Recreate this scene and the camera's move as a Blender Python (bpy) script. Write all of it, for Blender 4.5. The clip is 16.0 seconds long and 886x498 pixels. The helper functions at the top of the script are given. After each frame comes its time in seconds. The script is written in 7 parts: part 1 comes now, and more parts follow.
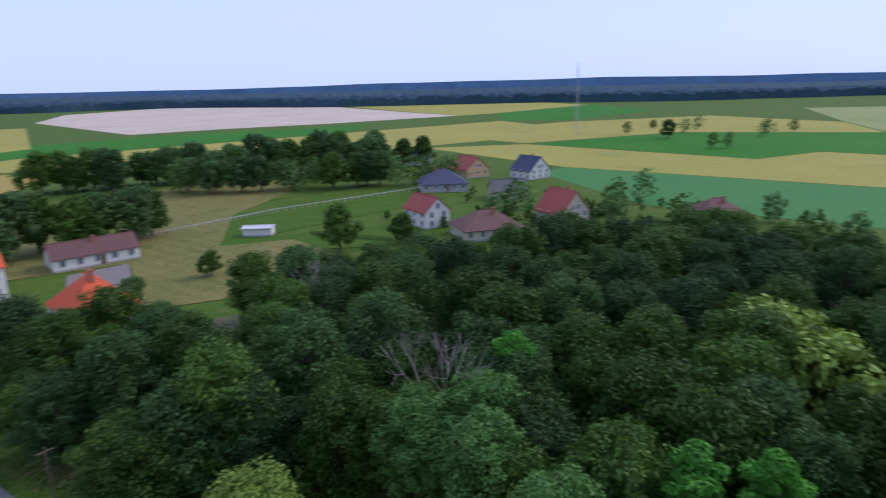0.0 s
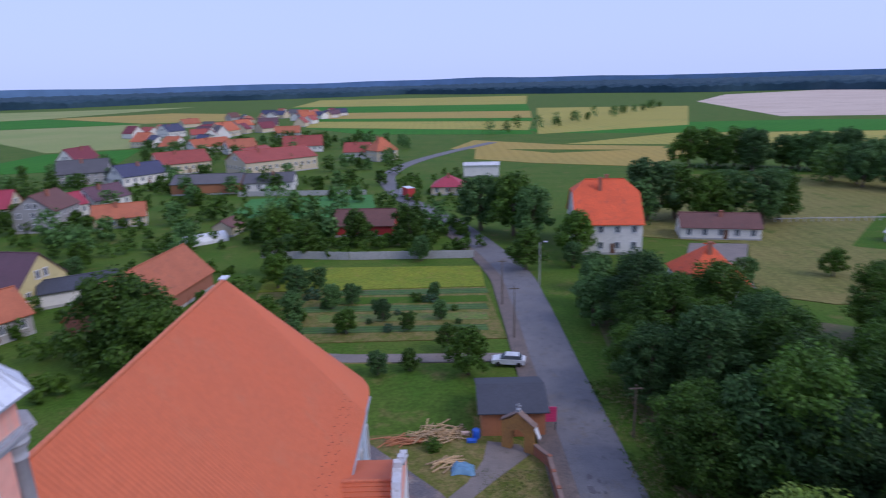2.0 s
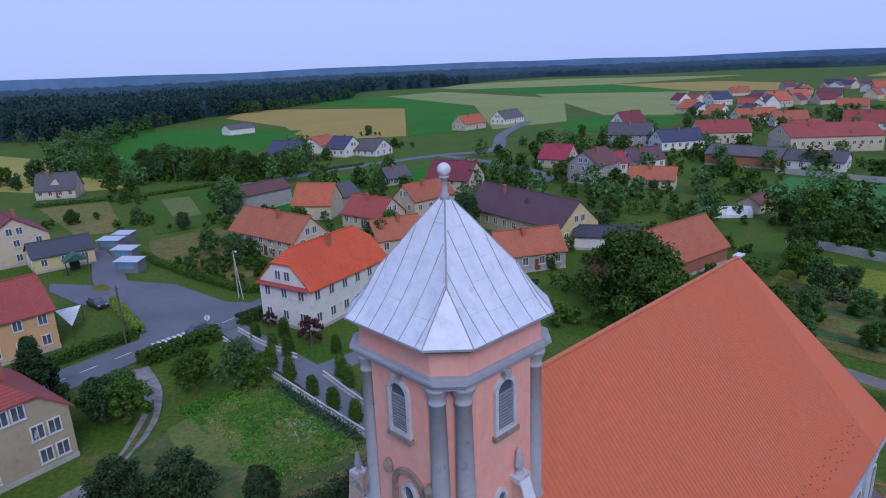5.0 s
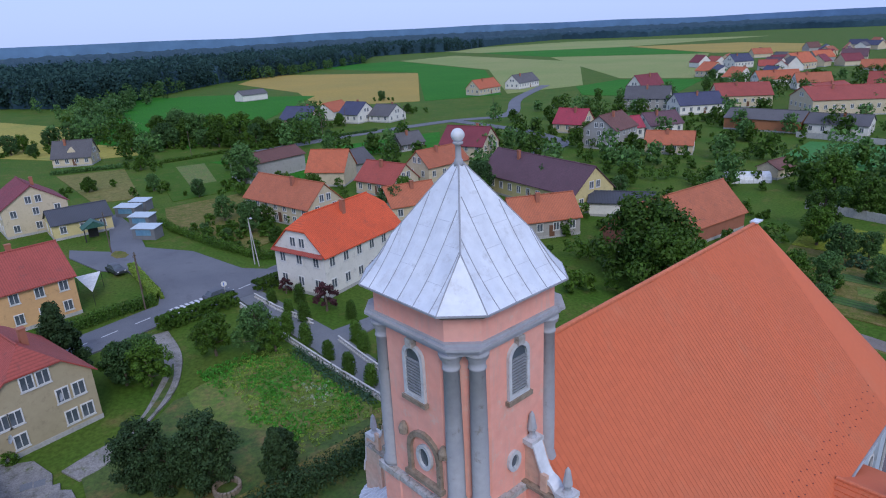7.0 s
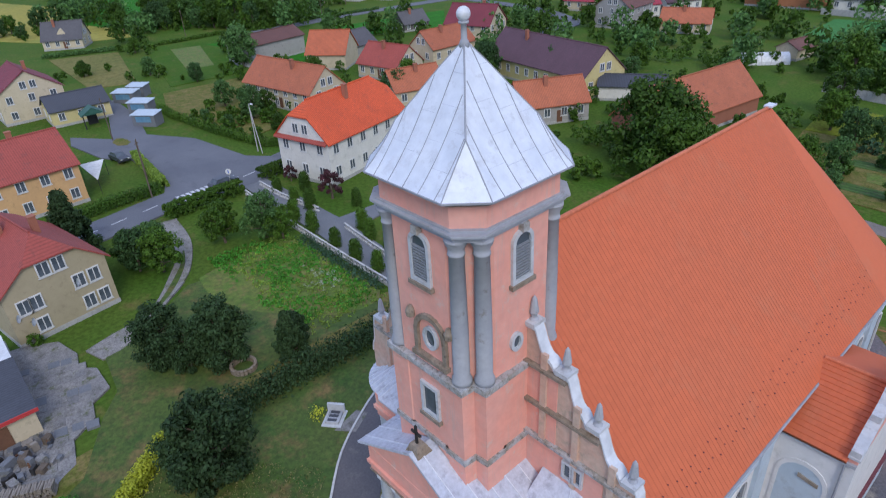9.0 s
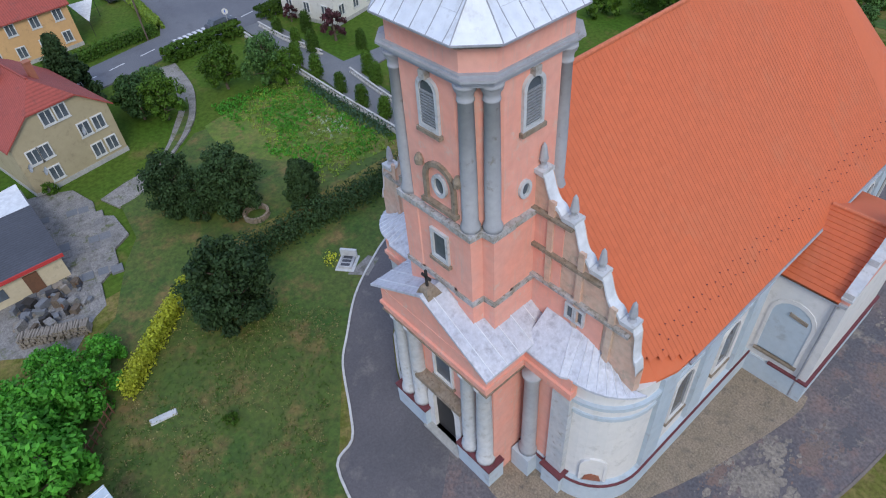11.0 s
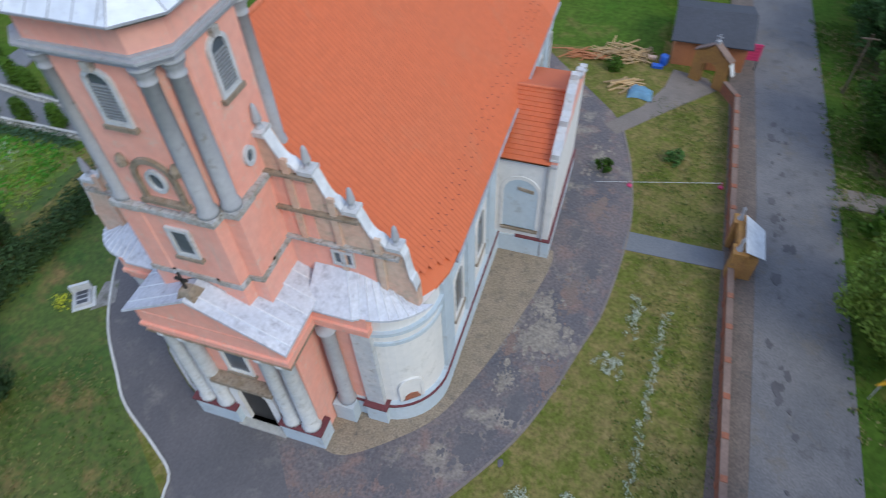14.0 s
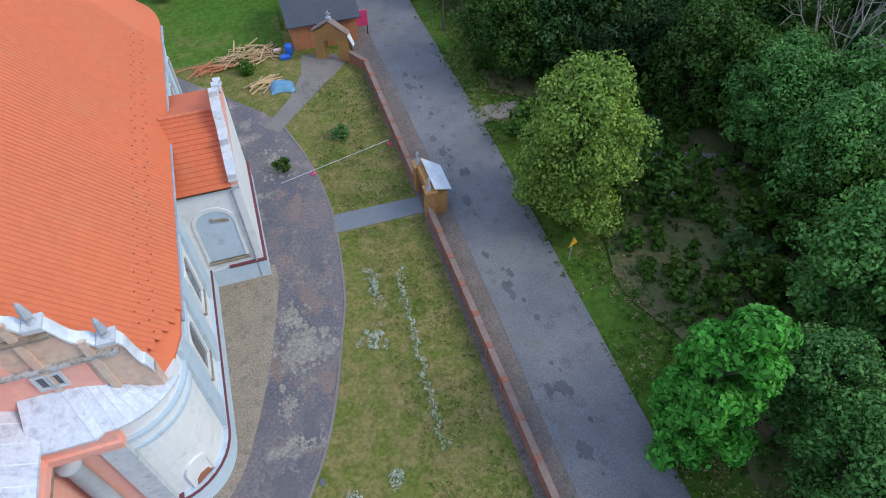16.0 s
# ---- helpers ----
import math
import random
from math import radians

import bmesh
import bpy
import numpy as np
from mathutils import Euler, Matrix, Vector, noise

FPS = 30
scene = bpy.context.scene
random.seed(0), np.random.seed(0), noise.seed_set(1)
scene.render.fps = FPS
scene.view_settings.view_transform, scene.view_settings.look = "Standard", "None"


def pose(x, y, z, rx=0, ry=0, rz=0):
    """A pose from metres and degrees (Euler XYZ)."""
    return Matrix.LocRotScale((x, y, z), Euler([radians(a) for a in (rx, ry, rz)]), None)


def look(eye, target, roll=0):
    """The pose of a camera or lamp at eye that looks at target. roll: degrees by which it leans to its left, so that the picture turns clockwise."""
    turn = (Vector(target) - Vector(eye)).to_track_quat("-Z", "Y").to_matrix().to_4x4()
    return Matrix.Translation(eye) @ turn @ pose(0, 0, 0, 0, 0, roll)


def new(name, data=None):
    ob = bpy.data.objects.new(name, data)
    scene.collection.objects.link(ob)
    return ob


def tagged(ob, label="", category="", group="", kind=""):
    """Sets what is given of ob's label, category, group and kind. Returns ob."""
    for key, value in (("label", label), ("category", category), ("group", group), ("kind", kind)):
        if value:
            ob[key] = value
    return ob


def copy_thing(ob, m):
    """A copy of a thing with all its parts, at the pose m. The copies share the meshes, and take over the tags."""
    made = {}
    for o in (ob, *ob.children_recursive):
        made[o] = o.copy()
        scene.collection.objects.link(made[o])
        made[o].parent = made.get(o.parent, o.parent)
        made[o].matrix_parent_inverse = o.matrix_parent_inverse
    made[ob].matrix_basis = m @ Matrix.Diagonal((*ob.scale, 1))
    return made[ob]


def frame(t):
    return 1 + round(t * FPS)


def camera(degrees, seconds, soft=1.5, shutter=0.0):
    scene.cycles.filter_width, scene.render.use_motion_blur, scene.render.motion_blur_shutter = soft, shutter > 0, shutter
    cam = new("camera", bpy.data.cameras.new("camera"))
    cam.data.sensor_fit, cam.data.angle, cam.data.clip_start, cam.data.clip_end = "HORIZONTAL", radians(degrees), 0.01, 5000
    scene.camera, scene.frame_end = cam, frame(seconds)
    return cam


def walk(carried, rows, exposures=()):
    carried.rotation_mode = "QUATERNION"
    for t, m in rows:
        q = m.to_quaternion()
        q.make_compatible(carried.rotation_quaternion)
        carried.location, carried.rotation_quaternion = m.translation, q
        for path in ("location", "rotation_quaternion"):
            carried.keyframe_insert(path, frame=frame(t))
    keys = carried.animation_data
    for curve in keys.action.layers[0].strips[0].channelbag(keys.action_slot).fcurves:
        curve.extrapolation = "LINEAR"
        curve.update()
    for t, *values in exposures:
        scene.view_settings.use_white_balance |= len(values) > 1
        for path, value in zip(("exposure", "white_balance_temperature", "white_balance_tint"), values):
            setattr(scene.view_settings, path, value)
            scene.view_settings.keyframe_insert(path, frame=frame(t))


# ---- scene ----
cam = camera(70.5, 16.0, soft=1.05, shutter=0.35)
PATH = [
    (0, (0, 0, 36), (78.31, 56.84, 10.75), -1.25),
    (0.5, (0, 0, 36), (61.98, 74.26, 10.62), -1.39),
    (1, (0, 0, 36), (42.77, 86.72, 10.49), -1.53),
    (1.5, (0, 0, 36), (21.39, 94.27, 10.38), -1.64),
    (2, (0, 0, 36), (-0.36, 96.63, 10.26), -1.60),
    (2.5, (0, 0, 36), (-21.52, 94.16, 10.08), -1.60),
    (3, (0, 0, 36), (-42.52, 86.69, 9.99), -1.62),
    (3.5, (0, 0, 36), (-61.11, 74.73, 9.90), -1.91),
    (4, (0, 0, 36), (-67.75, 68.61, 9.50), -1.96),
    (4.2, (0, 0, 36), (-68.42, 67.82, 9.19), -2.03),
    (6.5, (0, 0, 36), (-70.73, 63.78, 5.52), -2.63),
    (7, (0, 0, 36), (-70.36, 63.05, 3.22), -2.76),
    (7.5, (0, 0, 36), (-69.92, 62.08, 0.55), -2.92),
    (8, (0, 0, 36), (-69.19, 60.84, -2.88), -3.04),
    (8.5, (0, 0, 36), (-67.97, 59.28, -7.19), -3.16),
    (9, (0, 0, 36), (-66.01, 56.89, -13.05), -3.33),
    (9.5, (0, 0, 36), (-63.76, 54.22, -18.73), -3.52),
    (10, (0, 0, 36), (-61.21, 51.35, -24.14), -3.72),
    (10.2, (0, 0, 36), (-60.15, 50.14, -26.19), -3.75),
    (12.3, (0, 0, 36), (-53.13, 42.35, -37.37), -5.38),
    (12.5, (0, 0, 36), (-51.86, 43.57, -37.57), -5.34),
    (13, (0, 0, 36), (-45.89, 48.85, -38.21), -5.06),
    (13.5, (0, 0, 36), (-35.64, 55.71, -39.01), -4.28),
    (14, (0, 0, 36), (-22.78, 61.17, -39.76), -3.25),
    (14.5, (0, 0, 36), (-6.88, 64.25, -40.32), -1.74),
    (15, (0, 0, 36), (7.61, 63.88, -40.56), -0.47),
    (15.5, (0, 0, 36), (17.61, 61.82, -40.60), 0.21),
    (16, (0, 0, 36), (20.07, 61.08, -40.59), -0.00),
]
walk(cam, [(t, look(eye, target, roll)) for t, eye, target, roll in PATH],
     exposures=[(0.0, 0.12, 6050, 16), (1.5, -0.03, 5850, 20), (3.0, -0.24, 5600, 21), (4.0, -0.36, 5450, 21), (7.0, -0.1, 5780, 12), (8.0, 0.0, 5900, 10.5), (10.0, 0.12, 6220, 7), (12.5, 0.2, 6400, 2.0), (15.0, 0.35, 6220, 0), (16.0, 0.54, 6120, 0)])

# ---- light: an overcast evening sky with a wide, weak sun ----
SUN_AZ, SUN_EL = radians(118), radians(40)
world = bpy.data.worlds.new("evening_sky")
scene.world = world
world.use_nodes = True
wn, wl = world.node_tree.nodes, world.node_tree.links
wn.clear()
sky = wn.new("ShaderNodeTexSky")
sky.sky_type = "NISHITA"
sky.sun_disc = False
sky.sun_elevation, sky.sun_rotation = SUN_EL, SUN_AZ
sky.air_density, sky.dust_density, sky.ozone_density = 1.0, 2.0, 2.0
veil = wn.new("ShaderNodeRGB")
veil.outputs[0].default_value = (6.3, 7.5, 11.2, 1)
blend = wn.new("ShaderNodeMixRGB")
blend.inputs[0].default_value = 0.85
bg = wn.new("ShaderNodeBackground")
bg.inputs[1].default_value = 0.1
wo = wn.new("ShaderNodeOutputWorld")
wl.new(sky.outputs[0], blend.inputs[1])
wl.new(veil.outputs[0], blend.inputs[2])
wl.new(blend.outputs[0], bg.inputs[0])
wl.new(bg.outputs[0], wo.inputs[0])
sun_data = bpy.data.lights.new("sun", "SUN")
sun_data.energy, sun_data.angle, sun_data.color = 1.7, radians(24), (1.0, 0.92, 0.80)
sun = new("sun", sun_data)
sun.matrix_world = look((0, 0, 200), (-200 * math.sin(SUN_AZ) * math.cos(SUN_EL), -200 * math.cos(SUN_AZ) * math.cos(SUN_EL), 200 - 200 * math.sin(SUN_EL)))


# ---- materials ----
def mix_node(nt, kind, fac, a, b):
    n = nt.nodes.new("ShaderNodeMixRGB")
    n.blend_type = kind
    for sock, value in zip(n.inputs, (fac, a, b)):
        if hasattr(value, "is_linked"):
            nt.links.new(value, sock)
        elif isinstance(value, (int, float)):
            sock.default_value = value
        else:
            sock.default_value = (*value, 1)
    return n.outputs[0]


def noise_node(nt, co, scale, detail=4, rough=0.6):
    n = nt.nodes.new("ShaderNodeTexNoise")
    n.inputs["Scale"].default_value, n.inputs["Detail"].default_value, n.inputs["Roughness"].default_value = scale, detail, rough
    nt.links.new(co, n.inputs["Vector"])
    return n.outputs[0]


def ramp(nt, value, lo, hi):
    n = nt.nodes.new("ShaderNodeMapRange")
    n.inputs[1].default_value, n.inputs[2].default_value = lo, hi
    nt.links.new(value, n.inputs[0])
    return n.outputs[0]


def material(name, base, second=None, stain=None, grain=6.0, broad=0.4, rough=0.85, metal=0.0, bump=0.02, vary=0.0, stain_lo=0.55, stain_hi=0.7, leaf=False, lines=None, island=0.0, speck=0.4, stain2=None, streak=None):
    """A surface: base and second colour blotched at a broad scale, stains, fine grain with relief, and a little change from piece to piece."""
    m = bpy.data.materials.new(name)
    m.use_nodes = True
    nt = m.node_tree
    bs = nt.nodes["Principled BSDF"]
    co = nt.nodes.new("ShaderNodeTexCoord").outputs["Object"]
    second = second or tuple(c * 0.8 for c in base)
    col = mix_node(nt, "MIX", ramp(nt, noise_node(nt, co, broad, 5), 0.35, 0.65), base, second)
    if stain:
        col = mix_node(nt, "MIX", ramp(nt, noise_node(nt, co, broad * 2.7, 6, 0.7), stain_lo, stain_hi), col, stain)
    if stain2:
        shift = nt.nodes.new("ShaderNodeMapping")
        shift.inputs["Location"].default_value = (31.0, 17.0, 5.0)
        nt.links.new(co, shift.inputs["Vector"])
        col = mix_node(nt, "MIX", ramp(nt, noise_node(nt, shift.outputs[0], broad * 1.7, 8, 0.72), 0.54, 0.66), col, stain2)
    if streak:
        tall = nt.nodes.new("ShaderNodeMapping")
        tall.inputs["Scale"].default_value = (1.6, 1.6, 0.16)
        nt.links.new(co, tall.inputs["Vector"])
        col = mix_node(nt, "MIX", ramp(nt, noise_node(nt, tall.outputs[0], 1.3, 7, 0.7), 0.54, 0.78), col, streak)
    fine = noise_node(nt, co, grain, 3)
    col = mix_node(nt, "MULTIPLY", speck, col, mix_node(nt, "MIX", ramp(nt, fine, 0.3, 0.7), (0.6, 0.6, 0.6), (1.3, 1.3, 1.3)))
    height = fine
    if lines:
        axis, pitch, depth = lines
        w = nt.nodes.new("ShaderNodeTexWave")
        w.bands_direction = axis
        w.inputs["Scale"].default_value = 2 * math.pi / pitch / 20
        w.inputs["Distortion"].default_value = 0.15
        nt.links.new(co, w.inputs["Vector"])
        col = mix_node(nt, "MULTIPLY", depth, col, mix_node(nt, "MIX", ramp(nt, w.outputs["Fac"], 0.1, 0.6), (0.45, 0.45, 0.45), (1.1, 1.1, 1.1)))
        height = w.outputs["Fac"]
    if vary:
        info = nt.nodes.new("ShaderNodeObjectInfo")
        col = mix_node(nt, "MULTIPLY", 1.0, col, mix_node(nt, "MIX", info.outputs["Random"], (1 - vary, 1 - vary, 1 - vary), (1 + vary * 1.2, 1 + vary, 1 + vary * 0.5)))
    if island:
        geo = nt.nodes.new("ShaderNodeNewGeometry")
        col = mix_node(nt, "MULTIPLY", 1.0, col, mix_node(nt, "MIX", geo.outputs["Random Per Island"], (1 - island,) * 3, (1 + island,) * 3))
    nt.links.new(col, bs.inputs["Base Color"])
    bs.inputs["Roughness"].default_value, bs.inputs["Metallic"].default_value = rough, metal
    if bump:
        b = nt.nodes.new("ShaderNodeBump")
        b.inputs["Strength"].default_value, b.inputs["Distance"].default_value = 0.6, bump
        nt.links.new(height, b.inputs["Height"])
        nt.links.new(b.outputs[0], bs.inputs["Normal"])
    if leaf:
        bs.inputs["Specular IOR Level"].default_value = 0.25
        tr = nt.nodes.new("ShaderNodeBsdfTranslucent")
        nt.links.new(col, tr.inputs[0])
        ms = nt.nodes.new("ShaderNodeMixShader")
        ms.inputs[0].default_value = 0.3
        nt.links.new(bs.outputs[0], ms.inputs[1])
        nt.links.new(tr.outputs[0], ms.inputs[2])
        nt.links.new(ms.outputs[0], nt.nodes["Material Output"].inputs[0])
    return m


M = {}
M["grass"] = material("grass", (0.056, 0.118, 0.014), (0.085, 0.128, 0.020), (0.14, 0.13, 0.04), grain=2.0, broad=0.08, bump=0.05, speck=0.8)
M["dry_meadow"] = material("dry_meadow", (0.15, 0.155, 0.045), (0.20, 0.175, 0.06), (0.09, 0.125, 0.025), grain=1.2, broad=0.05, bump=0.04, speck=0.7, lines=("X", 4.0, 0.12))
M["lane_dirt"] = material("lane_dirt", (0.125, 0.098, 0.086), (0.16, 0.125, 0.108), (0.09, 0.085, 0.075), grain=8.0, broad=0.5, bump=0.02, speck=0.8)
M["bean_rows"] = material("bean_rows", (0.04, 0.10, 0.012), (0.06, 0.12, 0.016), (0.12, 0.105, 0.045), grain=3.0, broad=0.3, bump=0.05, speck=0.9, lines=("Y", 0.9, 0.45))
M["lawn"] = material("lawn", (0.096, 0.120, 0.020), (0.15, 0.14, 0.042), (0.21, 0.165, 0.066), grain=4.0, broad=0.3, bump=0.05, stain_lo=0.44, stain_hi=0.64, speck=0.8)
M["west_lawn"] = material("west_lawn", (0.050, 0.094, 0.012), (0.078, 0.108, 0.018), (0.165, 0.115, 0.040), grain=3.0, broad=0.13, bump=0.05, stain_lo=0.50, stain_hi=0.68, speck=0.9, stain2=(0.035, 0.085, 0.009))
M["lawn_green"] = material("lawn_green", (0.045, 0.112, 0.010), (0.066, 0.12, 0.014), (0.11, 0.125, 0.03), grain=5.0, broad=0.15, bump=0.04, speck=0.7)
M["asphalt"] = material("asphalt", (0.128, 0.126, 0.136), (0.165, 0.158, 0.165), (0.10, 0.096, 0.10), grain=9.0, broad=0.3, stain_lo=0.54, stain_hi=0.7, speck=0.7, stain2=(0.15, 0.135, 0.125))
M["patch"] = material("patch", (0.10, 0.095, 0.105), grain=9.0)
M["street"] = material("street", (0.115, 0.12, 0.142), (0.145, 0.15, 0.17), (0.10, 0.10, 0.115), grain=9.0, broad=0.12, speck=0.5)
M["apron"] = material("apron", (0.105, 0.10, 0.115), (0.165, 0.135, 0.135), (0.235, 0.15, 0.13), grain=5.0, broad=0.22, stain_lo=0.52, stain_hi=0.74, speck=0.8, stain2=(0.27, 0.235, 0.20))
M["apron_dark"] = material("apron_dark", (0.095, 0.09, 0.10), (0.12, 0.11, 0.12), (0.16, 0.145, 0.145), grain=7.0, broad=0.2)
M["forest_floor"] = material("forest_floor", (0.066, 0.092, 0.019), (0.12, 0.092, 0.038), (0.055, 0.105, 0.015), grain=3.0, broad=0.35, speck=0.9)
M["worn_gravel"] = material("worn_gravel", (0.29, 0.25, 0.21), (0.22, 0.19, 0.165), (0.13, 0.115, 0.115), grain=7.0, broad=1.0, speck=0.9, stain_lo=0.5)
M["wild"] = material("wild_garden", (0.08, 0.15, 0.012), (0.14, 0.155, 0.03), (0.19, 0.11, 0.05), grain=2.5, broad=0.35, bump=0.06, stain_lo=0.54, speck=0.9)
M["brick_dust"] = material("brick_dust", (0.20, 0.135, 0.118), (0.18, 0.14, 0.125), (0.14, 0.12, 0.12), grain=8.0, broad=0.8, speck=0.7)
M["gravel"] = material("gravel", (0.25, 0.20, 0.145), (0.30, 0.235, 0.175), (0.155, 0.13, 0.11), grain=9.0, broad=0.7, bump=0.05, speck=0.9, stain_lo=0.5)
M["shoulder"] = material("shoulder", (0.17, 0.145, 0.13), (0.21, 0.175, 0.155), (0.12, 0.11, 0.09), grain=8.0, broad=0.4)
M["slate_path"] = material("slate_path", (0.14, 0.15, 0.17), (0.17, 0.175, 0.19), grain=8.0)
M["worn_concrete"] = material("worn_concrete", (0.19, 0.185, 0.19), (0.245, 0.235, 0.235), (0.115, 0.11, 0.10), grain=7.0, broad=0.45, speck=0.8, stain_lo=0.5, stain2=(0.09, 0.105, 0.04), vary=0.14)
M["blue_path"] = material("blue_path", (0.09, 0.12, 0.20), (0.11, 0.14, 0.22), grain=9.0)
M["kerb"] = material("kerb", (0.55, 0.54, 0.53), grain=4.0)
M["pink"] = material("pink_render", (0.77, 0.345, 0.265), (0.73, 0.375, 0.305), (0.66, 0.45, 0.375), grain=2.2, broad=0.45, stain_lo=0.58, stain_hi=0.7, bump=0.004, speck=0.15, streak=(0.54, 0.39, 0.335))
M["ledge_stone"] = material("ledge_stone", (0.46, 0.46, 0.48), (0.30, 0.275, 0.235), (0.15, 0.12, 0.085), grain=6.0, broad=1.6, bump=0.02, speck=0.5, stain_lo=0.5)
M["cream"] = material("peeled_render", (0.56, 0.44, 0.35), (0.60, 0.37, 0.28), (0.40, 0.33, 0.26), grain=3.0, broad=0.6, bump=0.01, speck=0.3)
M["grey_stone"] = material("grey_stone", (0.33, 0.34, 0.375), (0.38, 0.385, 0.41), (0.25, 0.235, 0.22), grain=3.0, broad=0.6, stain_lo=0.6, speck=0.2, bump=0.008)
M["pale_stone"] = material("pale_stone", (0.46, 0.49, 0.53), (0.54, 0.54, 0.55), (0.34, 0.33, 0.32), grain=3.0, broad=0.9, stain_lo=0.55, speck=0.25, bump=0.008)
M["blue_wall"] = material("blue_wall", (0.42, 0.50, 0.58), (0.48, 0.54, 0.60), (0.37, 0.40, 0.44), grain=3.0, broad=0.4, speck=0.12, bump=0.004)
M["white_wall"] = material("white_wall", (0.64, 0.635, 0.64), (0.70, 0.68, 0.67), (0.55, 0.54, 0.53), grain=2.5, broad=0.5, speck=0.1, bump=0.004)
M["maroon_band"] = material("maroon_band", (0.16, 0.045, 0.055), grain=4.0)
M["mossy"] = material("mossy_stone", (0.22, 0.17, 0.12), (0.30, 0.25, 0.20), (0.10, 0.08, 0.06), grain=6.0, broad=2.0, bump=0.04)
M["lead"] = material("lead_sheet", (0.62, 0.65, 0.72), (0.70, 0.72, 0.77), (0.52, 0.53, 0.57), grain=2.0, broad=0.7, rough=0.5, metal=0.1, bump=0.006, speck=0.2, stain2=(0.60, 0.61, 0.66))
M["lead_worn"] = material("worn_lead_sheet", (0.49, 0.515, 0.60), (0.57, 0.585, 0.65), (0.30, 0.30, 0.36), grain=5.0, broad=0.6, rough=0.6, metal=0.05, bump=0.006, speck=0.35, stain_lo=0.52, stain_hi=0.75)
M["seam"] = material("seam", (0.33, 0.34, 0.38), grain=3.0, rough=0.6)
M["tile"] = material("clay_tile", (0.565, 0.130, 0.048), (0.53, 0.132, 0.052), (0.52, 0.145, 0.062), grain=3.0, broad=0.12, rough=0.62, vary=0.03, island=0.04, bump=0, speck=0.08)
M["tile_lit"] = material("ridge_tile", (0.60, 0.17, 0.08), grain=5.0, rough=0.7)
M["brick"] = material("brick_red", (0.34, 0.115, 0.065), (0.30, 0.13, 0.08), (0.20, 0.11, 0.08), grain=6.0, broad=0.8, lines=("Z", 0.075, 0.35))
M["ochre"] = material("ochre_brick", (0.42, 0.22, 0.06), (0.36, 0.18, 0.06), (0.25, 0.14, 0.06), grain=6.0, broad=0.8, lines=("Z", 0.075, 0.3))
M["coping"] = material("coping", (0.22, 0.15, 0.125), (0.17, 0.115, 0.095), grain=5.0)
M["bark"] = material("bark", (0.10, 0.075, 0.055), (0.14, 0.11, 0.085), grain=8.0, broad=2.0, bump=0.03)
M["dead_bark"] = material("dead_bark", (0.26, 0.23, 0.20), (0.20, 0.17, 0.14), grain=8.0, broad=2.0)
M["leaf"] = material("leaf", (0.075, 0.15, 0.018), (0.052, 0.118, 0.015), grain=1.5, broad=0.25, rough=0.6, bump=0, vary=0.3, leaf=True, island=0.35)
M["leaf_wood"] = material("leaf_wood", (0.062, 0.138, 0.018), (0.046, 0.105, 0.016), grain=1.5, broad=0.25, rough=0.6, bump=0, vary=0.35, leaf=True, island=0.4)
M["leaf_wood_dark"] = material("leaf_wood_dark", (0.055, 0.122, 0.036), (0.040, 0.094, 0.029), grain=1.5, broad=0.25, rough=0.7, bump=0, vary=0.35, leaf=True, island=0.4)
M["leaf_pale_blue"] = material("leaf_pale_blue", (0.105, 0.24, 0.052), (0.08, 0.19, 0.042), grain=1.5, broad=0.25, rough=0.6, bump=0, vary=0.15, leaf=True, island=0.35)
M["leaf_light"] = material("leaf_light", (0.26, 0.37, 0.06), (0.17, 0.28, 0.045), grain=1.5, broad=0.25, rough=0.6, bump=0, vary=0.1, leaf=True, island=0.35)
M["leaf_bright"] = material("leaf_bright", (0.10, 0.34, 0.035), (0.078, 0.27, 0.03), grain=1.5, broad=0.25, rough=0.6, bump=0, vary=0.1, leaf=True, island=0.35)
M["leaf_dark"] = material("leaf_dark", (0.080, 0.168, 0.050), (0.060, 0.130, 0.042), grain=1.5, broad=0.25, rough=0.7, bump=0, vary=0.35, leaf=True, island=0.35)
M["leaf_blue"] = material("leaf_blue", (0.075, 0.15, 0.085), (0.06, 0.125, 0.065), grain=1.5, broad=0.25, rough=0.7, bump=0, vary=0.2, leaf=True, island=0.35)
M["leaf_yellow"] = material("leaf_yellow", (0.52, 0.54, 0.05), (0.40, 0.46, 0.045), grain=1.5, broad=0.3, rough=0.6, bump=0, vary=0.1, leaf=True, island=0.3)
M["leaf_red"] = material("leaf_red", (0.09, 0.03, 0.04), (0.06, 0.03, 0.035), grain=1.5, broad=0.3, rough=0.6, bump=0, vary=0.1, leaf=True, island=0.3)
M["leaf_conifer"] = material("leaf_conifer", (0.042, 0.082, 0.030), (0.032, 0.065, 0.025), grain=1.5, broad=0.25, rough=0.7, bump=0, vary=0.2, leaf=True, island=0.35)
# leaves of the distant wood: dark green with haze blue mixed into the colour
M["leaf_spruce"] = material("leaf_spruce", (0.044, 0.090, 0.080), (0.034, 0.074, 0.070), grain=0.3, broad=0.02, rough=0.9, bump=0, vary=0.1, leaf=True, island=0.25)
M["dry_blade"] = material("dry_blade", (0.24, 0.21, 0.085), (0.17, 0.17, 0.05), grain=3.0, broad=1.0, rough=0.8, bump=0, island=0.3)
M["blossom"] = material("blossom", (0.55, 0.57, 0.50), (0.30, 0.36, 0.24), grain=3.0, broad=1.0, rough=0.7, bump=0, island=0.3)
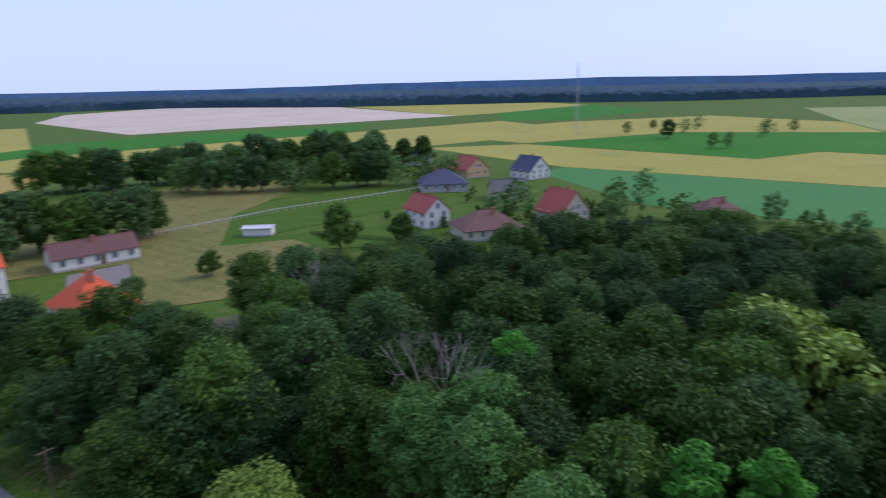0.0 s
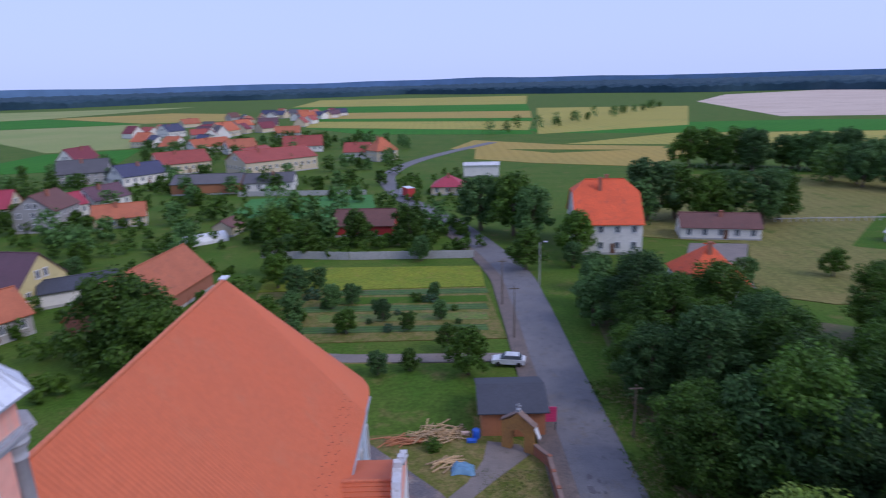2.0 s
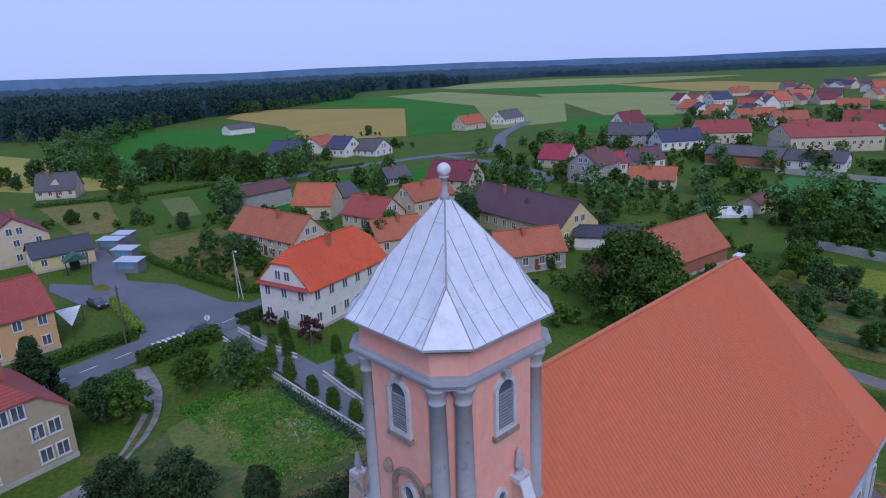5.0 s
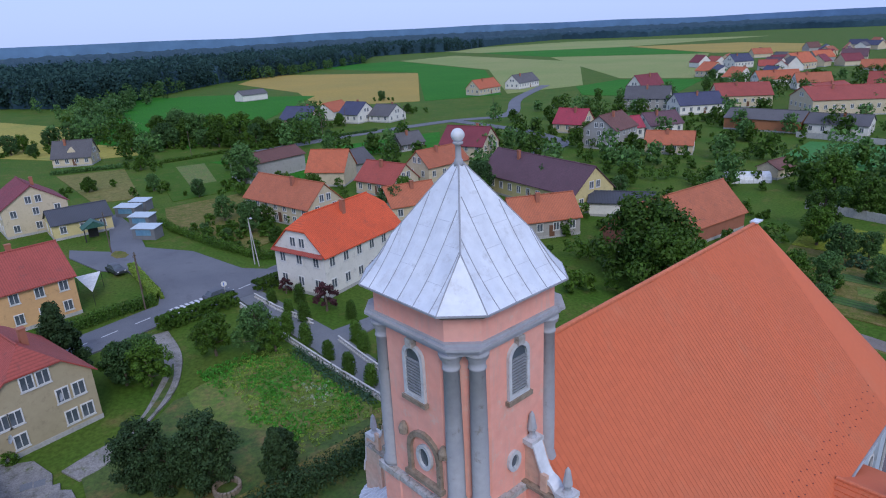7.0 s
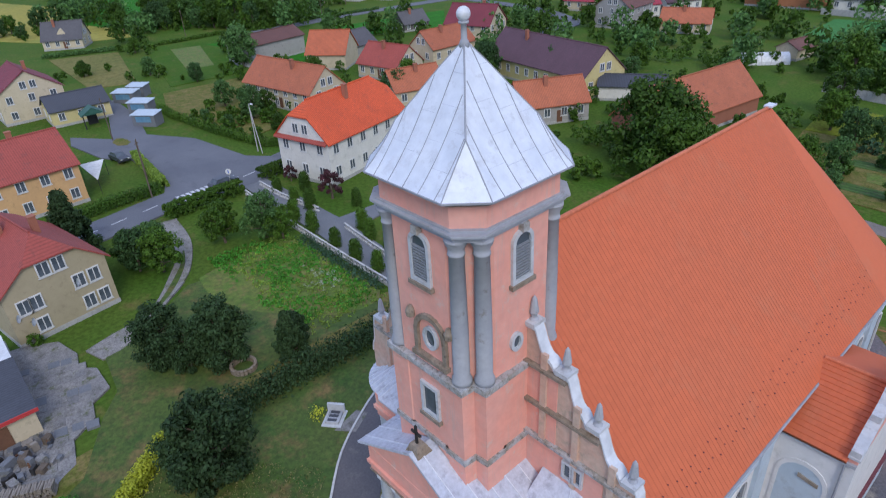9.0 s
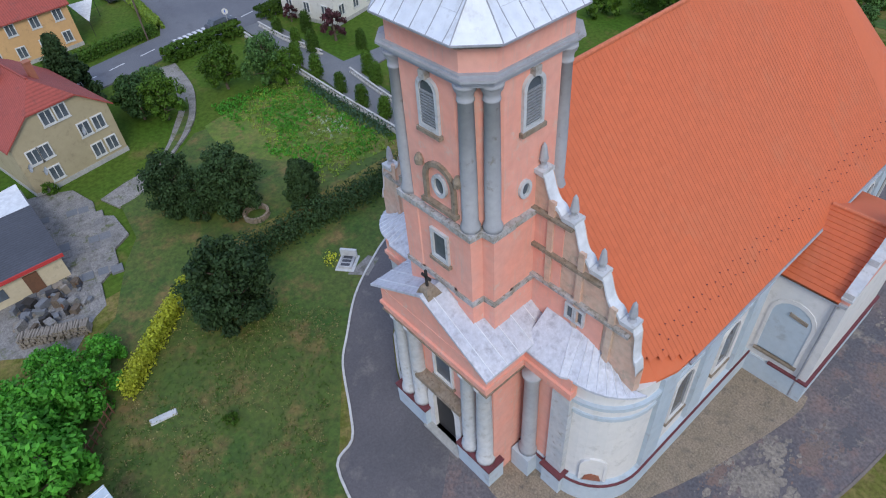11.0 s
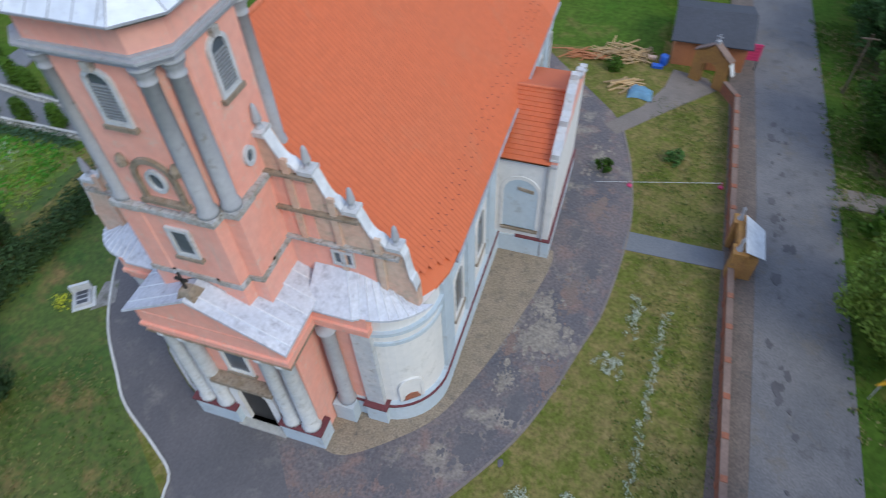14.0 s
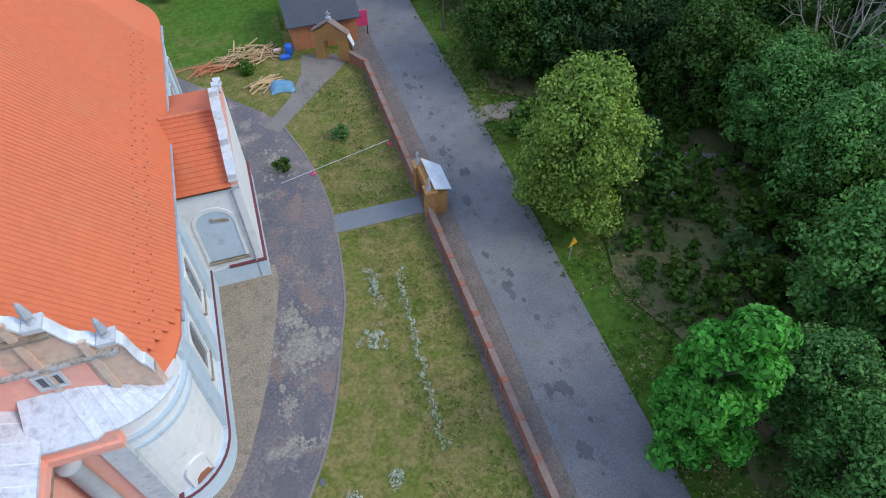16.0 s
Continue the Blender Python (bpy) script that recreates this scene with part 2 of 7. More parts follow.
M["glass"] = material("window_glass", (0.065, 0.08, 0.10), (0.11, 0.13, 0.155), grain=1.0, rough=0.12, bump=0)
M["louver"] = material("louver", (0.20, 0.22, 0.25), (0.28, 0.29, 0.31), grain=5.0, rough=0.7)
M["frame_white"] = material("frame_white", (0.70, 0.70, 0.70), grain=3.0, bump=0)
M["iron"] = material("iron", (0.03, 0.028, 0.028), grain=5.0, rough=0.6)
M["wood_brown"] = material("wood_brown", (0.16, 0.075, 0.04), (0.12, 0.06, 0.035), grain=6.0)
M["timber"] = material("sawn_timber", (0.42, 0.30, 0.17), (0.34, 0.23, 0.13), grain=6.0, vary=0.3, island=0.3)
M["concrete"] = material("concrete", (0.36, 0.36, 0.35), (0.42, 0.41, 0.40), (0.27, 0.27, 0.26), grain=4.0)
M["tarp"] = material("blue_tarp", (0.10, 0.22, 0.34), (0.14, 0.27, 0.38), grain=2.0, rough=0.4)
M["porch_green"] = material("green_sheet", (0.03, 0.10, 0.075), (0.04, 0.12, 0.09), grain=3.0, rough=0.5)
M["plastic_pink"] = material("pink_plastic", (0.60, 0.05, 0.16), grain=3.0, rough=0.5)
M["plastic_blue"] = material("blue_plastic", (0.03, 0.12, 0.55), grain=3.0, rough=0.5)
M["yellow_sign"] = material("yellow_sign", (0.75, 0.42, 0.03), grain=3.0, rough=0.5)
M["sheet_white"] = material("white_sheet", (0.66, 0.67, 0.70), (0.58, 0.60, 0.64), grain=2.0, rough=0.45)
M["car_white"] = material("car_white", (0.62, 0.64, 0.68), grain=1.0, rough=0.3, bump=0)
M["car_dark"] = material("car_dark", (0.05, 0.055, 0.07), grain=1.0, rough=0.3, bump=0)
M["rubber"] = material("rubber", (0.02, 0.02, 0.02), grain=3.0)
M["marking"] = material("road_paint", (0.62, 0.63, 0.66), (0.50, 0.51, 0.54), grain=4.0, broad=2.0)
M["marble"] = material("grave_stone", (0.30, 0.31, 0.34), (0.5, 0.5, 0.52), grain=4.0)
M["sand"] = material("quarry_sand", (0.47, 0.36, 0.28), (0.54, 0.43, 0.34), (0.36, 0.27, 0.22), grain=0.3, broad=0.012)
M["crop_yellow"] = material("ripe_crop", (0.34, 0.30, 0.07), (0.30, 0.27, 0.065), (0.23, 0.25, 0.06), grain=0.6, broad=0.01, lines=("X", 6.0, 0.12))
M["crop_gold"] = material("golden_crop", (0.37, 0.265, 0.07), (0.31, 0.245, 0.07), grain=0.6, broad=0.02, lines=("X", 5.0, 0.12))
M["crop_pale"] = material("pale_crop", (0.21, 0.26, 0.085), (0.27, 0.28, 0.11), grain=0.6, broad=0.01)
M["crop_green"] = material("green_crop", (0.028, 0.15, 0.010), (0.04, 0.17, 0.014), grain=0.8, broad=0.02, lines=("X", 7.0, 0.15), speck=0.6)
M["crop_teal"] = material("young_crop", (0.055, 0.18, 0.05), (0.07, 0.195, 0.055), grain=0.8, broad=0.02)
# aerial haze is mixed as blue into the distant woodland's base colour
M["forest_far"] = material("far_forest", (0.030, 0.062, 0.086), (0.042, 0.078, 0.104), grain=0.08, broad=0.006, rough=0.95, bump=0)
# wooded hills in haze blue: the distance's haze is put into this colour
M["hill_far"] = material("hazed_far_hill", (0.12, 0.21, 0.36), (0.135, 0.23, 0.39), grain=0.01, broad=0.001, rough=1, bump=0)
M["tile"].node_tree.nodes["Principled BSDF"].inputs["Specular IOR Level"].default_value = 0.45
M["mustard"] = material("flowering_crop", (0.20, 0.225, 0.026), (0.15, 0.20, 0.024), (0.24, 0.20, 0.05), grain=2.5, broad=0.2, bump=0.05, speck=0.9)
for k in ("forest_far", "hill_far", "crop_yellow", "crop_gold", "crop_pale", "crop_green", "crop_teal", "grass", "lawn", "lawn_green", "dry_meadow", "mustard", "leaf_spruce"):
    M[k].node_tree.nodes["Principled BSDF"].inputs["Specular IOR Level"].default_value = 0.08


def roof_material(name, col):
    return material(name, col, tuple(c * 0.85 for c in col), tuple(c * 0.6 + 0.02 for c in col), grain=4.0, broad=0.3, rough=0.75, lines=("X", 0.3, 0.35), vary=0.1)


def plaster(name, col):
    return material(name, col, tuple(c * 0.92 for c in col), tuple(c * 0.72 for c in col), grain=3.0, broad=0.4, bump=0.004, vary=0.05, speck=0.12)


ROOF = {n: roof_material("roof_" + n, c) for n, c in {
    "orange": (0.47, 0.125, 0.055), "red": (0.35, 0.072, 0.055), "brick": (0.41, 0.125, 0.06), "brown": (0.15, 0.065, 0.055), "maroon": (0.20, 0.035, 0.05),
    "purple": (0.13, 0.065, 0.085), "navy": (0.055, 0.06, 0.12), "grey": (0.11, 0.105, 0.115), "dark": (0.06, 0.065, 0.085), "crimson": (0.40, 0.048, 0.08), "bright": (0.66, 0.10, 0.03), "white": (0.6, 0.6, 0.63)}.items()}
WALL = {n: plaster("wall_" + n, c) for n, c in {
    "white": (0.70, 0.68, 0.64), "cream": (0.56, 0.48, 0.34), "beige": (0.40, 0.34, 0.22), "orange": (0.62, 0.38, 0.18), "grey": (0.34, 0.33, 0.32), "pink": (0.60, 0.33, 0.33), "dark": (0.12, 0.11, 0.11),
    "yellow": (0.58, 0.50, 0.24), "brick": (0.34, 0.13, 0.08), "red": (0.45, 0.04, 0.04), "rust": (0.42, 0.17, 0.08)}.items()}


# ---- mesh helpers ----
class Geo:
    """Collects corners and faces of one mesh."""

    def __init__(self):
        self.v, self.f = [], []

    def add(self, verts, faces):
        n = len(self.v)
        self.v += [tuple(p) for p in verts]
        self.f += [tuple(i + n for i in face) for face in faces]
        return self

    def box(self, x0, y0, z0, x1, y1, z1):
        return self.prism([(x0, y0), (x1, y0), (x1, y1), (x0, y1)], z0, z1)

    def prism(self, loop, z0, z1, top=None):
        n = len(loop)
        up = top or loop
        verts = [(x, y, z0) for x, y in loop] + [(x, y, z1) for x, y in up]
        faces = [(i, (i + 1) % n, n + (i + 1) % n, n + i) for i in range(n)]
        return self.add(verts, faces + [tuple(range(n - 1, -1, -1)), tuple(range(n, 2 * n))])

    def lathe(self, x, y, rings, n=12):
        """rings of (z, radius) about the upright through x, y"""
        verts = [(x + r * math.cos(2 * math.pi * k / n), y + r * math.sin(2 * math.pi * k / n), z) for z, r in rings for k in range(n)]
        faces = [(j * n + k, j * n + (k + 1) % n, (j + 1) * n + (k + 1) % n, (j + 1) * n + k) for j in range(len(rings) - 1) for k in range(n)]
        return self.add(verts, faces + [tuple(range(n - 1, -1, -1)), tuple(range((len(rings) - 1) * n, len(rings) * n))])

    def tube(self, a, b, r0, r1, n=6):
        a, b = Vector(a), Vector(b)
        d = (b - a).normalized()
        s = d.cross(Vector((0.3, 0.9, 0.2))).normalized()
        u = d.cross(s)
        verts = [p + r * (s * math.cos(2 * math.pi * k / n) + u * math.sin(2 * math.pi * k / n)) for p, r in ((a, r0), (b, r1)) for k in range(n)]
        return self.add(verts, [(k, (k + 1) % n, n + (k + 1) % n, n + k) for k in range(n)] + [tuple(range(n - 1, -1, -1)), tuple(range(n, 2 * n))])

    def slab(self, quad, t):
        """A flat quad thickened downwards by t"""
        q = [Vector(p) for p in quad]
        m = len(q)
        low = [p - Vector((0, 0, t)) for p in q]
        return self.add(q + low, [tuple(range(m)), tuple(range(2 * m - 1, m - 1, -1))] + [(i, m + i, m + (i + 1) % m, (i + 1) % m) for i in range(m)])

    def mesh(self, name, mat, smooth=False):
        me = bpy.data.meshes.new(name)
        me.from_pydata(self.v, [], self.f)
        me.materials.append(mat)
        if smooth:
            me.polygons.foreach_set("use_smooth", [True] * len(me.polygons))
        me.update()
        return me


def ribbon(a, b, t, flip=False):
    """One connected slab between two lines of points of the same count, t thick downwards."""
    n = len(a)
    low = lambda pts: [(x, y, z - t) for x, y, z in pts]  # noqa: E731
    faces = []
    for i in range(n - 1):
        faces += [(i, i + 1, n + i + 1, n + i), (2 * n + i + 1, 2 * n + i, 3 * n + i, 3 * n + i + 1), (i + 1, i, 2 * n + i, 2 * n + i + 1), (n + i, n + i + 1, 3 * n + i + 1, 3 * n + i)]
    faces += [(0, n, 3 * n, 2 * n), (2 * n - 1, n - 1, 3 * n - 1, 4 * n - 1)]
    return Geo().add([*a, *b, *low(a), *low(b)], [f[::-1] for f in faces] if flip else faces)


def part(name, geo, mat, parent, label="", smooth=False):
    ob = new(name, geo if isinstance(geo, bpy.types.Mesh) else geo.mesh(name, mat, smooth))
    ob.parent = parent
    return tagged(ob, label) if label else ob


def thing(name, label, category, at=(0, 0, 0), rz=0.0, group="", kind=""):
    ob = new(name)
    ob.empty_display_size = 0.2
    ob.matrix_world = pose(*at, 0, 0, rz)
    return tagged(ob, label, category, group, kind)


def sheet(name, loop, z, mat, label, category="ground", edge=0.0):
    """A flat piece of ground with a thin rim."""
    ob = new(name, Geo().prism(loop, -0.06, z).mesh(name, mat))
    return tagged(ob, label, category, kind="structure")


def strip(centre, width):
    """The outline of a band of that width along a line of points; width may be one for each point."""
    left, right = [], []
    for i, (x, y) in enumerate(centre):
        a, b = centre[max(i - 1, 0)], centre[min(i + 1, len(centre) - 1)]
        d = Vector((b[0] - a[0], b[1] - a[1])).normalized()
        w = (width[i] if isinstance(width, (list, tuple)) else width) / 2
        left.append((x - d.y * w, y + d.x * w))
        right.append((x + d.y * w, y - d.x * w))
    return right + left[::-1]


def smooth_line(points, per=6):
    """Catmull-Rom through points"""
    out = []
    p = [points[0], *points, points[-1]]
    for i in range(1, len(p) - 2):
        for k in range(per):
            t = k / per
            out.append(tuple(0.5 * (2 * p[i][c] + (p[i + 1][c] - p[i - 1][c]) * t + (2 * p[i - 1][c] - 5 * p[i][c] + 4 * p[i + 1][c] - p[i + 2][c]) * t * t + (3 * p[i][c] - p[i - 1][c] - 3 * p[i + 1][c] + p[i + 2][c]) * t ** 3) for c in range(2)))
    return out + [points[-1]]


def octagon(x, y, half, cut):
    h, k = half, half - cut
    return [(x + a, y + b) for a, b in ((-k, -h), (k, -h), (h, -k), (h, k), (k, h), (-k, h), (-h, k), (-h, -k))]


def arc(cx, cy, r, a0, a1, n=10):
    return [(cx + r * math.cos(radians(a0 + (a1 - a0) * k / n)), cy + r * math.sin(radians(a0 + (a1 - a0) * k / n))) for k in range(n + 1)]


# ---- ground, fields and far distance ----
tagged(new("ground", Geo().add([(-4600, -4600, 0), (4600, -4600, 0), (4600, 4600, 0), (-4600, 4600, 0)], [(0, 1, 2, 3)]).mesh("ground", M["grass"])), "grassy ground of the village reaching the horizon", "ground", kind="structure")

FIELDS = [
    ("quarry", "sand", [(290, 545), (360, 905), (520, 1180), (800, 1330), (890, 900), (640, 440), (480, 480), (375, 525)], "pale sand floor of a wide quarry"),
    ("field", "crop_green", [(60, 480), (170, 510), (290, 500), (470, 425), (380, 372), (145, 415), (70, 440)], "dark green crop field"),
    ("field", "crop_yellow", [(70, 360), (150, 412), (378, 368), (560, 330), (460, 190), (300, 240), (215, 290), (120, 345)], "ripening yellow grain field"),
    ("field", "crop_gold", [(4, 350), (110, 318), (118, 335), (70, 355), (20, 400)], "golden grain field"),
    ("field", "crop_teal", [(180, -60), (186, 60), (235, 122), (255, 118), (250, -60)], "young bluish green crop field"),
    ("field", "crop_yellow", [(252, -60), (256, 118), (300, 230), (345, 186), (320, 52), (365, 31), (352, -60)], "ripening yellow grain field"),
    ("field", "crop_green", [(356, -60), (368, 31), (322, 52), (348, 183), (465, 128), (508, 7), (500, -60)], "dark green crop field"),
    ("field", "crop_yellow", [(350, 190), (390, 300), (560, 260), (700, 160), (620, 40), (510, 8), (468, 130)], "ripening yellow grain field"),
    ("field", "crop_pale", [(510, 5), (620, 38), (900, 100), (1000, -80), (560, -80)], "pale stubble field"),
    ("field", "crop_green", [(560, 330), (700, 420), (1000, 420), (820, 250), (600, 270)], "dark green crop field"),
    ("field", "crop_yellow", [(640, 440), (890, 860), (1120, 560), (1000, 425), (700, 425)], "ripening yellow grain field"),
    ("field", "crop_green", [(-120, 560), (64, 465), (62, 432), (-60, 470)], "dark green crop field"),
    ("field", "crop_yellow", [(65, 432), (125, 840), (300, 780), (185, 478)], "ripening yellow grain field"),
    ("field", "crop_yellow", [(-120, 565), (64, 470), (80, 570), (-140, 660)], "ripening yellow grain field"),
    ("field", "crop_green", [(-140, 662), (80, 573), (88, 620), (-160, 715)], "dark green crop field"),
    ("field", "crop_gold", [(-160, 718), (88, 624), (106, 765), (-190, 865)], "golden grain field"),
    ("field", "crop_green", [(-195, 868), (107, 770), (130, 980), (-260, 1120)], "dark green crop field"),
    ("field", "crop_yellow", [(-260, 1125), (130, 985), (200, 1500), (-300, 1600)], "ripening yellow grain field"),
    ("field", "crop_gold", [(-305, 186), (-270, 230), (-465, 396), (-640, 330), (-540, 252), (-400, 230)], "golden grain field with tractor lines"),
    ("field", "crop_green", [(-230, 85), (-300, 160), (-365, 222), (-450, 172), (-520, 150), (-316, 76)], "bright green crop field on a low slope"),
    ("field", "crop_yellow", [(-240, 50), (-232, 70), (-330, 78), (-480, 40), (-300, 20)], "ripening yellow grain field"),
    ("field", "crop_green", [(-268, 232), (-250, 275), (-420, 440), (-700, 560), (-720, 430), (-468, 398)], "dark green crop field"),
    ("field", "crop_pale", [(-250, 280), (-240, 340), (-400, 560), (-720, 690), (-700, 565), (-420, 445)], "pale ripening field"),
    ("field", "crop_green", [(-205, 290), (-160, 300), (-190, 400), (-240, 380), (-238, 330)], "bright green meadow"),
    ("field", "crop_pale", [(-245, 390), (-200, 405), (-330, 700), (-500, 640)], "pale ripening field"),
    ("field", "crop_green", [(-330, 705), (-505, 645), (-740, 760), (-560, 900)], "dark green crop field"),
    ("field", "crop_pale", [(-565, 905), (-745, 765), (-980, 860), (-900, 1250), (-500, 1300)], "pale ripening field"),
    ("field", "crop_gold", [(-240, 720), (-330, 710), (-555, 910), (-420, 1000), (-280, 900)], "golden grain field"),
    ("field", "crop_teal", [(-62, 176), (-18, 168), (-24, 208), (-64, 206)], "young bluish green crop plot"),
    ("meadow", "lawn_green", [(96, 128), (150, 92), (112, 88), (85, 118), (88, 150), (104, 152), (178, 135), (166, 118)], "mown green meadow"),
    ("meadow", "grass", [(60, 180), (180, 160), (170, 215), (80, 230)], "dull green meadow"),
    ("garden_plot", "mustard", [(-36, 123), (7, 121), (7, 108), (-34, 108)], "flowering yellow green garden plot"),
    ("field", "crop_green", [(-279.9, 64.8), (-364.3, 100.9), (-468.4, 173.1), (-430.4, 202.5), (-295.2, 157), (-242.4, 105.4), (-240.7, 75.5)], "bright green crop field on a low slope"),
    ("garden_plot", "lawn_green", [(-206.5, 63.6), (-203.2, 85.9), (-152, 67.6), (-153.2, 50.5)], "green allotment beside the barn"),
    ("garden_plot", "wild", [(-198, 68.1), (-195.9, 76.3), (-166.4, 67.4), (-167.3, 60.4)], "dry vegetable bed in an allotment"),
    ("garden_plot", "dry_meadow", [(-216, 39.1), (-209.2, 56.5), (-164.3, 46.6), (-168.5, 36.8)], "mown dry lawn of a farmhouse"),
    ("garden_plot", "lawn", [(-148.5, 46.9), (-147.3, 65.3), (-105.6, 52.3), (-103.3, 44.5), (-131.8, 41.6)], "rough garden grass behind the pavilions"),
    ("garden_plot", "crop_green", [(-185.8, 117.6), (-177.4, 160.2), (-152.1, 137), (-164.8, 116)], "green plot beside the far street"),
    ("meadow", "dry_meadow", [(44, 142), (80, 236), (130, 226), (178, 208), (150, 176), (112, 158), (86, 128), (100, 118), (94, 94), (62, 94), (52, 100), (66, 132)], "dry olive yellow meadow"),
    ("field", "crop_gold", [(15, 300), (19, 356), (56, 316), (140, 326), (85, 257), (40, 280)], "golden grain field"),
    ("garden_plot", "lawn", [(-34, 107.5), (7, 107.5), (8.5, 84), (-30, 84)], "dry green vegetable plot in rows"),
    ("garden_plot", "crop_green", [(-196, 78), (-150, 84), (-152, 104), (-190, 98)], "green vegetable plot in rows"),
]
for i, (nm, mt, loop, lab) in enumerate(FIELDS):
    sheet(nm, loop, 0.03 + 0.003 * i, M[mt], lab, "field")


for k, (y0, y1, mt) in enumerate(((104.0, 106.6, "bean_rows"), (99.6, 102.8, "lawn_green"), (96.0, 98.6, "bean_rows"), (91.4, 94.6, "wild"), (87.0, 89.4, "bean_rows"))):
    sheet("vegetable_bed", [(-20 - 2 * k % 5, y1 + 0.6), (7.2 - 0.3 * k, y1), (7.4 - 0.3 * k, y0), (-19 - 2 * k % 5, y0 + 0.4)], 0.172 + 0.003 * k, M[mt], "low green vegetable bed in rows", "garden bed")


def forest_edge(a):
    """Radius at which the far woods begin, by compass angle in degrees from +x."""
    table = [(-180, 620), (-120, 700), (-60, 1100), (-20, 1400), (1, 1500), (11, 1270), (25, 1260), (45, 1240), (59, 1540), (70, 1490), (80, 1650), (93, 2050), (104, 1950), (112, 1930), (120, 1700), (127, 1900), (136, 1250), (143.5, 1150), (144.5, 895), (151, 690), (156, 650), (160, 550), (164, 470), (168, 470), (172, 520), (180, 620)]
    for (a0, r0), (a1, r1) in zip(table, table[1:]):
        if a0 <= a <= a1:
            return r0 + (r1 - r0) * (a - a0) / (a1 - a0)
    return 900


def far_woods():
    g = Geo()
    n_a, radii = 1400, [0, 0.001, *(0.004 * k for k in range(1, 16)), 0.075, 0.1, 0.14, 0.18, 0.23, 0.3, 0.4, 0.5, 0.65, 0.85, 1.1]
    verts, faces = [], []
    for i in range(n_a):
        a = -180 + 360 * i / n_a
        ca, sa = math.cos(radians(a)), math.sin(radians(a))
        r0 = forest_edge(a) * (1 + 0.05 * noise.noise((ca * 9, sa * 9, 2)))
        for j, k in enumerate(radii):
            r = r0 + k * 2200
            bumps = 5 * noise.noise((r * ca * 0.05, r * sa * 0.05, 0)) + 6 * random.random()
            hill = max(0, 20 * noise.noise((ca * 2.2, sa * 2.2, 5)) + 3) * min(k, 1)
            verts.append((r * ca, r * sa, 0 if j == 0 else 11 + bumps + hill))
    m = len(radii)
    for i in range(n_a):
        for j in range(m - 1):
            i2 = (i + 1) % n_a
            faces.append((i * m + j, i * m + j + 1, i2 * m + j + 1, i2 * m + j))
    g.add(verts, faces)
    tagged(new("far_forest", g.mesh("far_forest", M["forest_far"])), "dark belt of far woodland with blue haze in its colour", "forest", kind="stuff")
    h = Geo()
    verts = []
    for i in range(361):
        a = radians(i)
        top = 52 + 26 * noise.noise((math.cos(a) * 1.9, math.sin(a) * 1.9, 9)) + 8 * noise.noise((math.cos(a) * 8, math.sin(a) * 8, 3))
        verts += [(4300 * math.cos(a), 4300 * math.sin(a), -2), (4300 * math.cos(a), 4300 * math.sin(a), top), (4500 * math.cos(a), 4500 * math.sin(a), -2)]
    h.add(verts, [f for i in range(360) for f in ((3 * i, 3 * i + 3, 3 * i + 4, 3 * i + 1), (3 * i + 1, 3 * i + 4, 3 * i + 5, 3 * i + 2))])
    tagged(new("backdrop_hills", h.mesh("backdrop_hills", M["hill_far"])), "wooded hills along the horizon in painted haze blue", "hills", kind="structure")


far_woods()

def blob(x, y, rx, ry, seed, n=26):
    """An uneven rounded outline."""
    return [(x + rx * (1 + 0.45 * noise.noise((2 * math.cos(a), 2 * math.sin(a), seed))) * math.cos(a), y + ry * (1 + 0.45 * noise.noise((2 * math.cos(a), 2 * math.sin(a), seed + 9))) * math.sin(a)) for a in [2 * math.pi * k / n for k in range(n)]]


# ---- streets and paths ----
LANE = [(13.3, -60), (13.3, 5), (13.5, 20), (13.8, 40), (13.6, 60), (13.4, 75), (13.2, 100), (11.8, 120), (1.5, 161), (-12, 197), (-21, 235), (-21, 264), (-12, 299), (6, 338), (30, 380)]
lane = smooth_line(LANE, 5)
sheet("lane_shoulder", strip([(x - 0.6, y) for x, y in lane[:45]], 8.2), 0.19, M["lane_dirt"], "gravelly brown shoulder of the lane", "road")
sheet("lane", strip([(x + 0.6, y) for x, y in lane[:40]] + lane[40:], 6.0), 0.205, M["asphalt"], "worn asphalt lane with dark repairs", "road")
for k in range(40):
    y = 5 + 46 * random.random() ** 1.1
    x = 13.0 + 0.35 * math.sin(y * 0.4) + random.gauss(0, 0.5)
    r = 0.1 + 0.3 * random.random() ** 2
    loop = [(x + r * (0.5 + random.random()) * math.cos(a), y + 1.5 * r * (0.5 + random.random()) * math.sin(a)) for a in [2 * math.pi * j / 11 for j in range(11)]]
    sheet("road_repair", loop, 0.216 + 0.0006 * k, M["patch"], "dark asphalt repair in the lane", "road repair")
MAIN = smooth_line([(-80, -60), (-82, -20), (-84.5, 10), (-87.5, 26), (-87.2, 36), (-89.5, 46), (-96, 66), (-104, 92), (-112, 120), (-118, 140), (-124, 168)], 5)
sheet("main_street", strip(MAIN, 6.6), 0.215, M["street"], "grey asphalt village street", "road")
sheet("parking", [(-89.5, 24.6), (-94.4, 26.6), (-109.7, 26.7), (-114, 23.4), (-126, 21.6), (-131, 22.8), (-123.4, 28), (-143, 33.2), (-152, 35.4), (-152, 37.6), (-135, 36.4), (-121, 33.4), (-111.4, 38.6), (-95.7, 40.6), (-90.5, 44.5)], 0.207, M["street"], "wide grey asphalt car park", "parking")
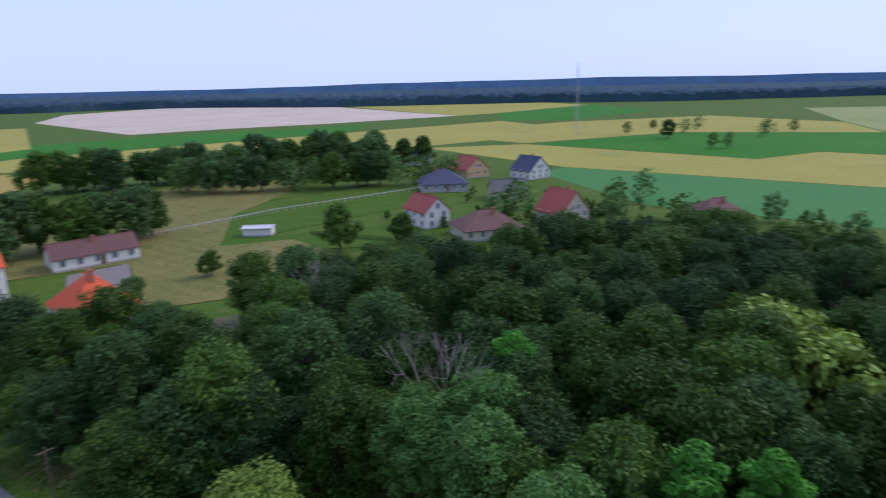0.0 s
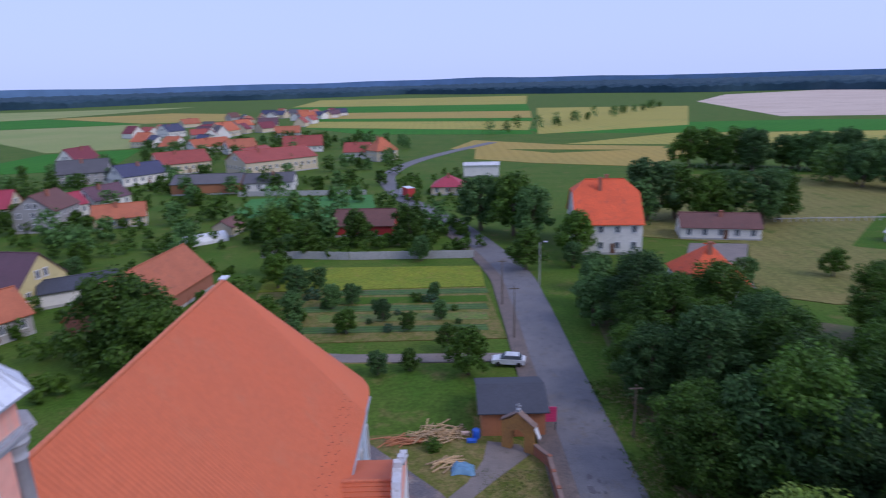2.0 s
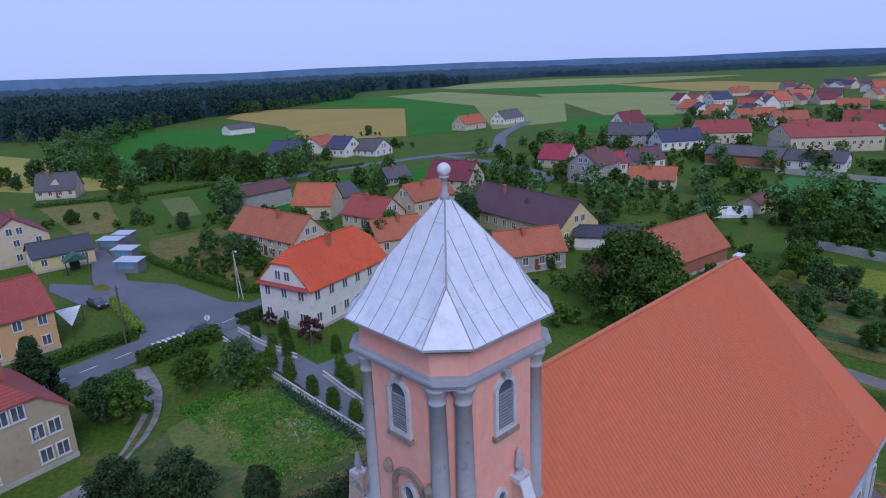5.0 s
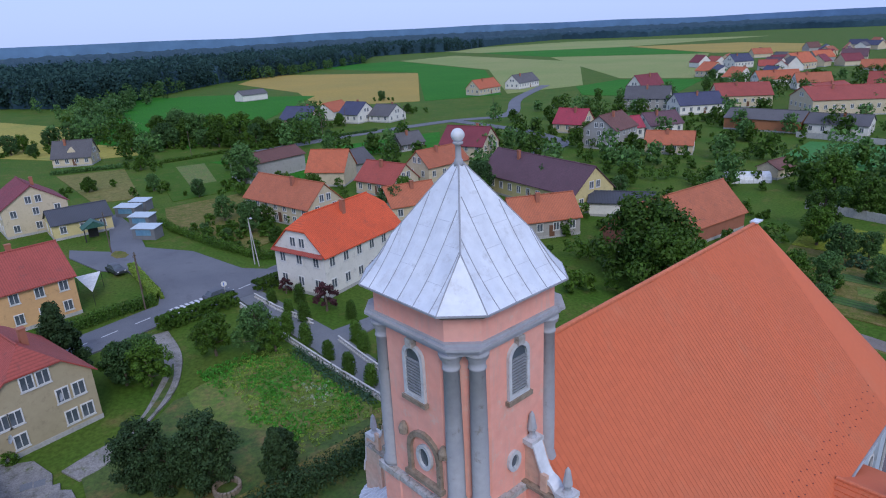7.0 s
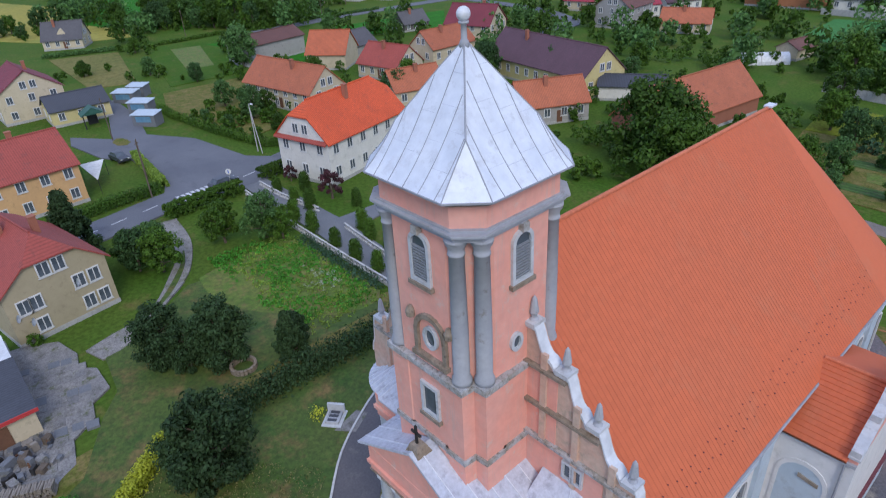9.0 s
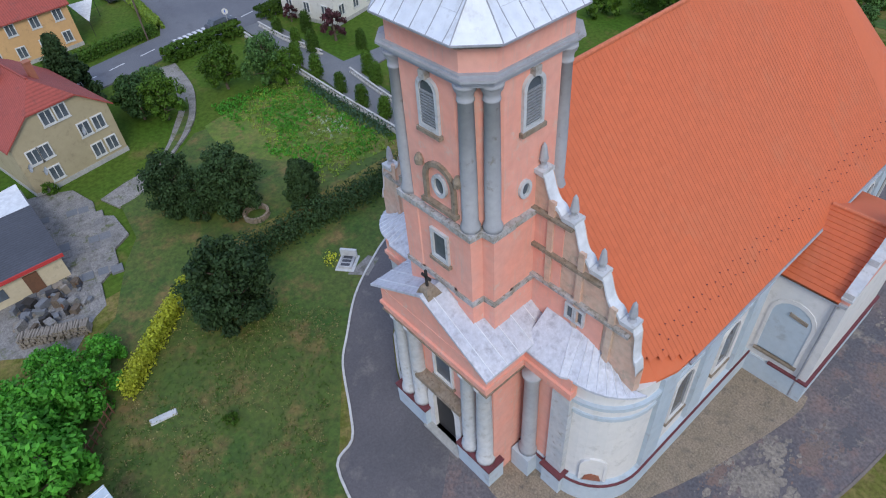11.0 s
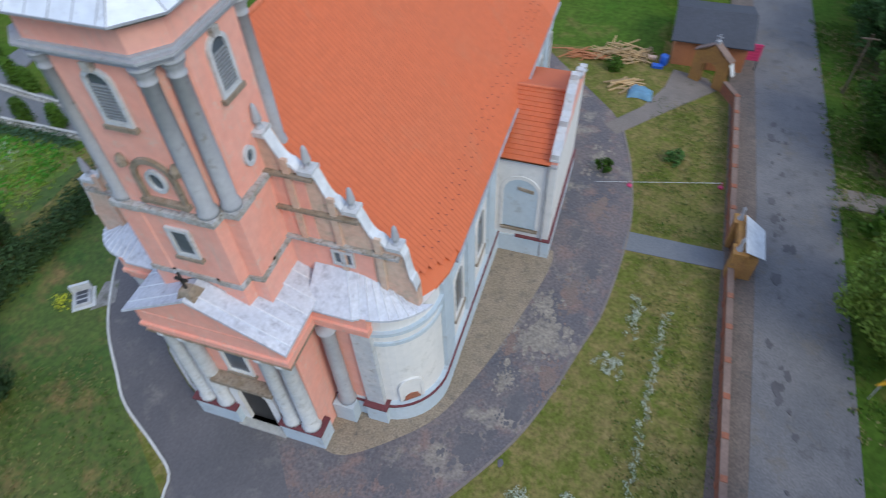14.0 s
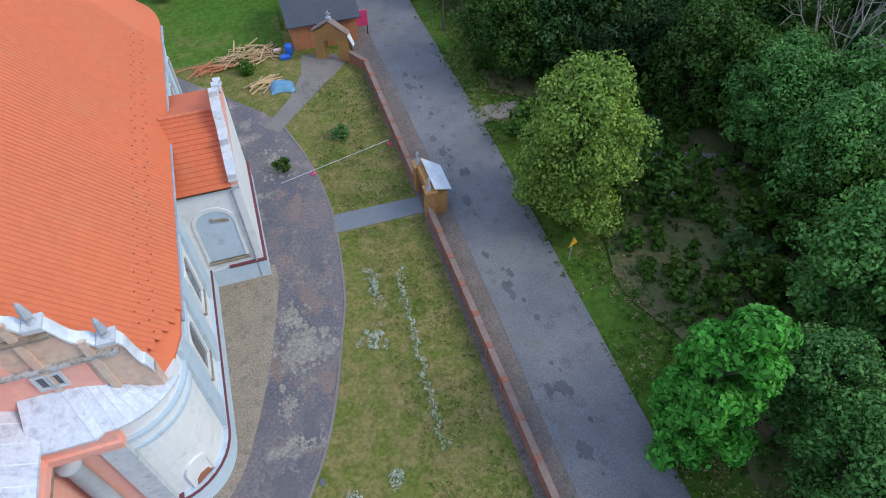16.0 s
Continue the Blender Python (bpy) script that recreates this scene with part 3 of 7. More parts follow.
sheet("grass_island", blob(-120.4, 28.6, 2.6, 1.2, 4.0), 0.24, M["lawn"], "small grass island in the car park", "grass")
sheet("village_street", strip(smooth_line([(-200, 90), (-201, 122), (-201, 138), (-196, 182), (-187, 210), (-225, 260), (-262, 330)], 5), 6), 0.2, M["street"], "far grey village street", "road")
sheet("side_street", strip(smooth_line([(-124, 166), (-150, 178), (-196, 184)], 5), 5), 0.196, M["street"], "far grey village street", "road")
for k in range(7):
    y = 25.6 + k * 0.75
    sheet("crossing_stripe", [(-87.9 - 0.4 * k * 0.2, y), (-84.3 - 0.1 * k, y + 0.5), (-84.3 - 0.1 * k, y + 0.95), (-87.9 - 0.4 * k * 0.2, y + 0.45)], 0.23, M["marking"], "white zebra crossing stripe", "road marking")
for x, y in ((-85, 12), (-85.8, 16), (-86.7, 20.5), (-87.6, 36), (-88.6, 40.5), (-90.2, 47)):
    sheet("lane_dash", strip([(x + 0.2, y), (x - 0.3, y + 2.2)], 0.16), 0.231, M["marking"], "white centre line dash", "road marking")
DRIVE_L = smooth_line([(-81.4, 19.6), (-76.2, 20.1), (-70.5, 18.7), (-66.0, 16.0), (-62.3, 13.3), (-60.4, 10.8), (-59.6, 7.7), (-58.8, 5.3)], 5)
DRIVE_R = smooth_line([(-80.9, 22.9), (-73.5, 21.8), (-67.8, 19.5), (-64.4, 17.3), (-62.0, 14.8), (-59.9, 12.5), (-56.9, 9.0), (-56.2, 6.1)], 5)
sheet("driveway", DRIVE_L + DRIVE_R[::-1], 0.19, M["worn_concrete"], "worn grey concrete driveway", "driveway")
mid_line = [((a[0] + b[0]) / 2, (a[1] + b[1]) / 2) for a, b in zip(DRIVE_L, DRIVE_R)]
sheet("grass_strip", strip(mid_line[8:25], [0.2 + 0.5 * math.sin(math.pi * k / 16) for k in range(17)]), 0.2, M["west_lawn"], "strip of grass between the wheel tracks", "grass")
sheet("yard", [(-66, -8), (-64, 1), (-62.4, 3.8), (-59, 4.6), (-56.5, 4.1), (-55.3, 5.3), (-51.7, 5.3), (-50.6, 3.6), (-48.6, 3.2), (-47.2, 1.2), (-44.3, 0.6), (-43.6, -0.6), (-42.6, -1.5), (-41.1, -3), (-45, -8)], 0.197, M["worn_concrete"], "cracked concrete farmyard", "yard")
slab_rnd = random.Random(41)
for k in range(84):
    i, j = k % 12, k // 12
    x, y = -58.6 + 1.25 * i - 0.35 * j + slab_rnd.gauss(0, 0.08), 4.2 - 1.05 * j - 0.22 * i + slab_rnd.gauss(0, 0.08)
    if slab_rnd.random() < 0.2 or y > 4.6 or x > -47.5 + 0.9 * (1.5 - y) * (y < 1.5) - 0.9 * (y - 1.5) * (y > 1.5):
        continue
    w, d = 1.12 - 0.25 * slab_rnd.random(), 0.95 - 0.2 * slab_rnd.random()
    sheet("slab", [(x, y), (x + w, y - 0.2), (x + w + 0.22, y + d - 0.2), (x + 0.22, y + d)], 0.207 + 0.0008 * k, M["worn_concrete"] if k % 4 else M["slate_path"], "old cracked concrete paving slab", "paving slab")
sheet("cemetery_walk", [(-84, 34.2), (-84, 38), (-63.5, 38), (-48, 36.6), (-40, 37), (-40, 33.8), (-49, 32.4), (-62, 33.6)], 0.19, M["slate_path"], "grey paved churchyard walk", "path")
sheet("cemetery_branch", [(-64.5, 37.5), (-64, 46), (-61.5, 46), (-60.5, 37.5)], 0.186, M["slate_path"], "grey paved churchyard walk", "path")
sheet("farm_drive", strip([(8.6, 77.4), (-13, 78.2), (-40, 82)], 2.6), 0.199, M["shoulder"], "pale gravel drive", "driveway")
sheet("wood_track", strip(smooth_line([(16, 42.5), (20.5, 42.6), (24, 41), (28, 34), (32, 31.5), (45, 26)], 5), 2.2), 0.18, M["shoulder"], "earthen track into the wood", "path")
sheet("manor_yard", [(44, 88), (50, 88), (56, 112), (66, 132), (54, 134), (44, 112)], 0.19, M["shoulder"], "gravel yard of the old manor", "yard")

sheet("forest_floor", [(21.5, -60), (130, -60), (130, 20), (100, 58), (60, 84), (24, 104), (20.5, 60)] + smooth_line([(20, 46), (23.5, 42), (21.2, 37), (20, 32), (21.5, 27), (20.3, 21), (22.3, 15), (20.5, 9), (21.6, 2), (20, -6), (21.5, -20)], 4), 0.176, M["forest_floor"], "dark leaf-strewn floor of the wood", "forest floor")
sheet("wild_garden", smooth_line([(-63.5, 18.5), (-64.5, 24), (-63.5, 30.6), (-55, 31), (-46.5, 31), (-45.5, 26.5), (-50.5, 21.5), (-57, 18), (-63.5, 18.5)], 4)[:-1], 0.19, M["wild"], "overgrown wild garden with weeds", "garden")
sheet("garden_lawn", [(-60, 8), (-57, 6.4), (-50.6, 5.6), (-48, 3.6), (-42.4, 0.6), (-40.6, -2.6), (-36, -2), (-41, 6), (-44, 12), (-44, 30), (-62, 30), (-63, 17), (-59, 12)], 0.1885, M["west_lawn"], "shaded green garden lawn with brown patches", "lawn")
sheet("west_lawn", [(-36.5, -22), (-17, -22), (-16.2, 5.5), (-20, 6.3), (-27, 11.5), (-34, 20), (-36, 30), (-41, 28), (-41.5, 10), (-41.2, 6.4), (-35.6, 0)], 0.1865, M["west_lawn"], "rough churchyard lawn with brown patches", "lawn")
sheet("dry_grass", smooth_line([(-40, 7), (-36, 11), (-33, 10), (-34, 6), (-37, 3), (-40, 7)], 4)[:-1], 0.1905, M["west_lawn"], "dry brownish patch of grass", "grass")
# churchyard: lawns, drive round the church, gravel strip, kerbs
sheet("churchyard_lawn", [(-44, -30), (9.1, -30), (9.1, 56), (6, 58), (-10, 80), (-40, 70), (-46, 30)], 0.182, M["lawn"], "dry churchyard lawn", "lawn")
sheet("back_lawn", [(-14, 58.5), (2.5, 59.5), (3, 75.5), (-14, 76.5)], 0.188, M["grass"], "green garden lawn", "lawn")
OUTER = smooth_line([(0.2, 47), (1.6, 41.5), (2.3, 35), (1.6, 27.2), (0.6, 23.4), (-1.1, 18), (-3, 14.2), (-6.5, 9.4), (-10, 6.5), (-16, 4.8)], 5)
sheet("drive_apron", [(-16, 12), *OUTER[::-1], (-1, 49), (-9, 58), (-13, 58), (-6, 47), (-6.8, 20)], 0.207, M["apron"], "patched asphalt drive round the church", "drive")
WEST = smooth_line([(-16.5, 5.3), (-20.0, 6.2), (-20.8, 7.9), (-22.7, 9.1), (-26.1, 10.9), (-28.1, 12.7), (-30.85, 15.4), (-33, 18.6), (-34.7, 22.1), (-36, 28), (-36.2, 50)], 4)
sheet("drive_west", [*WEST, (-27, 50), (-27, 16.4), (-25.6, 15), (-23, 13.3), (-20.3, 12), (-16, 12), (-12, 7)], 0.211, M["apron_dark"], "dark new asphalt drive with light joints", "drive")
sheet("gravel_strip", smooth_line([(-12.9, 12), (-11.4, 12.0), (-9, 13.7), (-6.9, 15.9), (-5.5, 19.0), (-4.3, 22.6), (-3.3, 26.5), (-2.7, 29.6), (-2.8, 31)], 5) + [(-8, 31), (-8, 17), (-12.9, 15)], 0.225, M["gravel"], "brown gravel strip along the church wall", "gravel")
PATCHES = [(-2.0, 23.4, 1.9, 1.6, "worn_gravel"), (-1.2, 41.8, 1.0, 1.9, "worn_gravel"), (-1.0, 20.5, 0.8, 1.7, "brick_dust"), (-3.9, 22.2, 0.5, 1.5, "brick_dust"), (-0.9, 27.5, 0.9, 1.8, "brick_dust"), (0.2, 30, 0.7, 1.5, "apron_dark"), (-2.5, 18.0, 1.0, 1.6, "apron_dark"), (-4.5, 14.6, 1.4, 1.2, "apron_dark"),
           (-8, 11.6, 1.6, 0.9, "apron_dark"), (-0.2, 36.5, 0.8, 1.8, "brick_dust"), (-1.5, 33, 0.6, 1.4, "apron_dark"), (-2.4, 26.0, 0.8, 1.0, "worn_gravel"), (-3.6, 19.4, 0.6, 0.9, "worn_gravel"), (-11.5, 9.2, 1.4, 0.8, "brick_dust")]
for i, (x, y, rx, ry, mt) in enumerate(PATCHES):
    bits = Geo()
    pr_ = random.Random(i)
    for k in range(130):
        u, v = pr_.gauss(0, 0.52), pr_.gauss(0, 0.52)
        r = (0.05 + 0.17 * pr_.random() ** 2) * (1.5 if u * u + v * v < 0.25 else 0.7) * min(rx, ry)
        bits.prism(blob(x + u * rx, y + v * ry + 0.25 * u, r, 1.5 * r, k * 1.7 + i, 9), 0.15, 0.2135 + 0.00004 * k + 0.0055 * (i % 2))
    tagged(new("worn_patch", bits.mesh("worn_patch", M[mt])), "ragged worn patch in the church drive", "drive patch", kind="stuff")
sheet("gate_path", [(2, 32.6), (9.2, 32.6), (9.2, 34.4), (2.2, 34.5)], 0.219, M["slate_path"], "blue grey slab path to the gate", "path")
sheet("north_path", [(-1.4, 47), (-0.2, 45.8), (3.5, 50), (7.8, 54.6), (7, 56.4), (3.8, 57.2), (3.2, 54), (1.5, 50.4)], 0.22, M["shoulder"], "trodden gravel path to the far gate", "path")
sheet("blue_walk", [(-16.6, 5.1), (-12, 4.2), (-12, 0), (-20, 0)], 0.222, M["blue_path"], "blue grey paved walk", "path")


def kerb(line, label, mat="kerb", top=0.29):
    g = Geo()
    for a, b in zip(line, line[1:]):
        d = Vector((b[0] - a[0], b[1] - a[1]))
        n = Vector((-d.y, d.x)).normalized() * 0.08
        g.prism([(a[0] + n.x, a[1] + n.y), (a[0] - n.x, a[1] - n.y), (b[0] - n.x, b[1] - n.y), (b[0] + n.x, b[1] + n.y)], 0.1, top)
    tagged(new("kerb", g.mesh("kerb", M[mat])), label, "kerb", kind="structure")


kerb(WEST, "pale concrete kerb of the church drive")
kerb(OUTER[:46], "worn concrete kerb of the church drive", "shoulder", 0.24)
kerb([(-27, 17.5), (-25.6, 15.2), (-23, 13.5), (-20.6, 12.3)], "pale concrete kerb along the church")


# ---- the church ----
CX, TY = -16.8, 16.05
church = thing("church", "pink and white baroque church with orange tiled roof and metal-capped tower", "church", (CX, TY, 0))


def cpart(name, geo, mat, label="", smooth=False, parent=None):
    """A part of the church, given in world metres."""
    geo.v = [(x - CX, y - TY, z) for x, y, z in geo.v]
    return part(name, geo, M[mat], parent or church, label, smooth)


def both(loop):
    """A line on the east half, closed by its mirror image."""
    return loop + [(2 * CX - x, y) for x, y in loop[::-1]]


def nave_loop(grow=0.0):
    g = grow
    return both([(-12.5, 15.2 - g), (-10.2, 15.2 - g), *arc(-10.2, 18.2, 3.0 + g, -90, 0, 10)[1:], (-7.2 + g, 48), *arc(-13.2, 48, 6 + g, 0, 90, 10)[1:]])


cpart("nave_wall", Geo().prism(nave_loop(), 0, 10.5), "white_wall", "white and pale blue rendered nave wall")
cpart("plinth", Geo().prism(nave_loop(0.35), 0, 1.85), "blue_wall", "pale blue rendered plinth")
cpart("plinth_band", Geo().prism(nave_loop(0.39), 1.85, 1.96), "maroon_band", "maroon band on the plinth")
cpart("plinth_cap", Geo().prism(nave_loop(0.27), 1.96, 2.04), "blue_wall", "pale blue top of the plinth")
cpart("wall_cornice", Geo().prism(nave_loop(0.22), 9.2, 9.45).prism(nave_loop(0.12), 8.2, 8.45), "blue_wall", "pale blue cornice bands")
for y in (19.2, 23.6, 28.6, 41.6, 45.6):
    cpart("pilaster", Geo().box(-7.4, y - 0.75, 2.0, -6.96, y + 0.75, 10.3), "blue_wall", "pale blue pilaster")
    cpart("pilaster", Geo().box(2 * CX + 6.96, y - 0.75, 2.0, 2 * CX + 7.4, y + 0.75, 10.3), "blue_wall", "pale blue pilaster")


def arched(w, h, n=8):
    """Outline of a round-headed opening, width w, height h, foot at 0"""
    r = w / 2
    return [(-r, 0), (r, 0)] + [(r * math.cos(math.pi * k / n), h - r + r * math.sin(math.pi * k / n)) for k in range(n + 1)]


def oval(w, h, n=16):
    return [(w / 2 * math.cos(2 * math.pi * k / n), h / 2 + h / 2 * math.sin(2 * math.pi * k / n)) for k in range(n)]


def stand(geo, outline, at, turn, d0, d1, hole=None):
    """An upright plate with that outline, facing turn degrees (0 faces -y), from d0 to d1 outwards; with a hole it is a ring."""
    c, s = math.cos(radians(turn)), math.sin(radians(turn))

    def put(u, w, d):
        return (at[0] + u * c + d * s, at[1] + u * s - d * c, at[2] + w)

    n = len(outline)
    if hole is None:
        geo.add([put(u, w, d) for d in (d0, d1) for u, w in outline], [tuple(range(n, 2 * n)), tuple(range(n - 1, -1, -1))] + [(i, (i + 1) % n, n + (i + 1) % n, n + i) for i in range(n)])
    else:
        geo.add([put(u, w, d) for d in (d0, d1) for loop in (outline, hole) for u, w in loop],
                [f for i in range(n) for j in [(i + 1) % n] for f in ((2 * n + i, 2 * n + j, 3 * n + j, 3 * n + i), (i, j, 2 * n + j, 2 * n + i), (n + i, 3 * n + i, 3 * n + j, n + j))])
    return geo


def church_window(name, at, turn, w, h, frame_mat="pale_stone", fill="glass", shape=arched, border=0.16, slats=0, label="", sill=True):
    outer = [(u * (w + 2 * border) / w, -border + v * (h + 2 * border) / h) for u, v in shape(w, h)]
    win = cpart(name, stand(Geo(), outer, at, turn, -0.05, 0.14, shape(w, h)), frame_mat, label)
    inner = stand(Geo(), shape(w, h), at, turn, -0.02, 0.03)
    cpart("pane", inner, fill, parent=win)
    for k in range(slats):
        z = at[2] + 0.1 + k * (h - w * 0.5 - 0.1) / slats
        sl = Geo()
        stand(sl, [(-w / 2, 0), (w / 2, 0), (w / 2, 0.07), (-w / 2, 0.07)], (at[0], at[1], z), turn, 0.03, 0.10)
        cpart("slat", sl, "louver", parent=win)
    if sill:
        cpart("sill", stand(Geo(), [(-w / 2 - 0.25, -0.35), (w / 2 + 0.25, -0.35), (w / 2 + 0.25, -border), (-w / 2 - 0.25, -border)], at, turn, -0.05, 0.22), "mossy", parent=win)
    return win


for y in (21.4, 26.1, 43.6, 47.4):
    church_window("nave_window", (-7.2, y, 4.2), 90, 1.5, 3.8, "white_wall", label="tall round-headed nave window in a white surround")

# porch (lower facade)
PX0, PX1 = -20.9, -12.7
cpart("porch_wall", Geo().box(PX0 + 0.2, 12.75, 0, PX1 - 0.2, 17, 11.3), "pink", "pink rendered lower facade")
for x0, x1 in ((PX0 - 0.1, -18.2), (-15.2, PX1 + 0.1)):
    cpart("pedestal", Geo().box(x0, 12.0, 0, x1, 13.2, 1.95), "blue_wall", "pale blue column pedestal")
    cpart("pedestal_cap", Geo().box(x0 - 0.08, 11.92, 1.95, x1 + 0.08, 13.2, 2.12), "maroon_band", "maroon pedestal band")
for x in (-20.15, -18.95, -14.55, -13.35):
    cpart("column", Geo().lathe(x, 12.5, [(2.12, 0.58), (2.4, 0.58), (2.55, 0.47), (5, 0.47), (9.0, 0.40), (9.1, 0.46), (9.3, 0.56), (9.5, 0.56)], 14), "pale_stone", "weathered pale stone column", True)
for sgn in (1, -1):
    mx = lambda x: x if sgn == 1 else 2 * CX - x  # noqa: E731
    cpart("side_pedestal", Geo().box(min(mx(-12.8), mx(-11.5)), 14.1, 0, max(mx(-12.8), mx(-11.5)), 15.4, 1.95), "blue_wall", "pale blue column pedestal")
    cpart("side_pedestal", Geo().box(min(mx(-10.9), mx(-9.6)), 14.6, 0, max(mx(-10.9), mx(-9.6)), 15.6, 1.95), "blue_wall", "pale blue column pedestal")
    cpart("side_pedestal_cap", Geo().box(min(mx(-11), mx(-9.5)), 14.5, 1.95, max(mx(-11), mx(-9.5)), 15.6, 2.12), "maroon_band", "maroon pedestal band")
    cpart("column", Geo().lathe(mx(-12.1), 14.75, [(1.95, 0.55), (2.3, 0.55), (2.5, 0.45), (9.0, 0.40), (9.3, 0.54), (9.5, 0.54)], 14), "grey_stone", "grey stone corner column", True)
    cpart("pilaster", Geo().box(min(mx(-10.85), mx(-9.75)), 14.85, 2.12, max(mx(-10.85), mx(-9.75)), 15.4, 9.5), "pale_stone", "weathered pale pilaster")
    cpart("side_wall", Geo().box(min(mx(-12.8), mx(-10.2)), 15.05, 2.0, max(mx(-12.8), mx(-10.2)), 15.3, 9.5), "pink", "pink rendered wall beside the porch")
    cpart("entablature", Geo().box(min(mx(-12.9), mx(-9.7)), 14.75, 9.5, max(mx(-12.9), mx(-9.7)), 16.5, 11.1).box(min(mx(-12.9), mx(-9.6)), 14.6, 10.0, max(mx(-12.9), mx(-9.6)), 15, 10.25), "pink", "pink entablature")
cpart("entablature", Geo().box(PX0, 12.05, 9.5, PX1, 16, 11.2).box(PX0 - 0.1, 11.9, 10.0, PX1 + 0.1, 16, 10.2), "pink", "pink entablature of the porch")
cpart("entablature_mould", Geo().box(PX0 - 0.06, 11.98, 9.42, PX1 + 0.06, 15, 9.52), "mossy", "mossy moulding")
cpart("pediment", stand(Geo(), [(-4.15, 0), (4.15, 0), (0, 2.3)], (CX, 12.1, 11.2), 0, -1.5, 0.02), "pink", "pink triangular pediment")
roof_e = Geo()
for sx in (1, -1):
    roof_e.slab([(CX, 11.7, 13.95), (CX + sx * 4.5, 11.7, 11.45), (CX + sx * 4.5, 16.6, 11.45), (CX, 16.6, 13.95)][::sx], 0.16)
porch_roof = cpart("porch_roof", roof_e, "lead_worn", "pale sheet-metal porch roof")
for k in range(5):
    for sx in (1, -1):
        y = 12.2 + 0.9 * k
        cpart("seam", Geo().slab([(CX, y, 13.99), (CX + sx * 4.5, y, 11.49), (CX + sx * 4.5, y + 0.05, 11.49), (CX, y + 0.05, 13.99)][::sx], 0.05), "lead", parent=porch_roof)
# crucifix on the pediment
cross_foot = cpart("cross_block", Geo().prism([(CX - 0.45, 11.85), (CX + 0.45, 11.85), (CX + 0.45, 12.75), (CX - 0.45, 12.75)], 13.7, 14.25, [(CX - 0.25, 12.0), (CX + 0.25, 12.0), (CX + 0.25, 12.5), (CX - 0.25, 12.5)]), "mossy", "mossy stone block under a cross")
cpart("crucifix", Geo().box(CX - 0.06, 12.18, 14.25, CX + 0.06, 12.28, 15.3).box(CX - 0.32, 12.18, 14.8, CX + 0.32, 12.28, 14.92), "iron", "dark iron cross", parent=cross_foot)
# portal, window over it, steps
door = cpart("portal", stand(Geo(), arched(2.9, 4.7), (CX, 12.75, 0.4), 0, -0.05, 0.35, arched(1.9, 4.1)), "white_wall", "pale stone portal surround")
cpart("door_leaf", stand(Geo(), arched(1.9, 4.1), (CX, 12.75, 0.4), 0, 0.0, 0.08), "iron", "dark wooden church door", parent=door)
cpart("door_hood", Geo().box(CX - 1.9, 12.0, 5.15, CX + 1.9, 12.8, 5.45), "mossy", "mossy hood over the portal", parent=door)
church_window("porch_window", (CX, 12.75, 6.2), 0, 1.3, 2.8, "white_wall", label="round-headed window over the portal")
cpart("step", Geo().box(CX - 1.9, 11.5, 0, CX + 1.9, 12.8, 0.2), "concrete", "stone step")
cpart("step", Geo().box(CX - 1.6, 11.9, 0.2, CX + 1.6, 12.8, 0.4), "concrete", "stone step")
# metal roofs beside the porch and over the rounded corners
for sx in (1, -1):
    low = [(-12.8, 14.55, 11.15), (-10.3, 14.55, 11.15)] + [(x, y, 11.15 - 0.5 * k / 8) for k, (x, y) in enumerate(arc(-10.2, 18.2, 3.45, -86, -22, 8))]
    high = [(-12.8, 16.5, 12.65), (-11.2, 16.5, 12.6)] + [(-10.6 + 2.7 * k / 8, 16.5, 12.5 - 1.7 * (k / 8) ** 1.5) for k in range(9)]
    mir = lambda pts: [(x if sx == 1 else 2 * CX - x, y, z) for x, y, z in pts]  # noqa: E731
    g = ribbon(mir(low), mir(high), 0.14, sx == -1)
    side = cpart("side_roof", g, "lead_worn", "pale sheet-metal roof over the rounded corner")
    for i in range(1, len(low) - 1):
        a, b = Vector(low[i]), Vector(high[i])
        if sx == -1:
            a.x, b.x = 2 * CX - a.x, 2 * CX - b.x
        cpart("seam", Geo().tube(a + Vector((0, 0, 0.02)), b + Vector((0, 0, 0.02)), 0.025, 0.025, 4), "lead", parent=side)

# scrolled west gable with urns
URNS = [(3.0, 20.2), (4.8, 18.5), (6.5, 16.62), (8.35, 14.8)]


def gable_profile(low=0.0, x_end=9.25):
    pts = [(2.6, 20.9), (2.6, 20.3)][1:]
    for i, (u, z) in enumerate(URNS):
        pts += [(u - 0.35, z), (u + 0.33, z), (u + 0.47, z - 0.35)]
        u1, z1 = URNS[i + 1] if i < 3 else (x_end + 0.35, 12.2)
        for k in range(1, 7):
            t = k / 7
            bend = 0.7 * (1 - (1 - t / 0.62) ** 2) if t < 0.62 else 0.7 + 0.3 * ((t - 0.62) / 0.38) ** 2
            pts.append((u + 0.47 + (u1 - 0.84 - u) * t, z - 0.35 - (z - 0.35 - z1) * bend))
    return pts + [(x_end, 12.2), (x_end, 11.0)]


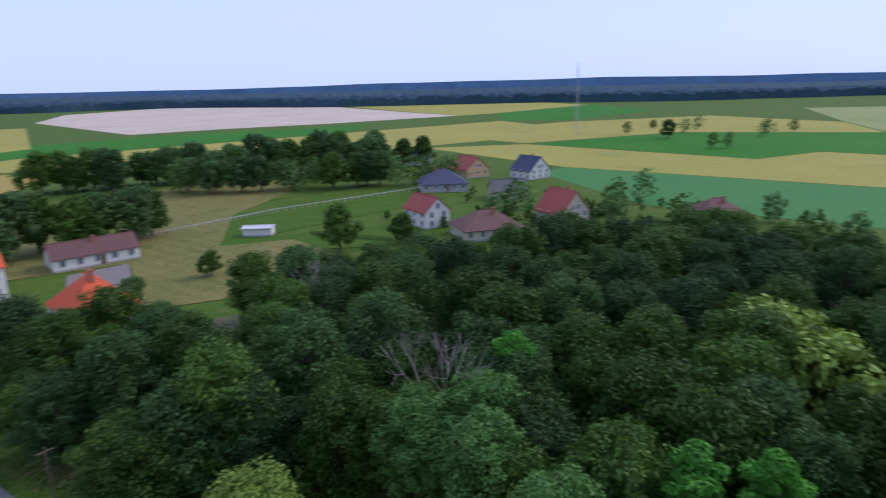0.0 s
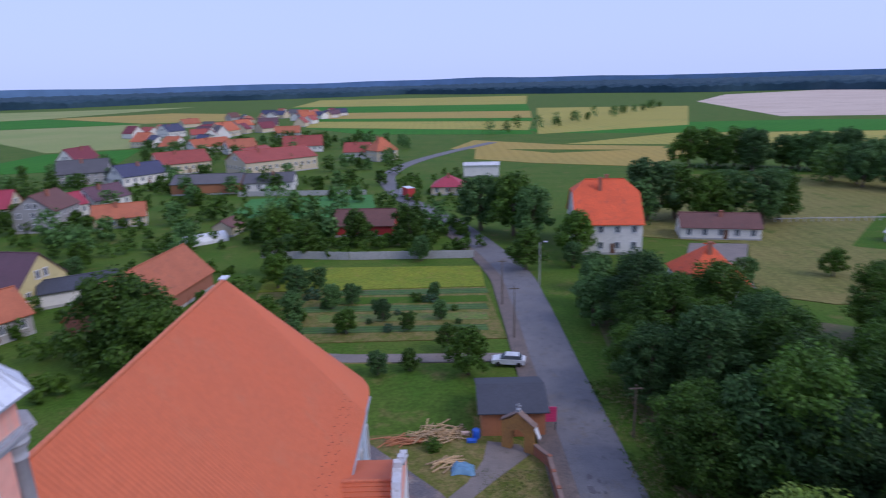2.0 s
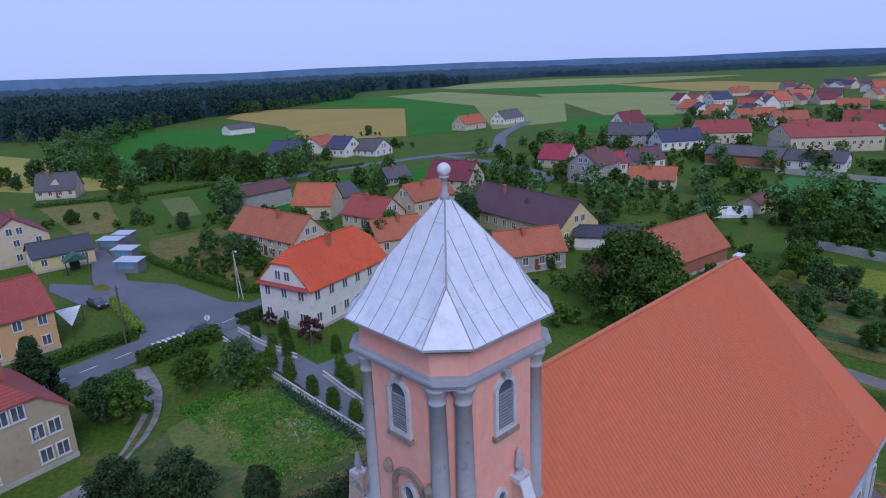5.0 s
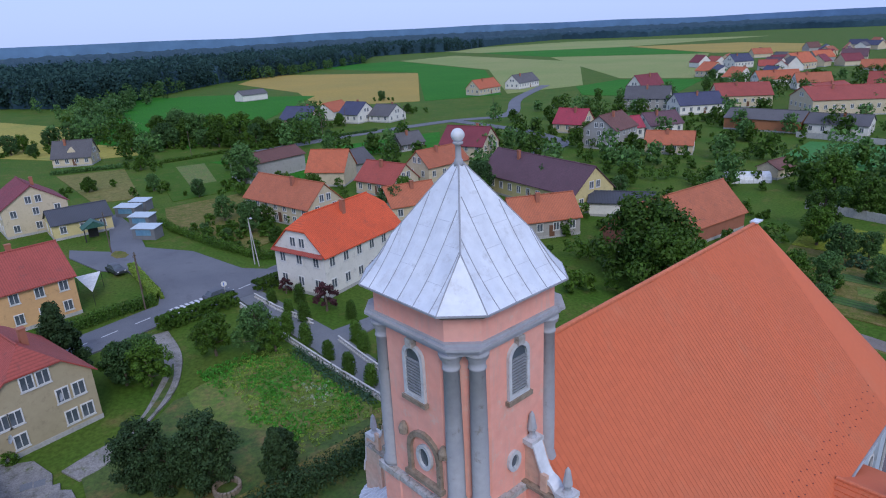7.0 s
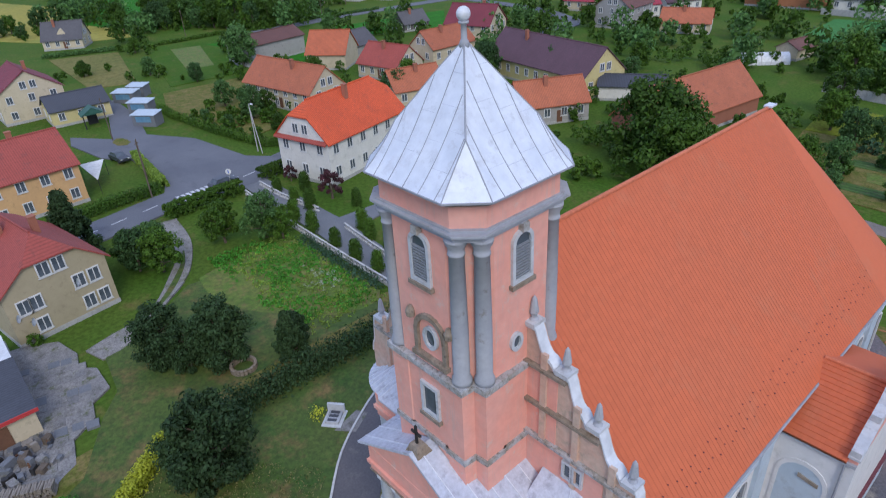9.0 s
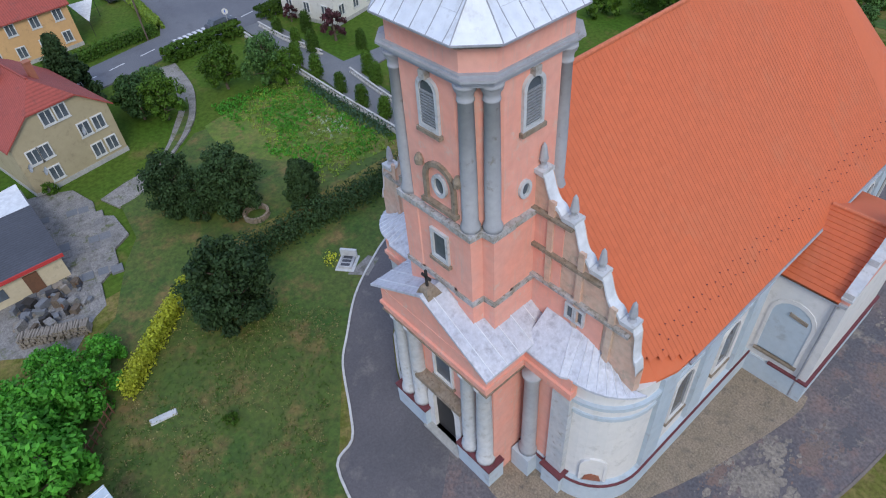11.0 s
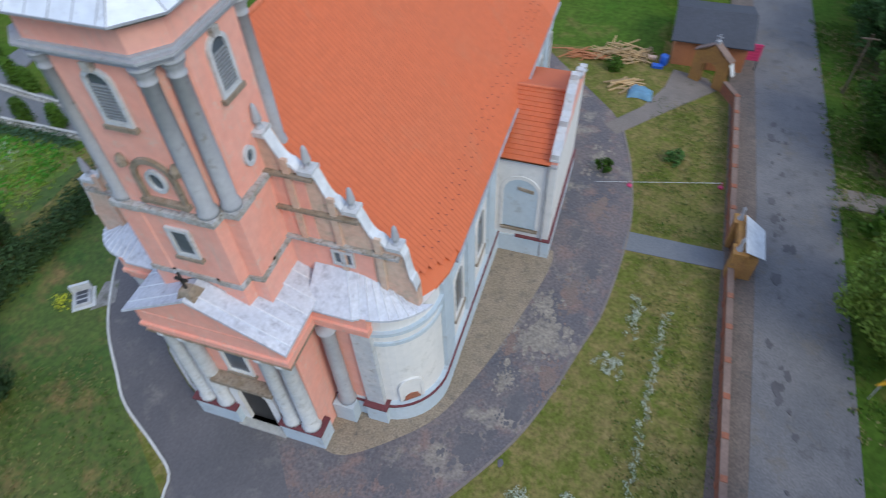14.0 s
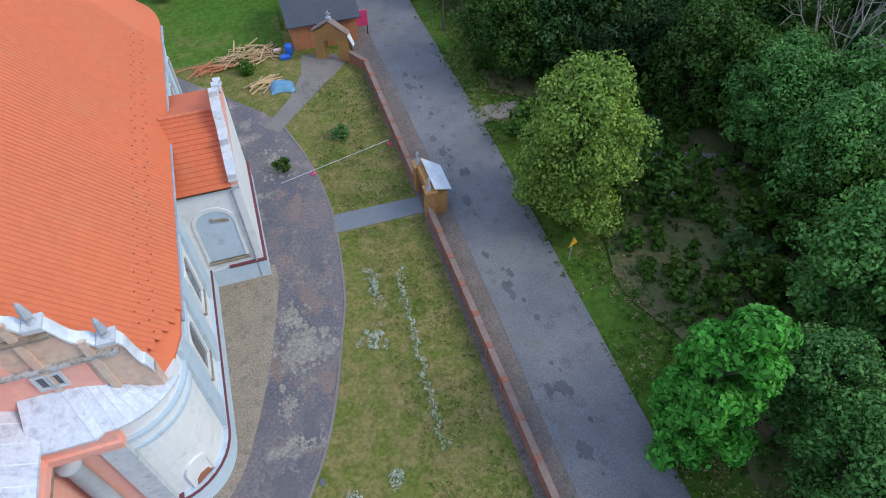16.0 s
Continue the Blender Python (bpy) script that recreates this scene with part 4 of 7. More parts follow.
for sx in (1, -1):
    prof = gable_profile()
    outline = [(sx * 2.5, 10.6), *((sx * u, z) for u, z in prof[::-1] if z > 11.5), (sx * 2.5, 20.3)]
    outline = [(sx * 2.5, 10.6), (sx * 9.25, 10.6)] + outline[1:]
    g = stand(Geo(), outline, (CX, 17.0, 0), 0, 0.0, 0.55)
    gable = cpart("gable_wall", g, "cream", "weathered scrolled gable wall with peeled render")
    cpart("render_band", Geo().box(min(CX + sx * 2.7, CX + sx * 7.2), 16.41, 11.5, max(CX + sx * 2.7, CX + sx * 7.2), 16.5, 14.2).box(min(CX + sx * 2.7, CX + sx * 4.6), 16.41, 14.2, max(CX + sx * 2.7, CX + sx * 4.6), 16.5, 18.2), "pink", "pink rendered field", parent=gable)
    run = [p for p in prof if p[1] > 11.5]
    cope = ribbon([(CX + sx * u, 16.36, z + 0.1) for u, z in run], [(CX + sx * u, 16.92, z + 0.1) for u, z in run], 0.2, sx == -1)
    cpart("coping", cope, "sheet_white", "pale metal coping of the gable")
    for z, u in ((14.25, 8.6), (16.2, 6.9), (18.25, 5.1)):
        cpart("string_course", Geo().box(min(CX + sx * 2.7, CX + sx * u), 16.2, z, max(CX + sx * 2.7, CX + sx * u), 16.5, z + 0.16), "ledge_stone" if z < 15 else "mossy", "weathered string course")
    for u, z0, z1 in ((3.9, 14.4, 19.2), (5.7, 12.6, 17.4), (7.6, 11.6, 15.4)):
        cpart("lesene", Geo().box(CX + sx * u - 0.16, 16.3, z0, CX + sx * u + 0.16, 16.46, z1), "cream", "weathered flat pilaster strip", parent=gable)
    for u, z in URNS:
        cpart("urn_pedestal", Geo().box(CX + sx * u - 0.34, 16.3, z, CX + sx * u + 0.34, 17.05, z + 0.2), "pale_stone", "stone urn pedestal")
        cpart("urn", Geo().lathe(CX + sx * u, 16.7, [(z + 0.2, 0.22), (z + 0.3, 0.12), (z + 0.42, 0.14), (z + 0.55, 0.21), (z + 1.2, 0.11), (z + 1.36, 0.02)], 8), "grey_stone", "grey stone obelisk urn")
    for u in (5.4, 5.95):
        church_window("gable_window", (CX + sx * u, 16.41, 13.05), 0, 0.33, 0.8, "pale_stone", shape=lambda w, h: [(-w / 2, 0), (w / 2, 0), (w / 2, h), (-w / 2, h)], border=0.12, label="small square gable window", sill=False)

# niches low in the rounded corners
for sx, turn in ((1, 38), (-1, -38)):
    a = radians(-90 + turn) if sx == 1 else radians(-90 - 38)
    px = -10.2 + 3.0 * math.cos(radians(-52))
    py = 18.2 + 3.0 * math.sin(radians(-52))
    nx = px if sx == 1 else 2 * CX - px
    niche = cpart("niche", stand(Geo(), arched(1.5, 2.2), (nx, py, 2.15), turn, -0.2, 0.1, arched(1.15, 1.95)), "white_wall", "white arched niche in the rounded wall")
    cpart("niche_field", stand(Geo(), arched(1.15, 1.95), (nx, py, 2.15), turn, -0.2, 0.05), "white_wall", parent=niche)
    cpart("rubble", stand(Geo(), [(-0.5, 0.0), (0.5, 0.0), (0.35, 0.5), (-0.1, 0.62), (-0.4, 0.4)], (nx, py, 2.15), turn, 0.0, 0.12), "brick", "exposed brick rubble", parent=niche)

# tower
cpart("tower_shaft", Geo().prism(octagon(CX, TY, 2.95, 1.75), 10, 18.1), "pink", "pink rendered lower tower shaft")
for k in range(4):
    a = radians(45 + 90 * k)
    ca, sa = math.cos(a), math.sin(a)

    def block(d0, d1, w, z0, z1):
        """Two square piers side by side at the corner, with a re-entrant angle between them."""
        line = [(d0, -w), (d1 - w + 0.5, -w), (d1, -0.5), (d1 - 0.42, 0), (d1, 0.5), (d1 - w + 0.5, w), (d0, w)]
        return Geo().prism([(CX + ca * d + -sa * e, TY + sa * d + ca * e) for d, e in line], z0, z1)

    cpart("corner_block", block(1.8, 3.75, 1.25, 10.5, 18.1), "pink", "pink rendered corner block of the tower")
    cpart("corner_slab", block(1.8, 3.97, 1.45, 18.1, 18.42), "ledge_stone", "grey stone slab under the columns")
    cpart("corner_moulding", block(1.8, 3.87, 1.36, 13.95, 14.25), "ledge_stone", "weathered grey string course")
    cpart("pilaster", Geo().prism([(CX + ca * d - sa * e, TY + sa * d + ca * e) for d, e in ((2.4, -0.95), (3.12, -0.8), (3.12, 0.8), (2.4, 0.95))], 18.42, 25.25), "pink", "pink rendered backing of the columns")
    for e in (-0.47, 0.47):
        x, y = CX + ca * 3.3 - sa * e, TY + sa * 3.3 + ca * e
        cpart("column", Geo().lathe(x, y, [(18.42, 0.44), (18.62, 0.44), (18.85, 0.35), (21, 0.35), (24.5, 0.3), (24.52, 0.34), (24.6, 0.34), (24.62, 0.31), (24.85, 0.33), (25.0, 0.43), (25.08, 0.43), (25.1, 0.46), (25.2, 0.46)], 14), "grey_stone", "grey stone column of the belfry", True)
cpart("belt", Geo().prism(octagon(CX, TY, 3.12, 1.85), 18.1, 18.36), "ledge_stone", "weathered stone belt")
cpart("string_course", Geo().prism(octagon(CX, TY, 3.05, 1.8), 13.95, 14.25), "ledge_stone", "weathered grey string course")
cpart("belfry_wall", Geo().prism(octagon(CX, TY, 2.85, 1.3), 18.36, 26.8), "pink", "pink rendered belfry wall")
cpart("belfry_cornice", Geo().prism(octagon(CX, TY, 3.0, 0.75), 25.2, 25.35).prism(octagon(CX, TY, 3.1, 0.8), 25.35, 25.5).prism(octagon(CX, TY, 3.24, 0.85), 25.5, 25.6).prism(octagon(CX, TY, 3.1, 0.9), 25.6, 25.7), "grey_stone", "grey moulded stone cornice")
cpart("attic", Geo().prism(octagon(CX, TY, 2.98, 0.95), 25.7, 26.7), "pink", "pink rendered attic band")
cpart("dentils", Geo().prism(octagon(CX, TY, 3.12, 1.05), 26.62, 26.76), "mossy", "dentil row under the eaves")
EAVE, APEX, TIP = 26.9, 31.45, 28.65


def cap_half(z):
    """Half width of the cap at a height: a pyramid with flared eaves."""
    f = (z - EAVE) / (APEX - EAVE)
    return 0.05 + 3.4 * ((1 - f) - 0.42 * f * (1 - f) * (1 - f))


def cap_cut(z):
    return 1.24 * max(0.012, 1 - (z - EAVE) / (TIP - EAVE))


levels = [EAVE, 27.2, 27.6, 28.1, TIP, 28.9, 29.4, 29.9, 30.6, APEX]
loops = [octagon(CX, TY, cap_half(z), min(cap_cut(z), cap_half(z) * 0.9)) for z in levels]
n_l = len(levels)
g = Geo().add([(x, y, z) for z, loop in zip(levels, loops) for x, y in loop], [(j * 8 + k, j * 8 + (k + 1) % 8, j * 8 + 8 + (k + 1) % 8, j * 8 + 8 + k) for j in range(n_l - 1) for k in range(8)] + [tuple(range(7, -1, -1)), tuple(range(8 * n_l - 8, 8 * n_l))])
cap = cpart("tower_cap", g, "lead", "pale sheet-metal pyramid cap with standing seams")
cpart("eave_board", Geo().prism(octagon(CX, TY, 3.48, 1.25), 26.84, 26.91), "seam", parent=cap)
cpart("soffit", Geo().prism(octagon(CX, TY, 3.3, 1.15), 26.74, 26.84), "mossy", parent=cap)
for k in range(8):
    run = Geo()
    for j in range(n_l - 1):
        run.tube((*loops[j][k], levels[j]), (*loops[j + 1][k], levels[j + 1]), 0.026, 0.026, 5)
    cpart("hip_seam", run, "seam", parent=cap)
joint_rnd = random.Random(19)
for k in range(4):
    a = radians(90 * k - 90)
    out, side = Vector((math.cos(a), math.sin(a), 0)), Vector((-math.sin(a), math.cos(a), 0))

    def on_face(u, z):
        return Vector((CX, TY, z)) + out * (cap_half(z) + 0.004) + side * u

    for i in range(-2, 3):
        u = i * 0.86 + 0.12
        zs = [z for z in np.arange(EAVE, APEX, 0.2) if abs(u) < cap_half(z) - min(cap_cut(z), cap_half(z)) or z < EAVE + 0.1]
        run = Geo()
        for z0, z1 in zip(zs, zs[1:]):
            run.tube(on_face(u, z0), on_face(u, z1), 0.02, 0.02, 4)
        cpart("seam", run, "seam", parent=cap)
        z = EAVE + 0.5 + joint_rnd.random()
        while z < zs[-1] - 0.3:
            reach = min(0.86, cap_half(z) - cap_cut(z) - u)
            if reach > 0.1:
                cpart("cross_joint", Geo().tube(on_face(u, z), on_face(u + reach, z), 0.009, 0.009, 4), "lead_worn", parent=cap)
            z += 0.9 + 0.7 * joint_rnd.random()
cpart("finial_post", Geo().lathe(CX, TY, [(31.2, 0.22), (31.45, 0.16), (31.5, 0.12), (32.0, 0.11), (32.05, 0.2), (32.12, 0.2)], 12), "grey_stone", "grey finial post", True)
cpart("finial_ball", Geo().lathe(CX, TY, [(32.1 + 0.26 - 0.26 * math.cos(math.pi * k / 10), max(0.01, 0.26 * math.sin(math.pi * k / 10))) for k in range(11)], 16), "sheet_white", "white metal ball", True)
for turn, x, y in ((0, CX + 0.15, TY - 2.85), (90, CX + 2.85, TY - 0.05), (180, CX, TY + 2.85), (270, CX - 2.85, TY)):
    church_window("belfry_window", (x, y, 22.75), turn, 0.88, 2.0, "pale_stone", "glass", slats=11, label="round-headed louvred belfry window in a grey surround")
    if turn != 0:
        church_window("oval_window", (x, y - 0.3 * (turn == 90), 19.4), turn, 0.42, 0.62, "pale_stone", shape=oval, label="small oval window in a stone ring", sill=False)
cpart("key_stone", Geo().box(CX - 0.05, TY - 3.12, 24.85, CX + 0.3, TY - 2.8, 25.2), "ledge_stone", "small stone bracket")
cpart("key_stone", Geo().box(CX + 2.8, TY - 0.22, 24.85, CX + 3.12, TY + 0.12, 25.2), "ledge_stone", "small stone bracket")
church_window("oval_window", (CX + 0.45, TY - 2.85, 19.55), 0, 0.6, 0.85, "pale_stone", shape=oval, label="oval window in a stone ring", sill=False)
cpart("cartouche", stand(Geo(), [(u, v) for u, v in arched(2.0, 2.2)], (CX + 0.45, TY - 2.85, 18.95), 0, -0.02, 0.16, arched(1.55, 1.95)), "mossy", "mossy carved frame of the oval window")
cpart("ledge", Geo().box(CX - 0.65, TY - 3.12, 18.78, CX + 1.55, TY - 2.78, 18.99), "mossy", "mossy stone ledge under the oval window")
for u in (-0.75, 1.65):
    cpart("volute", Geo().lathe(CX + u, TY - 2.95, [(20.5, 0.05), (20.6, 0.2), (20.85, 0.22), (21.1, 0.1)], 8), "mossy", "mossy carved scroll")
church_window("tower_window", (CX + 0.25, TY - 2.95, 15.75), 0, 0.85, 1.45, "pale_stone", shape=lambda w, h: [(-w / 2, 0), (w / 2, 0), (w / 2, h), (-w / 2, h)], label="square tower window with a pale blue surround")

# nave roof: boarding under the tiles, ridge, tiles, hip end
RZ, EZ = 22.0, 10.55
HALF = 10.05
g = Geo()
far = arc(-13.2 - 0.0, 48, 6.42, 0, 90, 14)
eave_e = [(-7.85, 17.05), (-7.2, 18.0), (-6.85, 19.2), (-6.78, 20.5)] + [(-6.78, 20.5 + 27.5 * k / 12) for k in range(1, 13)] + far[1:] + [(CX, 54.42)]
top_e = [(x, y, EZ) for x, y in eave_e]
eaves = top_e + [(2 * CX - x, y, z) for x, y, z in top_e[-2::-1]]
ridge_line = [(CX, min(max(y, 17.05), 45.4), RZ) for _, y, _ in eaves]
g = ribbon(eaves, ridge_line, 0.18)
roof = cpart("roof", g, "tile", "orange clay tiled nave roof")
cpart("ridge_capping", Geo().tube((CX, 17.1, RZ + 0.03), (CX, 45.4, RZ + 0.03), 0.14, 0.14, 8), "tile_lit", "row of ridge tiles", parent=roof)
cpart("ridge_plate", Geo().box(CX - 0.25, 44.8, RZ + 0.1, CX + 0.3, 45.7, RZ + 0.22), "lead", "small metal plate at the ridge end", parent=roof)
SLOPE = Vector((CX + HALF - CX, 0, EZ - RZ))
sl_len = SLOPE.length
sd = SLOPE.normalized()
nrm = Vector((-sd.z, 0, sd.x))
cols, rows_n = 93, 42
cw, rh = (45.2 - 17.2) / cols, sl_len / rows_n


def tile_geo(geo, y0, s0, s1):
    """One clay tile: two facets that rise to a rib, its lower end proud of the course below."""
    o = Vector((CX, 0, RZ))
    row = []
    for s, lift in ((s0 - 0.04, 0.012), (s1, 0.03)):
        for fy, up in ((0.0, 0.022), (0.3, 0.0), (1.0, 0.013)):
            row.append(o + sd * s + nrm * (lift + up + 0.02) + Vector((0, y0 + fy * cw, 0)))
    row += [p - nrm * 0.05 for p in row[3:]]
    return geo.add(row, [(0, 3, 4, 1), (1, 4, 5, 2), (3, 6, 7, 4), (4, 7, 8, 5)])


tiles = Geo()
near = []
for c in range(cols):
    for r in range(rows_n):
        y0 = 17.2 + c * cw
        s0, s1 = r * rh, (r + 1) * rh
        x_low = CX + sd.x * s1
        if y0 < 20.3 and x_low > -7.9 + (y0 - 17.05) * 0.36:
            continue
        if c < 22 and r >= 28 and len(near) < 300:
            near.append((c, r))
        else:
            tile_geo(tiles, y0, s0, s1)
tile_field = cpart("tile_field", tiles, "tile", "orange clay roof tiles", parent=roof)
tile_field["kind"] = "stuff"
one_tile = tile_geo(Geo(), 0, 0, rh)
one_tile.v = [(x - CX, y, z - RZ) for x, y, z in one_tile.v]
tile_mesh = one_tile.mesh("tile", M["tile"])
for c, r in near:
    ob = new("tile", tile_mesh)
    ob.parent = roof
    p = sd * (r * rh)
    ob.location = (p.x, 17.2 + c * cw - TY, RZ + p.z)
guard = Geo().box(-0.02, -0.025, 0, 0.05, 0.025, 0.035).mesh("snow_guard", M["maroon_band"])
for k in range(44):
    for s in (sl_len - 1.5, sl_len - 2.2):
        ob = new("snow_guard", guard)
        ob.parent = roof
        p = sd * (s - 0.2 * (k % 2)) + nrm * 0.08
        ob.location = (p.x, 18.8 + 0.6 * k + (0.25 if s < sl_len - 2 else 0) - TY, RZ + p.z)
cpart("gutter", Geo().tube((-6.7, 20, EZ - 0.1), (-6.7, 48, EZ - 0.1), 0.1, 0.1, 6), "seam", "grey metal gutter")

# side chapel
CH = (-7.3, -3.25, 30.3, 40.5)
chapel = cpart("chapel_wall", Geo().box(CH[0], CH[2], 0, CH[1], CH[3], 9.1), "white_wall", "white rendered side chapel wall")
cpart("chapel_plinth", Geo().box(CH[0], CH[2] - 0.15, 0, CH[1] + 0.15, CH[3] + 0.15, 1.9), "blue_wall", "pale blue plinth")
cpart("chapel_band", Geo().box(-5.6, CH[2] - 0.2, 1.9, CH[1] + 0.2, CH[3] + 0.2, 2.05), "maroon_band", "maroon band")
panel = cpart("blind_arch", stand(Geo(), arched(2.75, 4.9), (-5.45, CH[2], 2.8), 0, 0.0, 0.06, arched(2.35, 4.6)), "white_wall", "white raised frame of a blind arch")
cpart("arch_field", stand(Geo(), arched(2.35, 4.6), (-5.45, CH[2], 2.8), 0, 0.0, 0.02), "blue_wall", "pale blue field of the blind arch", parent=panel)
cpart("arch_sill", stand(Geo(), [(-1.3, -0.22), (1.4, -0.22), (1.4, -0.05), (-1.3, -0.05)], (-5.45, CH[2], 2.8), 0, 0.0, 0.2), "mossy", "brown stone sill", parent=panel)
cpart("plaque", stand(Geo(), [(-0.2, 3.7), (0.9, 3.5), (0.9, 3.75), (-0.2, 3.95)], (-5.45, CH[2], 2.8), 0, 0.02, 0.1), "mossy", "weathered stone fragment", parent=panel)
cpart("downpipe", Geo().tube((-3.75, CH[2] - 0.12, 0.3), (-3.75, CH[2] - 0.12, 9.0), 0.07, 0.07, 6), "seam", "brown metal downpipe")
cpart("chapel_eave", Geo().box(CH[0], CH[2] - 0.2, 8.95, CH[1], CH[2] + 0.1, 9.15), "grey_stone", "grey eaves moulding")
yr = 35.4
cpart("chapel_gable", stand(Geo(), [(-5.1, 0), (5.1, 0), (5.1, 0.4), (3.6, 1.2), (1.9, 1.8), (1.2, 2.6), (0, 3.0), (-1.2, 2.6), (-1.9, 1.8), (-3.6, 1.2), (-5.1, 0.4)], (CH[1] - 0.1, yr, 9.1), 90, -0.35, 0.1), "pink", "pink scrolled chapel gable")
cope = Geo()
prof = [(-5.25, 0.45), (-3.65, 1.3), (-1.95, 1.9), (-1.25, 2.7), (0, 3.1), (1.25, 2.7), (1.95, 1.9), (3.65, 1.3), (5.25, 0.45)]
cope = ribbon([(CH[1] + 0.1, yr + a0, 9.18 + z0) for a0, z0 in prof], [(CH[1] - 0.5, yr + a0, 9.18 + z0) for a0, z0 in prof], 0.14)
cpart("chapel_coping", cope, "pale_stone", "weathered stone coping of the chapel gable")
for a, z in ((-5.0, 0.55), (-2.9, 1.6), (0, 3.1), (2.9, 1.6), (5.0, 0.55)):
    cpart("coping_block", Geo().box(CH[1] - 0.45, yr + a - 0.22, 9.1 + z, CH[1] + 0.05, yr + a + 0.22, 9.1 + z + 0.4), "pale_stone", "weathered stone block")
g = Geo()
for sy in (-1, 1):
    g.slab([(-7.2, yr, 11.1), (-7.2, yr + sy * 5.3, 9.2), (CH[1] - 0.45, yr + sy * 5.3, 9.2), (CH[1] - 0.45, yr, 11.1)][::-sy], 0.14)
chapel_roof = cpart("chapel_roof", g, "tile", "orange clay tiled chapel roof")
tg = Geo()
for k in range(15):
    t0, t1 = k / 15, (k + 1) / 15
    for j in range(14):
        x0, x1 = -7.2 + j * 0.25, -7.2 + (j + 1) * 0.25 - 0.01
        y0, y1 = yr - 5.3 * t0, yr - 5.3 * t1 - 0.03
        z0, z1 = 11.1 - 1.9 * t0 + 0.02, 11.1 - 1.9 * t1 + 0.06
        tg.add([(x0, y0, z0), (x1, y0, z0 + 0.015), (x1, y1, z1 + 0.015), (x0, y1, z1), (x0, y1, z1 - 0.07), (x1, y1, z1 - 0.06)], [(0, 3, 2, 1), (3, 4, 5, 2)])
cpart("tile_field", tg, "tile", parent=chapel_roof)["kind"] = "stuff"
cpart("chapel_ridge", Geo().tube((-7.1, yr, 11.16), (CH[1] - 0.4, yr, 11.16), 0.13, 0.13, 8), "tile_lit", "ridge tiles", parent=chapel_roof)


# ---- village houses ----
def house(name, a, b, depth, eave, ridge, across, wall, roof, label, category="house", hip=0.0, storeys=1, over=0.45, chimneys=1, dormer=False, windows=True, fixed=None):
    """A house with the foot of one wall from a to b, reaching depth metres back from it. across: the ridge runs back from that wall, which is then a gable. hip: 0 gables, 1 full hips, between: half-hips."""
    A, B = Vector(a), Vector(b)
    along = (B - A)
    front = along.length
    along.normalize()
    back = Vector((-along.y, along.x))
    if back.dot(A) < 0:
        back = -back
    mid = (A + B) / 2 + back * depth / 2
    L, W = (depth, front) if across else (front, depth)
    ax = back if across else along
    h = thing(name, label, category, (mid.x, mid.y, 0), math.degrees(math.atan2(ax.y, ax.x)), "village houses")
    l, w = L / 2, W / 2
    cut = eave + (ridge - eave) * (1 - hip)
    wc = w * hip
    g = Geo()
    end = [(-w, 0), (w, 0), (w, eave), (wc, cut), (-wc, cut), (-w, eave)] if 0 < hip < 1 else ([(-w, 0), (w, 0), (w, eave), (-w, eave)] if hip == 1 else [(-w, 0), (w, 0), (w, eave), (0, ridge - 0.05), (-w, eave)])
    n = len(end)
    g.add([(x, y, z - 0.04 * (z > eave)) for x in (-l, l) for y, z in end], [tuple(range(n - 1, -1, -1)), tuple(range(n, 2 * n))] + [(i, (i + 1) % n, n + (i + 1) % n, n + i) for i in range(n)])
    part("wall", g, WALL[wall], h)
    part("plinth", Geo().box(-l - 0.05, -w - 0.05, 0, l + 0.05, w + 0.05, 0.5), M["concrete"], h)
    # roof: slopes with thickness, hips where the ends lean in
    drop = (ridge - eave) / w * over
    ze, we, le = eave - drop, w + over, l + over * 0.7
    rg = Geo()
    inset = w * hip
    zc = ze + (ridge - ze) * (1 - hip)
    yc = we * hip
    t = 0.16
    for sy in (-1, 1):
        if hip == 0:
            q = [(-le, sy * we, ze), (le, sy * we, ze), (le, 0, ridge), (-le, 0, ridge)]
        elif hip == 1:
            q = [(-le, sy * we, ze), (le, sy * we, ze), (max(l - inset, 0.1), 0, ridge), (-max(l - inset, 0.1), 0, ridge)]
        else:
            q = [(-le, sy * we, ze), (le, sy * we, ze), (le, sy * yc, zc), (l - inset, 0, ridge), (-l + inset, 0, ridge), (-le, sy * yc, zc)]
        rg.slab([(x, y, z + 0.12) for x, y, z in q][::-sy], t)
    if hip:
        for sx in (-1, 1):
            tip = (sx * max(l - inset, 0.1), 0, ridge + 0.12)
            q = [(sx * le, -yc if hip < 1 else -we, (zc if hip < 1 else ze) + 0.12), (sx * le, yc if hip < 1 else we, (zc if hip < 1 else ze) + 0.12), tip]
            rg.slab(q[::sx], t)
    rf = part("roof", rg, ROOF[roof], h)
    part("ridge", Geo().tube((-(l - inset if hip else le), 0, ridge + 0.14), ((l - inset if hip else le), 0, ridge + 0.14), 0.13, 0.13, 6), ROOF[roof], rf)
    rnd = random.Random(int(abs(mid.x) * 7 + abs(mid.y)))
    for k in range(chimneys):
        x = (-0.5 + (k + 0.7 * rnd.random()) / max(chimneys, 1)) * l
        y = 0.25 * w * (1 if k % 2 else -1)
        zt = ridge + 0.7
        ch = part("chimney", Geo().box(x - 0.35, y - 0.3, eave, x + 0.35, y + 0.3, zt).box(x - 0.42, y - 0.37, zt, x + 0.42, y + 0.37, zt + 0.12), WALL["brick"], h)
